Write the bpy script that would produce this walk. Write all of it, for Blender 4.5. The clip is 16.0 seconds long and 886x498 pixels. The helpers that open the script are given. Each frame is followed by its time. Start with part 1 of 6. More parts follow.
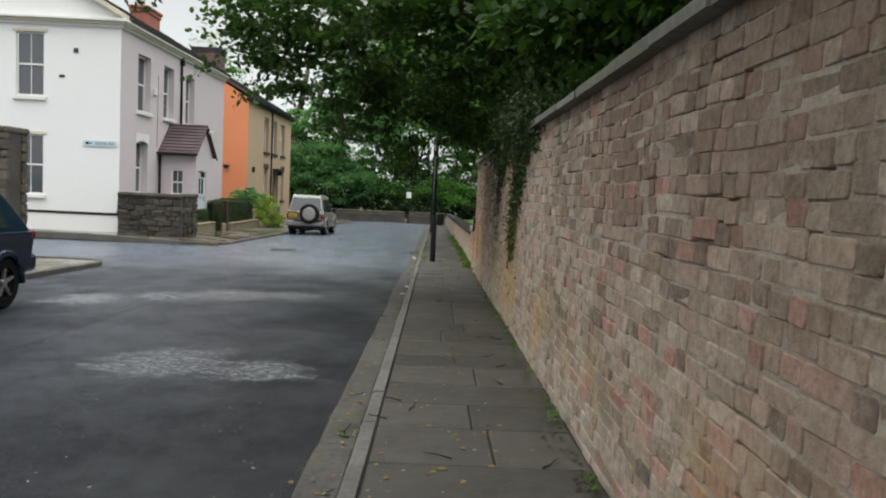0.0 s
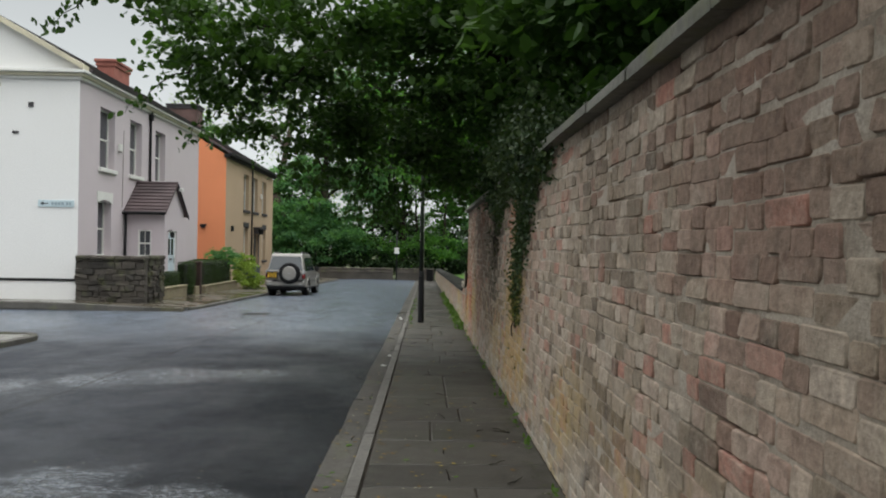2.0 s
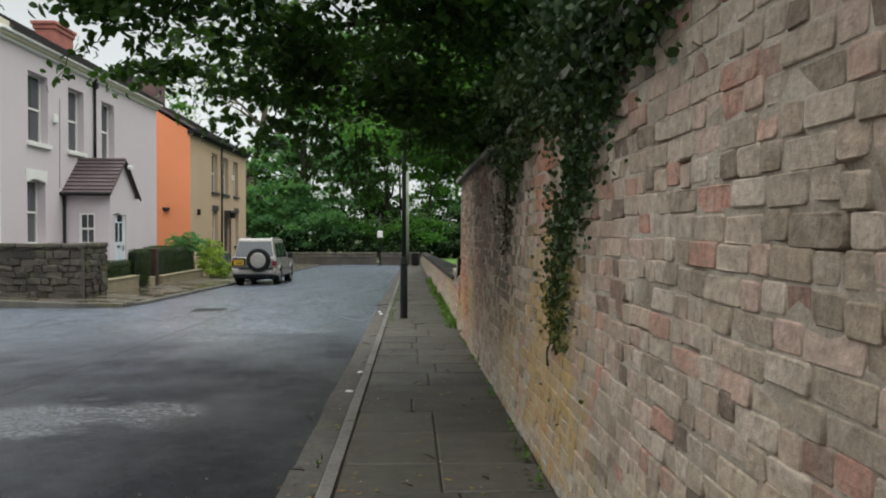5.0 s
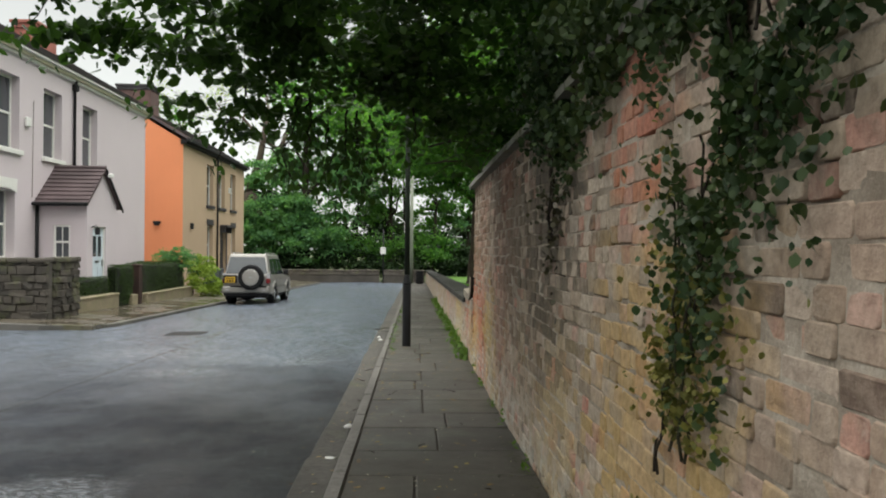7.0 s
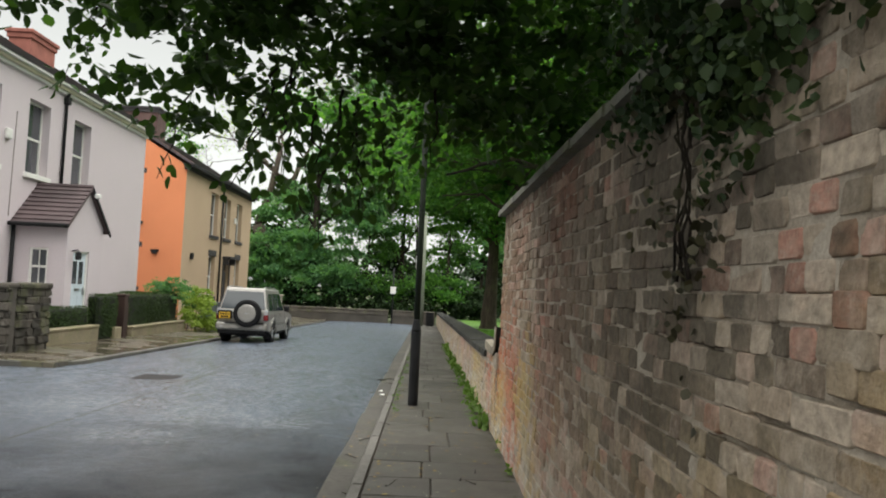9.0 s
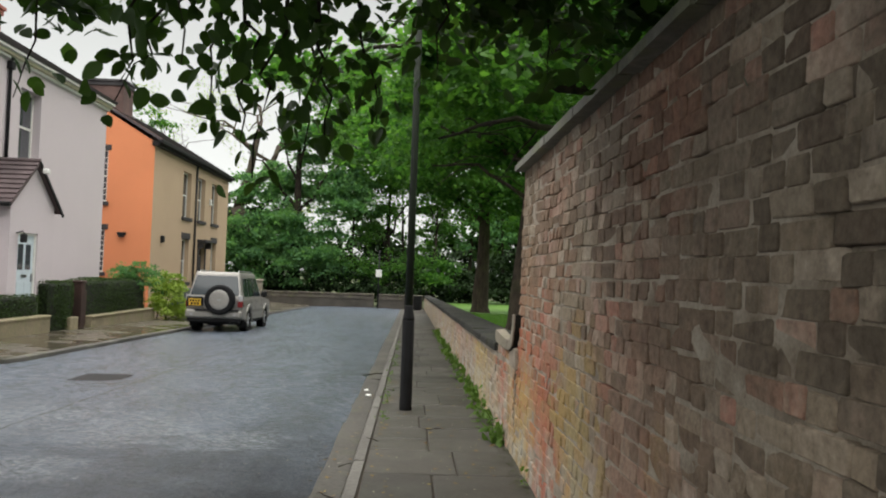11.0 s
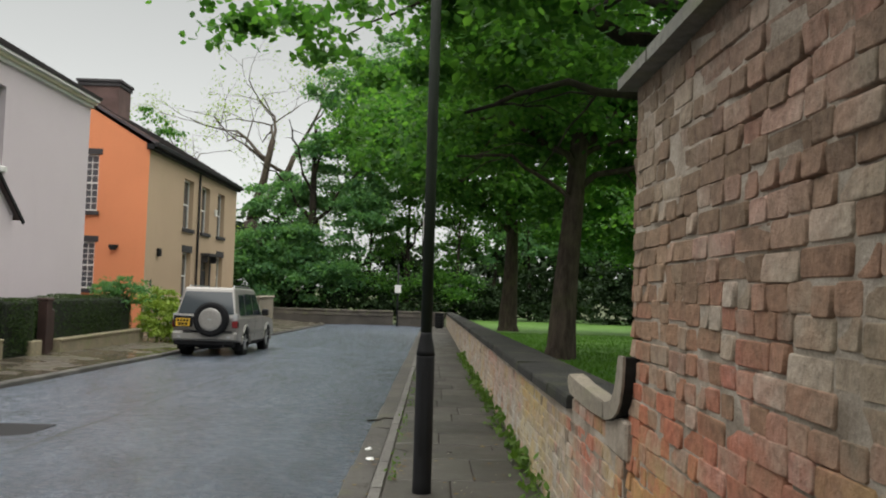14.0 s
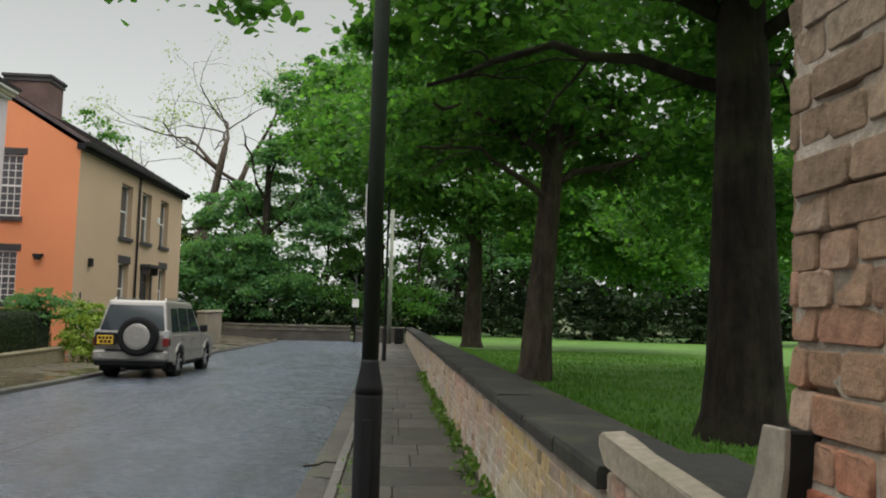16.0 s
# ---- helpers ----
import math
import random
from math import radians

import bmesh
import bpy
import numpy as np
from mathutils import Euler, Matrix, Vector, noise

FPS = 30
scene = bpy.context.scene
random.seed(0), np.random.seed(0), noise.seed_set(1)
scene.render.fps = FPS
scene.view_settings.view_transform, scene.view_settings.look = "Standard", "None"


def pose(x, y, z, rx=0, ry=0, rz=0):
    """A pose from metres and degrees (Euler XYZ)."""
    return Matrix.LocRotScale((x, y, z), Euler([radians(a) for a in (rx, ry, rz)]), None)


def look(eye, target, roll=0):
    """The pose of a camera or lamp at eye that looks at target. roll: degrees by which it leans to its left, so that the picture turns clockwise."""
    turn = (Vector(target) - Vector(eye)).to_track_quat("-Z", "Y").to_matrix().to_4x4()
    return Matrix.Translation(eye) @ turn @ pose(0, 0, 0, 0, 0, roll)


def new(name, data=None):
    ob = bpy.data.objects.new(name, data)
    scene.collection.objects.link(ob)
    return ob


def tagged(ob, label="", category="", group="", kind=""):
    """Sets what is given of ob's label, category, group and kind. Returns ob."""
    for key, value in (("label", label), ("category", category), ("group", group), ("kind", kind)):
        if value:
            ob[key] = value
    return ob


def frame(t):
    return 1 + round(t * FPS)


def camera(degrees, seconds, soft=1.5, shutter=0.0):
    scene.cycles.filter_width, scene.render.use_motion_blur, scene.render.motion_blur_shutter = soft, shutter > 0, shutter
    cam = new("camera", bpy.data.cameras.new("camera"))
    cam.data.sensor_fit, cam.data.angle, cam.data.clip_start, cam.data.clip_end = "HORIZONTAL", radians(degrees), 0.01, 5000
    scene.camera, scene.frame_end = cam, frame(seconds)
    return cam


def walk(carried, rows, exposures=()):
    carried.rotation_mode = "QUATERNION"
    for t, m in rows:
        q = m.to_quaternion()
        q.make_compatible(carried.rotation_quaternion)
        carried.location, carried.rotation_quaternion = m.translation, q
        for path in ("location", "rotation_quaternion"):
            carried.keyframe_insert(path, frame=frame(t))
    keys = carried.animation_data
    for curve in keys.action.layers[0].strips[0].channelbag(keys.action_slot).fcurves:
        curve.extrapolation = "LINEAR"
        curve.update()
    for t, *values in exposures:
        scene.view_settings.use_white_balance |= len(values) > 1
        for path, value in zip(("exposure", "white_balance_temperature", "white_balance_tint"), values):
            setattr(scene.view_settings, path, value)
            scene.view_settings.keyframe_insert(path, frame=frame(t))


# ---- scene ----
cam = camera(59.7, 16.0, 2.0)
METRES, EYE, TILT, LEAN, TURN = 17.0, 1.62, 0.0, 0.0, -0.7
ROWS = [
    (0.0, 0.0, 0.0, 0.0, 0.19, -4.17, -2.59),
    (0.5, 0.0021, 0.0301, 0.0003, 2.71, -5.32, -4.06),
    (1.0, 0.0025, 0.0612, -0.0007, -2.24, -5.35, -2.11),
    (1.5, 0.0034, 0.0918, -0.0025, -1.97, -1.83, -1.62),
    (2.0, 0.0024, 0.1224, -0.0034, -0.6, -0.05, -0.96),
    (2.5, 0.0014, 0.1541, -0.003, -1.23, 0.19, 0.32),
    (3.0, 0.0022, 0.187, -0.0027, 0.77, -0.03, 0.42),
    (3.5, 0.0013, 0.2217, -0.0037, -2.76, -0.6, 1.45),
    (4.0, 0.0031, 0.2537, -0.0045, 0.38, 0.77, -0.5),
    (4.5, 0.0024, 0.285, -0.0066, -0.66, -0.01, -0.46),
    (5.0, 0.0036, 0.3146, -0.0072, -1.66, -1.28, -0.16),
    (7.5, 0.0017, 0.4701, -0.0117, -1.03, 0.82, -0.79),
    (8.0, 0.0002, 0.503, -0.0127, 0.31, 1.77, -1.7),
    (8.5, -0.0008, 0.5353, -0.0121, -0.58, 2.67, -1.88),
    (9.0, -0.0011, 0.5675, -0.0113, -0.54, 3.11, -2.74),
    (11.5, -0.0095, 0.7218, -0.0145, -1.88, 1.55, -1.72),
    (12.0, -0.009, 0.7546, -0.0141, -1.97, 1.39, -1.53),
    (12.5, -0.0065, 0.7859, -0.0154, -1.52, 1.66, -2.16),
    (13.0, -0.008, 0.8173, -0.0163, -0.95, 2.06, -1.7),
    (13.5, -0.0087, 0.8473, -0.0173, -0.72, 2.63, -0.92),
    (14.0, -0.0092, 0.8791, -0.0169, -0.01, 3.03, -1.7),
    (14.5, -0.0095, 0.911, -0.0167, -1.42, 2.17, -1.49),
    (15.0, -0.0068, 0.9408, -0.0173, -1.91, 2.32, -1.64),
    (15.5, -0.0073, 0.9715, -0.0186, -2.43, 3.15, -1.54),
    (16.0, -0.0064, 0.998, -0.0197, -2.92, 4.21, -1.61),
]
walk(cam, [(t, pose(0, 0, EYE, TILT, LEAN, TURN) @ pose(METRES * x, METRES * y, METRES * z, 90 + pitch, roll, yaw)) for t, x, y, z, yaw, pitch, roll in ROWS],
     [(0.0, 1.7, 6200, 9), (1.0, 1.75, 6200, 9), (2.2, 1.47, 6150, 8), (3.5, 1.56, 6150, 8), (5.0, 1.68, 6180, 8), (8.0, 1.93, 6450, 7), (9.2, 1.93, 6450, 8), (11.5, 1.78, 6450, 9), (14.0, 1.62, 6400, 9), (16.0, 1.58, 6400, 8)])

# ---- light ----
world = bpy.data.worlds.new("overcast_sky")
scene.world = world
world.use_nodes = True
wn = world.node_tree
sky = wn.nodes.new("ShaderNodeTexSky")
sky.sky_type, sky.sun_disc = "NISHITA", False
sky.sun_elevation, sky.sun_rotation = radians(72), radians(175)
sky.dust_density, sky.air_density = 1.0, 1.0
pale = wn.nodes.new("ShaderNodeHueSaturation")
pale.inputs["Saturation"].default_value = 0.06
wn.links.new(sky.outputs[0], pale.inputs["Color"])
cloud = wn.nodes.new("ShaderNodeMix")
cloud.data_type, cloud.blend_type = "RGBA", "MULTIPLY"
cloud.inputs[0].default_value, cloud.inputs[7].default_value = 1.0, (1.0, 1.0, 0.95, 1.0)
wn.links.new(pale.outputs[0], cloud.inputs[6])
wn.links.new(cloud.outputs[2], wn.nodes["Background"].inputs[0])
wn.nodes["Background"].inputs[1].default_value = 0.05
sun_data = bpy.data.lights.new("sun", "SUN")
sun_data.energy, sun_data.angle, sun_data.color = 1.8, radians(110), (1.0, 0.97, 0.93)
sun = new("sun", sun_data)
sun.matrix_basis = look((0, 0, 30), (-1, 0.5, 0))


# ---- materials ----
class Mat:
    """A small builder of node materials."""

    def __init__(self, name, rough=0.8, metal=0.0, spec=0.5):
        self.m = bpy.data.materials.new(name)
        self.m.use_nodes = True
        self.t = self.m.node_tree
        self.b = self.t.nodes["Principled BSDF"]
        self.b.inputs["Roughness"].default_value = rough
        self.b.inputs["Metallic"].default_value = metal
        self.b.inputs["Specular IOR Level"].default_value = spec
        self.geo = None

    def n(self, kind, **values):
        node = self.t.nodes.new(kind)
        for k, v in values.items():
            node.inputs[k].default_value = v
        return node

    def link(self, a, b):
        self.t.links.new(a, b)
        return self

    def pos(self):
        if not self.geo:
            self.geo = self.n("ShaderNodeNewGeometry")
        return self.geo.outputs["Position"]

    def noise(self, scale, detail=4.0, rough=0.6, stretch=None):
        p = self.pos()
        if stretch:
            mp = self.n("ShaderNodeMapping")
            mp.inputs["Scale"].default_value = stretch
            self.link(p, mp.inputs[0])
            p = mp.outputs[0]
        node = self.n("ShaderNodeTexNoise", Scale=scale, Detail=detail, Roughness=rough)
        self.link(p, node.inputs["Vector"])
        return node.outputs["Fac"]

    def ramp(self, fac, stops):
        node = self.n("ShaderNodeValToRGB")
        els = node.color_ramp.elements
        while len(els) < len(stops):
            els.new(0.5)
        for e, (p, c) in zip(els, stops):
            e.position = p
            e.color = (*c, 1) if isinstance(c, tuple) else (c, c, c, 1)
        self.link(fac, node.inputs[0])
        return node.outputs[0]

    def mix(self, fac, a, b, how="MIX"):
        node = self.t.nodes.new("ShaderNodeMix")
        node.data_type, node.blend_type = "RGBA", how
        for v, s in ((fac, 0), (a, 6), (b, 7)):
            if isinstance(v, tuple):
                node.inputs[s].default_value = (*v, 1)
            elif isinstance(v, (int, float)):
                node.inputs[s].default_value = v
            else:
                self.link(v, node.inputs[s])
        return node.outputs[2]

    def math(self, how, a, b):
        node = self.t.nodes.new("ShaderNodeMath")
        node.operation = how
        for v, s in ((a, 0), (b, 1)):
            if isinstance(v, (int, float)):
                node.inputs[s].default_value = v
            else:
                self.link(v, node.inputs[s])
        return node.outputs[0]

    def axis(self, k):
        node = self.n("ShaderNodeSeparateXYZ")
        self.link(self.pos(), node.inputs[0])
        return node.outputs[k]

    def ran(self, island=False):
        if island:
            self.pos()
            return self.geo.outputs["Random Per Island"]
        return self.n("ShaderNodeObjectInfo").outputs["Random"]

    def color(self, c):
        if isinstance(c, tuple):
            self.b.inputs["Base Color"].default_value = (*c, 1)
        else:
            self.link(c, self.b.inputs["Base Color"])
        return self

    def rough(self, r):
        return self.link(r, self.b.inputs["Roughness"])

    def bump(self, fac, strength=0.3, dist=0.01):
        node = self.n("ShaderNodeBump", Strength=strength, Distance=dist)
        self.link(fac, node.inputs["Height"])
        return self.link(node.outputs[0], self.b.inputs["Normal"])


def plain(name, c, rough=0.7, metal=0.0, vary=0.25, scale=8.0, bump=0.15, spec=0.5):
    """A surface of one colour with grain and soft stains."""
    m = Mat(name, rough, metal, spec)
    dark = tuple(v * (1 - vary) for v in c)
    light = tuple(min(1, v * (1 + vary * 0.6)) for v in c)
    big = m.ramp(m.noise(scale * 0.15, 3), [(0.35, dark), (0.65, light)])
    fine = m.ramp(m.noise(scale * 6, 5), [(0.3, 0.8), (0.7, 1.0)])
    m.color(m.mix(1.0, big, fine, "MULTIPLY"))
    if bump:
        m.bump(m.noise(scale * 8, 5), bump, 0.01)
    return m.m


def brick_material(name, island):
    m = Mat(name, 0.9, 0.0, 0.25)
    r = m.ran(island)
    other = m.math("FRACT", m.math("MULTIPLY", r, 37.7), 0.0)
    base = m.ramp(r, [(0.0, (0.13, 0.10, 0.075)), (0.1, (0.30, 0.235, 0.17)), (0.25, (0.43, 0.355, 0.28)), (0.40, (0.25, 0.20, 0.145)),
                      (0.53, (0.47, 0.39, 0.315)), (0.66, (0.35, 0.275, 0.205)), (0.8, (0.42, 0.31, 0.25)), (0.92, (0.40, 0.20, 0.15)), (0.98, (0.14, 0.11, 0.085))])
    spall = m.ramp(m.noise(9, 5, 0.7), [(0.46, 0.0), (0.62, 0.5)])
    base = m.mix(spall, base, m.ramp(m.noise(2.3, 4), [(0.3, (0.22, 0.175, 0.13)), (0.55, (0.44, 0.37, 0.295)), (0.75, (0.38, 0.26, 0.20))]))
    fine = m.ramp(m.noise(26, 6, 0.65), [(0.3, 0.66), (0.5, 1.0), (0.7, 1.3)])
    c = m.mix(1.0, base, fine, "MULTIPLY")
    smear = m.noise(17, 7, 0.75, (1.0, 0.8, 1.3))
    c = m.mix(m.ramp(smear, [(0.56, 0.0), (0.70, 0.42)]), c, (0.48, 0.42, 0.35))
    c = m.mix(m.ramp(smear, [(0.27, 0.7), (0.38, 0.0)]), c, (0.11, 0.085, 0.065))
    grime = m.ramp(m.noise(1.6, 5, 0.65), [(0.48, 0.0), (0.70, 0.55)])
    c = m.mix(grime, c, (0.17, 0.14, 0.105))
    red = m.ramp(m.noise(0.55, 3), [(0.55, 0.0), (0.7, 0.35)])
    c = m.mix(red, c, m.mix(r, (0.42, 0.19, 0.135), (0.33, 0.17, 0.125)))
    # stains and painted shade where they are on the wall: (along, up, reach, colour, strength)
    for y, z, reach, stain_or_shade, much in ((10.4, 0.55, 1.1, (0.42, 0.27, 0.09), 0.6), (12.3, 0.35, 0.9, (0.40, 0.29, 0.12), 0.5), (17.3, 0.35, 1.25, (0.42, 0.125, 0.075), 0.85), (17.2, 1.9, 1.0, (0.33, 0.135, 0.09), 0.5), (18.3, 1.6, 0.9, (0.22, 0.17, 0.105), 0.65), (18.3, 0.7, 0.7, (0.24, 0.14, 0.09), 0.6), (18.5, 1.1, 1.3, (0.29, 0.165, 0.10), 0.6), (18.3, 0.3, 0.8, (0.42, 0.135, 0.08), 0.75), (16.6, 1.2, 0.9, (0.24, 0.185, 0.12), 0.55), (15.2, 1.0, 1.1, (0.30, 0.15, 0.105), 0.5), (13.4, 0.9, 1.2, (0.30, 0.225, 0.155), 0.35),
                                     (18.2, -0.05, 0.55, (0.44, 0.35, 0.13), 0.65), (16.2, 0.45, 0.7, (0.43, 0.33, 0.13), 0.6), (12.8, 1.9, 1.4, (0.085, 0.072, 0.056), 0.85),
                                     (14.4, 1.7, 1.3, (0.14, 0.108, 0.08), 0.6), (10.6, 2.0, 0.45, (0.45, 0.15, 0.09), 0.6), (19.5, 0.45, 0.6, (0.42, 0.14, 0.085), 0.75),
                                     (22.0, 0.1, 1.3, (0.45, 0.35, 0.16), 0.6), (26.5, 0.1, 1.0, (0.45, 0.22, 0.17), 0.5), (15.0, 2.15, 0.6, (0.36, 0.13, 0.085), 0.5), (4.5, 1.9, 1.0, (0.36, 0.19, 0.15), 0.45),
                                     # dark streaks below the coping, with shade of the canopy painted in
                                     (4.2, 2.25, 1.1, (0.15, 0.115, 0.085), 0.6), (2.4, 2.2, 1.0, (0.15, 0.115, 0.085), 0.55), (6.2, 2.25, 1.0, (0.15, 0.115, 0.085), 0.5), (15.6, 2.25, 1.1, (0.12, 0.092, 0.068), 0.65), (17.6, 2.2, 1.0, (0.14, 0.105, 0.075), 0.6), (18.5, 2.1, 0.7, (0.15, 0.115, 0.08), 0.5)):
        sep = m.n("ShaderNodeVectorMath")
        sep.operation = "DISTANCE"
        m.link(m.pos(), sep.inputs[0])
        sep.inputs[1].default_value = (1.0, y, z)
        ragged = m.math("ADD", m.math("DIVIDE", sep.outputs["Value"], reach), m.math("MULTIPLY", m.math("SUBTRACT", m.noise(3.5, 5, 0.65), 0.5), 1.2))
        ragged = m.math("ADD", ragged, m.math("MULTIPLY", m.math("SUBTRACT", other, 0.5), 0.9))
        c = m.mix(m.ramp(ragged, [(0.45, much), (1.05, 0.0)]), c, m.mix(1.0, stain_or_shade, fine, "MULTIPLY"))
    # ochre lichen on the lower courses, in drifts
    low = m.ramp(m.axis(2), [(0.0, 1.0), (0.55, 0.75), (0.95, 0.0)])
    drift = m.ramp(m.noise(0.75, 4, 0.6), [(0.5, 0.0), (0.62, 0.85)])
    patch = m.ramp(m.noise(14, 4), [(0.35, 0.25), (0.6, 1.0)])
    fac = m.math("MULTIPLY", m.math("MULTIPLY", low, drift), patch)
    c = m.mix(fac, c, (0.42, 0.30, 0.11))
    # lime bloom close to the footway
    bloom = m.math("MULTIPLY", m.ramp(m.axis(2), [(0.0, 1.0), (0.3, 0.2), (0.5, 0.0)]), m.ramp(m.noise(4, 5), [(0.42, 0.0), (0.62, 0.8)]))
    c = m.mix(bloom, c, (0.42, 0.40, 0.35))
    m.color(c)
    m.bump(m.math("ADD", m.math("MULTIPLY", m.noise(55, 6, 0.65), 0.5), m.noise(13, 5, 0.65)), 0.75, 0.014)
    return m.m


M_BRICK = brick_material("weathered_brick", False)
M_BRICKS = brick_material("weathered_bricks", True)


def mortar():
    m = Mat("lime_mortar", 0.95, 0, 0.2)
    c = m.ramp(m.noise(3, 5), [(0.35, (0.24, 0.195, 0.15)), (0.55, (0.43, 0.37, 0.30)), (0.7, (0.51, 0.45, 0.38))])
    m.color(m.mix(1.0, c, m.ramp(m.noise(60, 4), [(0.3, 0.7), (0.7, 1.0)]), "MULTIPLY"))
    m.bump(m.noise(70, 6), 0.6, 0.01)
    return m.m


def wet_flag():
    """Flags with a film of rain in their hollows."""
    m = Mat("wet_flag", 0.3, 0, 0.5)
    wet = m.noise(0.9, 4)
    br = m.n("ShaderNodeTexBrick", Scale=1.0)
    br.inputs["Brick Width"].default_value, br.inputs["Row Height"].default_value, br.inputs["Mortar Size"].default_value = 0.9, 0.7, 0.012
    m.link(m.pos(), br.inputs["Vector"])
    c = m.ramp(m.noise(6, 5), [(0.3, (0.06, 0.05, 0.036)), (0.7, (0.105, 0.088, 0.064))])
    c = m.mix(m.ramp(m.noise(0.7, 4), [(0.5, 0.0), (0.7, 0.5)]), c, (0.11, 0.12, 0.05))
    c = m.mix(br.outputs["Fac"], c, (0.05, 0.045, 0.038))
    m.color(c)
    m.rough(m.ramp(wet, [(0.4, 0.55), (0.55, 0.12)]))
    m.bump(m.noise(25, 5), 0.15, 0.01)
    return m.m


def stone(name, a, b, island=True, moss=0.5):
    m = Mat(name, 0.85, 0, 0.3)
    c = m.mix(m.ran(island), a, b)
    c = m.mix(1.0, c, m.ramp(m.noise(20, 6, 0.7), [(0.3, 0.6), (0.7, 1.1)]), "MULTIPLY")
    c = m.mix(m.ramp(m.noise(1.3, 5), [(0.45, 0.0), (0.7, 0.6)]), c, tuple(v * 0.45 for v in a))
    if moss:
        c = m.mix(m.ramp(m.noise(2.2, 5), [(0.52, 0.0), (0.7, moss)]), c, (0.17, 0.19, 0.07))
    m.color(c)
    m.bump(m.noise(25, 7, 0.7), 0.6, 0.015)
    return m.m


def wet_asphalt():
    """Old asphalt, polished and wet in places."""
    m = Mat("wet_asphalt", 0.4, 0, 1.0)
    big = m.noise(0.45, 5, 0.65, (1.0, 0.7, 1.0))
    c = m.ramp(m.noise(95, 4, 0.85), [(0.36, (0.008, 0.010, 0.013)), (0.54, (0.024, 0.029, 0.037)), (0.68, (0.13, 0.147, 0.17))])
    c = m.mix(1.0, c, m.ramp(big, [(0.3, 0.7), (0.7, 1.2)]), "MULTIPLY")
    c = m.mix(1.0, c, m.ramp(m.noise(9, 6, 0.75), [(0.35, 0.7), (0.65, 1.3)]), "MULTIPLY")
    # sky sheen painted in: the driven lane is coloured paler than the kerb side
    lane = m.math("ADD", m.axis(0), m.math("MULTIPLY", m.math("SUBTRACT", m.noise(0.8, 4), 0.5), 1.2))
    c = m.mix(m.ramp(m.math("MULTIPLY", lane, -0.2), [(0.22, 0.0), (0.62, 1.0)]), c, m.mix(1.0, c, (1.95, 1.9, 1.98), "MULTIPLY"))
    wet = m.ramp(big, [(0.4, 0.0), (0.62, 0.75)])
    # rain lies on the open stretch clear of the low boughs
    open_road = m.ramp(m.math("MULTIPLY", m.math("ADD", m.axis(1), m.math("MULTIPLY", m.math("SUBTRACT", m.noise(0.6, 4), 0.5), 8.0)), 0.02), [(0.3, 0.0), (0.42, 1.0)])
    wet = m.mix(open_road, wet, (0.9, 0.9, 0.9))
    # pale bluish sheen of the sky, painted into the road colour there
    sky_sheen = m.ramp(m.noise(42, 5, 0.85), [(0.38, (0.038, 0.049, 0.070)), (0.53, (0.165, 0.20, 0.265)), (0.66, (0.45, 0.51, 0.61))])
    sky_sheen = m.mix(1.0, sky_sheen, m.ramp(m.noise(1.1, 6, 0.7, (1.6, 0.6, 1.0)), [(0.35, 0.6), (0.62, 1.35)]), "MULTIPLY")
    c = m.mix(m.math("MULTIPLY", open_road, 0.85), c, sky_sheen)
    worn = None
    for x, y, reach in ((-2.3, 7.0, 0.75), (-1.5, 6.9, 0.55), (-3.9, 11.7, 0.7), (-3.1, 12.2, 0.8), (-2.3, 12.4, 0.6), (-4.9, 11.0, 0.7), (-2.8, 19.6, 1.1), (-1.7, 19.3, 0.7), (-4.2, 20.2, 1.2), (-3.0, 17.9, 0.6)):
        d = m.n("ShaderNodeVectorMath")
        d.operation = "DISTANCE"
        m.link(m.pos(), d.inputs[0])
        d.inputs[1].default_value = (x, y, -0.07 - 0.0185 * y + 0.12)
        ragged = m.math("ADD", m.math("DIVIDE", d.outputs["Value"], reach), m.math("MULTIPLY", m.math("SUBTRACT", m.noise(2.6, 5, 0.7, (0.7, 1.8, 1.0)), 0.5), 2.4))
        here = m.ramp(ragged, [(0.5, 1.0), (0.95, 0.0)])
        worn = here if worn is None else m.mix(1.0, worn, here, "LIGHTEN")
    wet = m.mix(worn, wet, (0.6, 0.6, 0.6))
    # pale grit of the worn patches, brightened to paint in wet glints
    glint_grit = m.ramp(m.noise(15, 7, 0.85, (1.0, 1.8, 1.0)), [(0.50, 0.0), (0.54, 0.95)])
    c = m.mix(m.math("MULTIPLY", worn, glint_grit), c, (0.42, 0.45, 0.50))
    seam = m.ramp(m.noise(1.1, 6, 0.75), [(0.485, 0.0), (0.5, 0.55), (0.515, 0.0)])
    c = m.mix(seam, c, (0.018, 0.019, 0.021))
    # joint along the crown of the road
    off = m.math("ABSOLUTE", m.math("ADD", m.math("ADD", m.axis(0), 3.93), m.math("MULTIPLY", m.math("SUBTRACT", m.noise(1.5, 4), 0.5), 0.16)), 0.0)
    c = m.mix(m.ramp(off, [(0.012, 0.8), (0.03, 0.0)]), c, (0.012, 0.012, 0.013))
    m.color(c)
    m.rough(m.ramp(wet, [(0.0, 0.62), (0.55, 0.46), (1.0, 0.36)]))
    # a film of rain over the relief, broken by the stones that stand out of it
    lump = m.noise(7.5, 6, 0.72, (1.0, 1.5, 1.0))
    film = m.math("MULTIPLY", m.mix(1.0, open_road, worn, "LIGHTEN"), m.ramp(m.noise(6.5, 7, 0.78, (1.2, 2.4, 1.0)), [(0.43, 0.04), (0.53, 1.0)]))
    m.link(film, m.b.inputs["Coat Weight"])
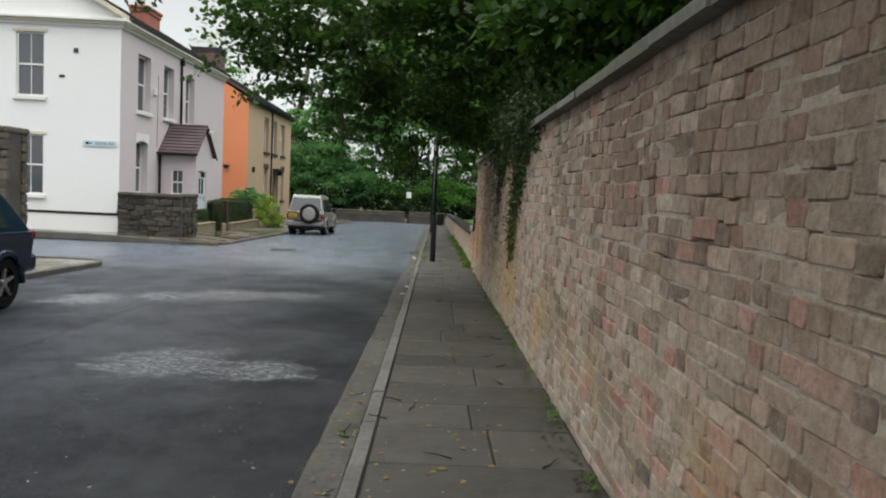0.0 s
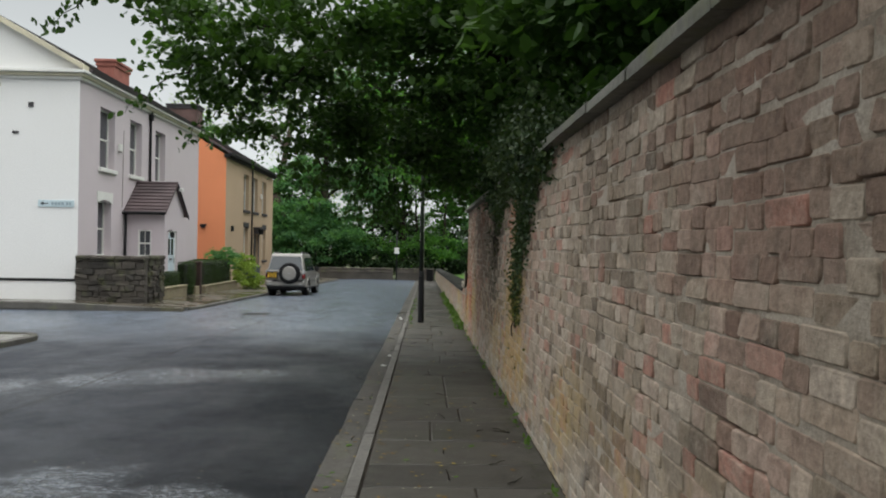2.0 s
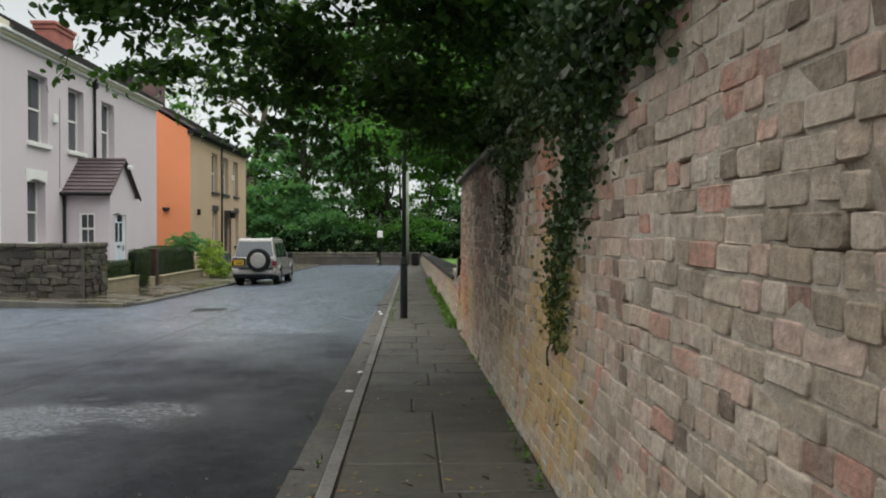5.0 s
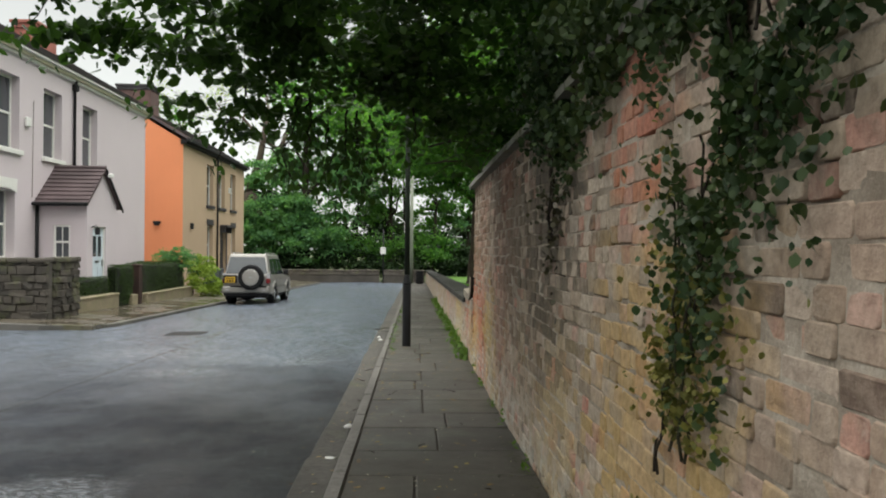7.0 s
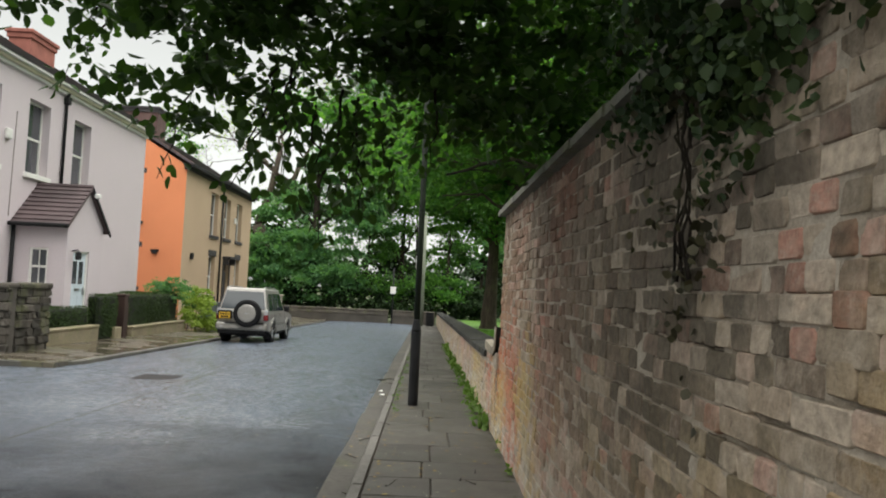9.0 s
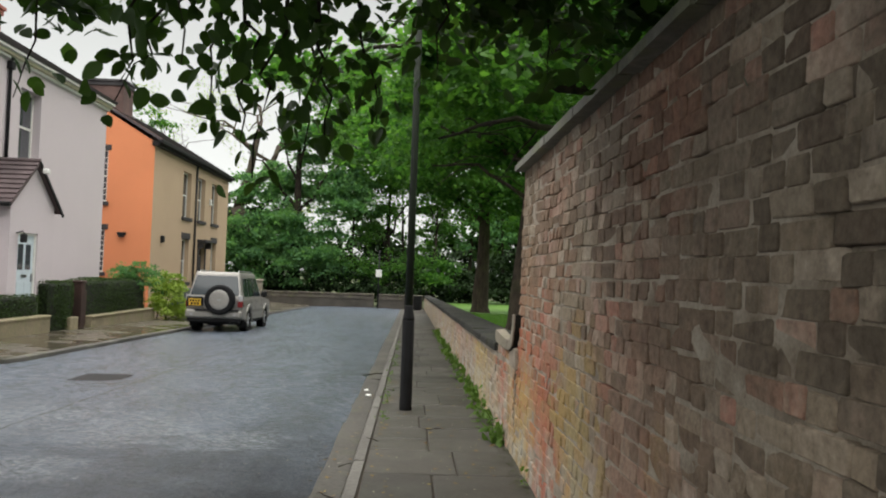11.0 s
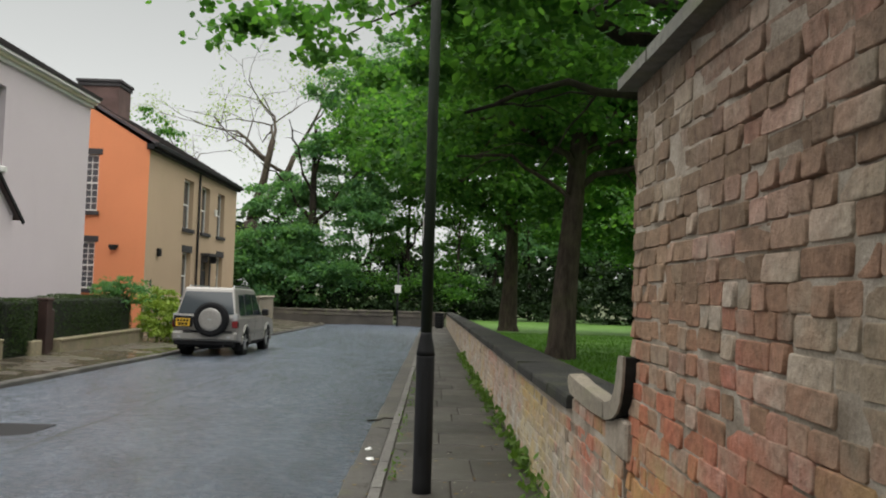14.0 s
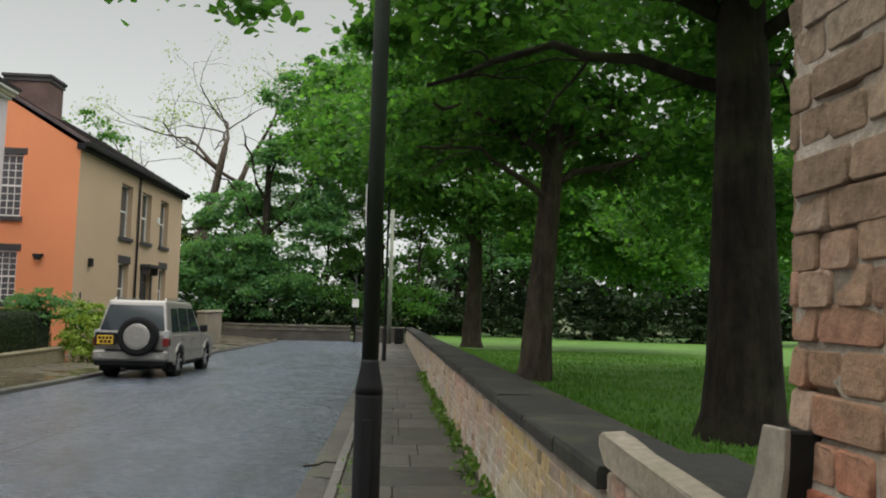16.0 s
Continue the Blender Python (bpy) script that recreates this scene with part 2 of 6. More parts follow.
    m.b.inputs["Coat Roughness"].default_value = 0.17
    m.b.inputs["Coat Tint"].default_value = (0.93, 0.97, 1.0, 1)
    ripple = m.n("ShaderNodeBump", Strength=0.6, Distance=0.03)
    m.link(m.math("ADD", lump, m.math("MULTIPLY", m.noise(34, 5, 0.7, (1.0, 1.8, 1.0)), 0.45)), ripple.inputs["Height"])
    m.link(ripple.outputs[0], m.b.inputs["Coat Normal"])
    m.link(m.ramp(wet, [(0.0, 0.3), (0.6, 0.7), (1.0, 1.0)]), m.b.inputs["Specular IOR Level"])
    m.bump(m.math("ADD", m.math("MULTIPLY", m.noise(110, 3, 0.8), 0.8), m.noise(20, 6, 0.75, (1.0, 2.0, 1.0))), 1.0, 0.045)
    return m.m


def flag():
    m = Mat("york_stone_flag", 0.7, 0, 0.4)
    c = m.mix(m.ran(), (0.052, 0.047, 0.039), (0.09, 0.082, 0.068))
    c = m.mix(1.0, c, m.ramp(m.noise(7, 6, 0.7), [(0.3, 0.65), (0.7, 1.15)]), "MULTIPLY")
    c = m.mix(m.ramp(m.noise(1.1, 5), [(0.45, 0.0), (0.7, 0.6)]), c, (0.075, 0.07, 0.058))
    c = m.mix(m.ramp(m.noise(90, 3), [(0.62, 0.0), (0.75, 0.5)]), c, (0.24, 0.22, 0.18))
    m.color(c)
    m.rough(m.ramp(m.noise(0.9, 4), [(0.35, 0.75), (0.65, 0.45)]))
    m.bump(m.noise(30, 6), 0.35, 0.01)
    return m.m


def render_coat(name, c, soot=0.25):
    """Painted roughcast with rain streaks."""
    m = Mat(name, 0.85, 0, 0.3)
    k = m.mix(m.ramp(m.noise(0.5, 4), [(0.35, 0.0), (0.7, soot)]), c, tuple(v * 0.72 for v in c))
    streak = m.ramp(m.noise(3.0, 4, 0.6, (1.0, 1.0, 0.12)), [(0.55, 0.0), (0.85, soot * 0.6)])
    k = m.mix(streak, k, tuple(v * 0.6 for v in c))
    m.color(m.mix(1.0, k, m.ramp(m.noise(30, 4), [(0.3, 0.86), (0.7, 1.0)]), "MULTIPLY"))
    m.bump(m.noise(60, 5), 0.3, 0.01)
    return m.m


def leaf_material(name, a, b, c, through_light=0.35, gloss=0.5):
    m = Mat(name, gloss, 0, 0.2)
    k = m.ramp(m.ran(True), [(0.0, a), (0.5, b), (1.0, c)])
    k = m.mix(m.ramp(m.noise(0.45, 3), [(0.4, 0.0), (0.65, 0.55)]), k, c)
    k = m.mix(m.ramp(m.noise(1.7, 3), [(0.35, 0.5), (0.55, 0.0)]), k, a)
    m.color(k)
    tr = m.t.nodes.new("ShaderNodeBsdfTranslucent")
    bright = m.mix(1.0, k, (1.7, 1.9, 0.9), "MULTIPLY")
    m.link(bright, tr.inputs[0])
    mx = m.t.nodes.new("ShaderNodeMixShader")
    mx.inputs[0].default_value = through_light
    m.link(m.b.outputs[0], mx.inputs[1]).link(tr.outputs[0], mx.inputs[2])
    m.link(mx.outputs[0], m.t.nodes["Material Output"].inputs[0])
    return m.m


def bark_material(name, a, b, moss=0.3):
    m = Mat(name, 0.95, 0, 0.2)
    c = m.ramp(m.noise(9, 6, 0.7, (1, 1, 0.25)), [(0.3, a), (0.65, b)])
    c = m.mix(m.ramp(m.noise(1.5, 4), [(0.5, 0.0), (0.7, moss)]), c, (0.09, 0.10, 0.04))
    m.color(c)
    m.bump(m.noise(14, 7, 0.7, (1, 1, 0.3)), 1.0, 0.04)
    return m.m


def glass(name="window_glass", tint=(0.02, 0.025, 0.03), shine=0.5):
    m = Mat(name, 0.05, 0, shine)
    m.color(tint)
    m.b.inputs["IOR"].default_value = 1.52
    return m.m


def grass_material(name, a, b):
    m = Mat(name, 0.8, 0, 0.25)
    c = m.ramp(m.noise(0.6, 5), [(0.3, a), (0.7, b)])
    m.color(m.mix(1.0, c, m.ramp(m.noise(60, 4), [(0.3, 0.6), (0.7, 1.15)]), "MULTIPLY"))
    m.bump(m.noise(80, 4), 0.6, 0.03)
    return m.m


M_MORTAR = mortar()
M_WETFLAG = wet_flag()
M_KERBDARK = stone("dark_kerb_stone", (0.10, 0.095, 0.085), (0.15, 0.14, 0.125), False, 0.25)
M_COPEDARK = stone("dark_coping_stone", (0.030, 0.029, 0.027), (0.045, 0.043, 0.038), False, 0.2)
# near-black colour for the shaded side of the curved stone
M_SHADEBLACK = plain("shade_black_stone", (0.018, 0.017, 0.015), 0.9, vary=0.4, spec=0.2)
M_SIGN = plain("sign_enamel", (0.55, 0.66, 0.70), 0.4, vary=0.08, bump=0.02)
M_SIGNINK = plain("faded_sign_ink", (0.30, 0.38, 0.42), 0.5, vary=0.1, bump=0.02)
M_STEEL = plain("dull_steel", (0.42, 0.42, 0.42), 0.35, 1.0, vary=0.1, bump=0.03)
M_COPE = stone("coping_stone", (0.25, 0.245, 0.21), (0.17, 0.165, 0.14), False, 0.6)
M_RUBBLE = stone("dark_rubble", (0.042, 0.038, 0.033), (0.11, 0.095, 0.078), False, 0.35)
M_BACKSTONE = stone("sooty_stone", (0.10, 0.088, 0.075), (0.16, 0.14, 0.115), False, 0.4)
M_YARDSTONE = stone("buff_stone", (0.33, 0.28, 0.18), (0.26, 0.22, 0.15), False, 0.5)
M_ROAD = wet_asphalt()
M_FLAG = flag()
M_KERB = stone("kerb_stone", (0.20, 0.19, 0.17), (0.16, 0.15, 0.135), False, 0.0)
M_SETT = stone("channel_stone", (0.10, 0.094, 0.084), (0.13, 0.12, 0.105), False, 0.2)
M_SOIL = plain("bare_soil", (0.055, 0.045, 0.033), 0.95, vary=0.4)
M_EARTH = grass_material("rough_ground", (0.05, 0.06, 0.025), (0.08, 0.10, 0.035))
M_LAWN = grass_material("lawn", (0.055, 0.13, 0.02), (0.115, 0.225, 0.035))
M_WHITE = render_coat("white_render", (0.82, 0.81, 0.79), 0.1)
M_LILAC = render_coat("lilac_grey_render", (0.60, 0.53, 0.55), 0.15)
M_ORANGE = render_coat("orange_render", (0.76, 0.28, 0.13), 0.25)
M_TAN = render_coat("tan_render", (0.50, 0.37, 0.25), 0.2)
M_TRIM = plain("white_trim", (0.78, 0.77, 0.73), 0.5, vary=0.08, bump=0.05)
M_CREAM = plain("cream_trim", (0.62, 0.57, 0.42), 0.6, vary=0.12, bump=0.05)
M_BLACK = plain("black_paint", (0.014, 0.014, 0.015), 0.6, vary=0.3, bump=0.08, spec=0.22)
M_SLATE = plain("roof_slate", (0.085, 0.07, 0.075), 0.6, vary=0.3, scale=5)
M_TILE = plain("porch_tile", (0.10, 0.07, 0.072), 0.7, vary=0.35, scale=6)
M_CHIM = plain("chimney_brick", (0.34, 0.125, 0.095), 0.9, vary=0.3)
M_CHIM2 = plain("sooty_chimney", (0.14, 0.085, 0.075), 0.9, vary=0.3)
M_REVEAL = plain("stone_reveal", (0.30, 0.265, 0.24), 0.8, vary=0.15)
M_DARKSTONE = plain("dark_painted_stone", (0.045, 0.04, 0.042), 0.7, vary=0.3)
M_GLASS = glass("window_glass", (0.055, 0.06, 0.068), 1.0)
M_DOOR = plain("pale_blue_door", (0.60, 0.68, 0.73), 0.4, vary=0.06, bump=0.02)
M_BARK = bark_material("grey_brown_bark", (0.026, 0.02, 0.015), (0.09, 0.07, 0.054))
M_BARK2 = bark_material("dark_bark", (0.009, 0.007, 0.006), (0.034, 0.026, 0.02))
M_LEAF = leaf_material("lime_leaf", (0.022, 0.046, 0.012), (0.034, 0.072, 0.017), (0.06, 0.115, 0.023), 0.3)
M_LEAF2 = leaf_material("sycamore_leaf", (0.026, 0.078, 0.018), (0.05, 0.13, 0.028), (0.105, 0.215, 0.042), 0.5, 0.6)
# paler, bluer green puts the haze of distance into the leaf colour
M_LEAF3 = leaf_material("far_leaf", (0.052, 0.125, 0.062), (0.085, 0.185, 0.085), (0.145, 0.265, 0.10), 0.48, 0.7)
M_GRASS = leaf_material("grass_blade", (0.05, 0.12, 0.018), (0.075, 0.165, 0.025), (0.12, 0.23, 0.04), 0.3, 0.7)
# near-black green: the deep shade under the far trees is in the colour
M_UNDER = leaf_material("shaded_undergrowth_leaf", (0.009, 0.019, 0.008), (0.016, 0.032, 0.012), (0.03, 0.056, 0.018), 0.2, 0.8)
M_HEDGE = leaf_material("hedge_leaf", (0.028, 0.048, 0.016), (0.04, 0.068, 0.022), (0.055, 0.085, 0.028), 0.2, 0.75)
M_LIMELEAF = leaf_material("yellow_green_leaf", (0.13, 0.20, 0.03), (0.19, 0.27, 0.04), (0.25, 0.32, 0.06), 0.3)
M_IVY = leaf_material("ivy_leaf", (0.018, 0.035, 0.014), (0.028, 0.052, 0.02), (0.06, 0.085, 0.03), 0.15, 0.4)
M_WEED = leaf_material("weed_leaf", (0.06, 0.11, 0.022), (0.085, 0.155, 0.03), (0.13, 0.21, 0.045), 0.3)

M_MORTARDARK = plain("dark_mortar", (0.075, 0.066, 0.055), 0.95, vary=0.3)
M_DARKWOOD = plain("dark_timber", (0.045, 0.022, 0.017), 0.6, vary=0.3)
M_HEDGEHEART = plain("hedge_twigs", (0.010, 0.014, 0.007), 0.95, vary=0.4)
M_BIN = plain("bin_plastic", (0.085, 0.095, 0.11), 0.5, vary=0.15)
M_PALESTONE = stone("pale_stone", (0.36, 0.31, 0.25), (0.30, 0.26, 0.20), False, 0.2)
M_TYRE = plain("tyre_rubber", (0.011, 0.011, 0.012), 0.85, vary=0.25, spec=0.2)
M_RIM = plain("alloy", (0.5, 0.5, 0.5), 0.35, 0.8, vary=0.1, bump=0.0)
M_SILVER = plain("silver_paint", (0.36, 0.34, 0.315), 0.3, 0.35, vary=0.08, scale=3, bump=0.0)
M_SILVERDARK = plain("silver_cladding", (0.29, 0.275, 0.25), 0.45, 0.3, vary=0.1, scale=3, bump=0.0)
M_NAVY = plain("navy_paint", (0.012, 0.022, 0.055), 0.15, 0.2, vary=0.1, scale=3, bump=0.0)
M_CARGLASS = glass("car_glass", (0.022, 0.03, 0.035), 0.5)
M_REDLAMP = plain("red_lamp", (0.17, 0.010, 0.012), 0.2, vary=0.1, bump=0.0)
M_CLEARLAMP = plain("clear_lamp", (0.42, 0.42, 0.42), 0.15, vary=0.1, bump=0.0)
M_PLATE = plain("yellow_plate", (0.78, 0.47, 0.03), 0.4, vary=0.05, bump=0.0)
M_POSTGREEN = plain("green_black_paint", (0.017, 0.023, 0.015), 0.6, vary=0.35, bump=0.05, spec=0.22)
M_POLE = plain("weathered_pole", (0.22, 0.24, 0.18), 0.8, vary=0.2)
M_VERGE = grass_material("mossy_verge", (0.06, 0.07, 0.02), (0.11, 0.12, 0.035))
M_YELLOWIVY = leaf_material("yellowing_ivy", (0.06, 0.06, 0.02), (0.12, 0.12, 0.03), (0.22, 0.20, 0.05), 0.15)
M_DRYIVY = leaf_material("withered_ivy", (0.03, 0.028, 0.02), (0.05, 0.05, 0.028), (0.08, 0.07, 0.04), 0.1)
M_DEADLEAF = leaf_material("dead_leaf", (0.12, 0.06, 0.025), (0.20, 0.12, 0.04), (0.30, 0.23, 0.07), 0.1)
M_MOSSBIT = leaf_material("moss_bit", (0.03, 0.03, 0.018), (0.05, 0.055, 0.025), (0.08, 0.09, 0.035), 0.05)
M_SOILBIT = leaf_material("soil_bit", (0.02, 0.018, 0.014), (0.035, 0.03, 0.022), (0.06, 0.05, 0.03), 0.05)
M_PALEBIT = leaf_material("pale_bit", (0.35, 0.31, 0.24), (0.45, 0.42, 0.34), (0.6, 0.57, 0.48), 0.1)


# ---- building helpers ----
rng = np.random.default_rng(7)


def ground(y):
    """The height of the near footway, which falls gently along the street."""
    return 0.12 - 0.0185 * max(-30.0, min(66.0, y))


def link(name, me, mat, parent=None, label="", smooth=False):
    ob = new(name, me)
    if mat:
        me.materials.append(mat)
    if smooth:
        me.polygons.foreach_set("use_smooth", [True] * len(me.polygons))
    if parent:
        ob.parent = parent
        if parent.type == "EMPTY":
            ob.matrix_parent_inverse = parent.matrix_basis.inverted()
    if label:
        tagged(ob, label)
    return ob


def part(name, bm, mat, parent=None, label="", smooth=False):
    """Links a bmesh as one mesh object, under a thing or a part where one is given."""
    me = bpy.data.meshes.new(name)
    bmesh.ops.recalc_face_normals(bm, faces=bm.faces)
    bm.to_mesh(me)
    bm.free()
    return link(name, me, mat, parent, label, smooth)


def thing(name, at, label, category, group="", kind=""):
    ob = new(name)
    ob.empty_display_size = 0.1
    ob.matrix_basis = Matrix.Translation(at)
    return tagged(ob, label, category, group, kind)


def box(bm, x0, x1, y0, y1, z0, z1, bevel=0.0, seg=1):
    m = Matrix.LocRotScale(((x0 + x1) / 2, (y0 + y1) / 2, (z0 + z1) / 2), None, (abs(x1 - x0), abs(y1 - y0), abs(z1 - z0)))
    made = bmesh.ops.create_cube(bm, size=1, matrix=m)["verts"]
    if bevel:
        edges = list({e for v in made for e in v.link_edges})
        bmesh.ops.bevel(bm, geom=edges, offset=bevel, segments=seg, affect="EDGES", profile=0.5)
    return bm


def boxes(*rows, bevel=0.0):
    bm = bmesh.new()
    for r in rows:
        box(bm, *r, bevel=bevel)
    return bm


def tube(bm, pts, radii, n=10, cap=True):
    """A tapered tube through the points."""
    rings = []
    pts = [Vector(p) for p in pts]
    for i, p in enumerate(pts):
        d = (pts[min(i + 1, len(pts) - 1)] - pts[max(i - 1, 0)]).normalized()
        side = d.orthogonal().normalized() if abs(d.z) > 0.9 else d.cross(Vector((0, 0, 1))).normalized()
        if abs(d.z) > 0.9:
            side = (Vector((1, 0, 0)) - d * d.x).normalized()
        up = d.cross(side)
        rings.append([bm.verts.new(p + radii[i] * (side * math.cos(2 * math.pi * k / n) + up * math.sin(2 * math.pi * k / n))) for k in range(n)])
    for a, b in zip(rings, rings[1:]):
        for k in range(n):
            bm.faces.new((a[k], a[(k + 1) % n], b[(k + 1) % n], b[k]))
    if cap:
        bm.faces.new(rings[0][::-1])
        bm.faces.new(rings[-1])
    return bm


def extrude_poly(bm, pts, d):
    """A prism: the outline pts moved by the vector d."""
    a = [bm.verts.new(p) for p in pts]
    b = [bm.verts.new(Vector(p) + Vector(d)) for p in pts]
    bm.faces.new(a)
    bm.faces.new(b[::-1])
    for k in range(len(a)):
        bm.faces.new((a[k], b[k], b[(k + 1) % len(a)], a[(k + 1) % len(a)]))
    return bm


def raw(name, verts, faces, mat, parent=None, label="", smooth=False):
    me = bpy.data.meshes.new(name)
    me.from_pydata(verts, [], faces)
    me.update()
    return link(name, me, mat, parent, label, smooth)


def strip(name, xs, ys, zf, mat, thick=0.3, kind="structure", label="", category="", wobble=0.0):
    """A slab of ground over the grid xs, ys with the height zf(x, y)."""
    verts = [(x, y, zf(x, y) + wobble * noise.noise((x * 0.7, y * 0.7, 3.0))) for y in ys for x in xs]
    nx, ny = len(xs), len(ys)
    faces = [(j * nx + i, j * nx + i + 1, (j + 1) * nx + i + 1, (j + 1) * nx + i) for j in range(ny - 1) for i in range(nx - 1)]
    k = len(verts)
    rim = [j * nx for j in range(ny)][::-1] + list(range(nx)) + [j * nx + nx - 1 for j in range(1, ny)] + [(ny - 1) * nx + i for i in range(nx - 2, 0, -1)]
    verts += [(verts[i][0], verts[i][1], verts[i][2] - thick) for i in rim]
    for a in range(len(rim)):
        b = (a + 1) % len(rim)
        faces.append((rim[a], k + a, k + b, rim[b]))
    ob = raw(name, verts, faces, mat, smooth=False)
    return tagged(ob, label, category, "", kind)


LEAF_SHAPE = np.array([(0, 0, 0), (0.30, 0.32, 0.06), (0.26, 0.68, 0.03), (0, 1.0, -0.08), (-0.26, 0.68, 0.03), (-0.30, 0.32, 0.06)])


OVAL = np.array([(0, -0.12, 0), (0, 0, 0), (0.2, 0.1, 0.04), (0.33, 0.34, 0.06), (0.31, 0.58, 0.04), (0.17, 0.84, -0.02), (0, 1.0, -0.09), (-0.17, 0.84, -0.02), (-0.31, 0.58, 0.04), (-0.33, 0.34, 0.06), (-0.2, 0.1, 0.04)])


def oval_leaves(name, centres, size, mat, parent, seed):
    """Close leaves with a rounded outline, folded along the midrib."""
    r = np.random.default_rng(seed)
    verts, faces = [], []
    for c in centres:
        m = Euler((r.normal(-0.9, 0.45), r.normal(0, 0.5), r.uniform(0, 6.3))).to_matrix()
        s = size * r.uniform(0.7, 1.25)
        k = len(verts)
        verts += [Vector(c) + m @ (Vector(p) * s) for p in OVAL]
        faces += [(k + 1, k + 2, k + 3, k + 4, k + 5, k + 6), (k + 1, k + 6, k + 7, k + 8, k + 9, k + 10)]
    return raw(name, verts, faces, mat, parent, smooth=True)


def leaf_mesh(name, centres, size, mat, parent=None, label="", droop=0.6, seed=1, broad=1.0, vary=0.35):
    """One mesh of many small folded leaves at the given centres."""
    r = np.random.default_rng(seed)
    n = len(centres)
    yaw = r.uniform(0, 2 * np.pi, n)
    tip = r.normal(-droop, 0.5, n)
    roll = r.normal(0, 0.5, n)
    s = size * (1 + r.uniform(-vary, vary, n))
    ay = np.stack([np.cos(yaw) * np.cos(tip), np.sin(yaw) * np.cos(tip), np.sin(tip)], 1)
    ax0 = np.stack([-np.sin(yaw), np.cos(yaw), np.zeros(n)], 1)
    az0 = np.cross(ax0, ay)
    ax = ax0 * np.cos(roll)[:, None] + az0 * np.sin(roll)[:, None]
    az = np.cross(ax, ay)
    L = LEAF_SHAPE * np.array([broad, 1, 1])
    v = centres[:, None, :] + s[:, None, None] * (L[None, :, 0, None] * ax[:, None] + (L[None, :, 1, None] - 0.4) * ay[:, None] + L[None, :, 2, None] * az[:, None])
    v = v.reshape(-1, 3)
    base = np.arange(n)[:, None] * 6
    f = np.concatenate([base + np.array([[0, 1, 2, 3]]), base + np.array([[0, 3, 4, 5]])], 1).reshape(-1)
    me = bpy.data.meshes.new(name)
    me.vertices.add(len(v))
    me.vertices.foreach_set("co", v.ravel())
    me.loops.add(len(f))
    me.loops.foreach_set("vertex_index", f)
    me.polygons.add(2 * n)
    me.polygons.foreach_set("loop_start", np.arange(2 * n) * 4)
    me.update(calc_edges=True)
    return link(name, me, mat, parent, label)


def clump_points(blobs, per, leaves, spread, seed):
    """Leaf centres: each blob (centre, radii) holds drooping boughs of leaves with gaps between them. per: sprays per cubic metre of shell."""
    r = np.random.default_rng(seed)
    out = []
    for cx, cy, cz, rx, ry, rz in blobs:
        n = max(3, int(per * rx * ry * rz * 4))
        size = np.array([rx, ry, rz])
        boughs = max(5, n // 11)
        d = r.normal(size=(boughs, 3))
        d /= np.linalg.norm(d, axis=1)[:, None]
        q = np.array([cx, cy, cz]) + d * (r.uniform(0.1, 1.0, boughs) ** 0.4)[:, None] * size * r.uniform(0.75, 1.12, boughs)[:, None]
        reach = (rx * ry * rz) ** (1 / 3) * r.uniform(0.2, 0.46, boughs) + spread * 0.5
        for p, big in zip(q, reach):
            k = max(4, int(n * leaves * 0.72 / boughs * r.uniform(0.5, 1.5)))
            e = r.normal(size=(k, 3))
            e /= np.linalg.norm(e, axis=1)[:, None]
            e[:, 2] = np.where(e[:, 2] < -0.25, -e[:, 2] * 0.5, e[:, 2])
            far = r.uniform(0.02, 1.0, k) ** 0.45
            lobe = np.array([noise.noise(Vector(v) * 2.4 + Vector(p)) for v in e])
            far *= 1.0 + 0.75 * lobe
            flat = np.array([1.0, 1.0, 0.62])
            c = e * far[:, None] * big * flat
            c[:, 2] -= 0.32 * big * far ** 2
            out.append(p + c + r.normal(size=(k, 3)) * spread * 0.14)
        stray = max(2, int(n * 0.28))
        d = r.normal(size=(stray, 3))
        d /= np.linalg.norm(d, axis=1)[:, None]
        for p in np.array([cx, cy, cz]) + d * r.uniform(0.3, 1.1, stray)[:, None] * size:
            out.append(p + r.normal(size=(int(r.integers(int(leaves * 0.5), int(leaves * 1.5) + 1)), 3)) * np.array([spread, spread, spread * 0.5]))
    return np.concatenate(out)


def limb(bm, a, b, r0, r1, sag=0.3, steps=6, seed=0):
    """A crooked branch from a to b."""
    r = np.random.default_rng(seed)
    a, b = Vector(a), Vector(b)
    pts, rad = [], []
    size = (b - a).length
    for i in range(steps + 1):
        f = i / steps
        p = a.lerp(b, f) + Vector((0, 0, sag * math.sin(math.pi * f)))
        if 0 < i < steps:
            p += Vector(r.normal(size=3) * size * 0.025)
        pts.append(p)
        rad.append(r0 + (r1 - r0) * f)
    tube(bm, pts, rad, 8)
    return pts


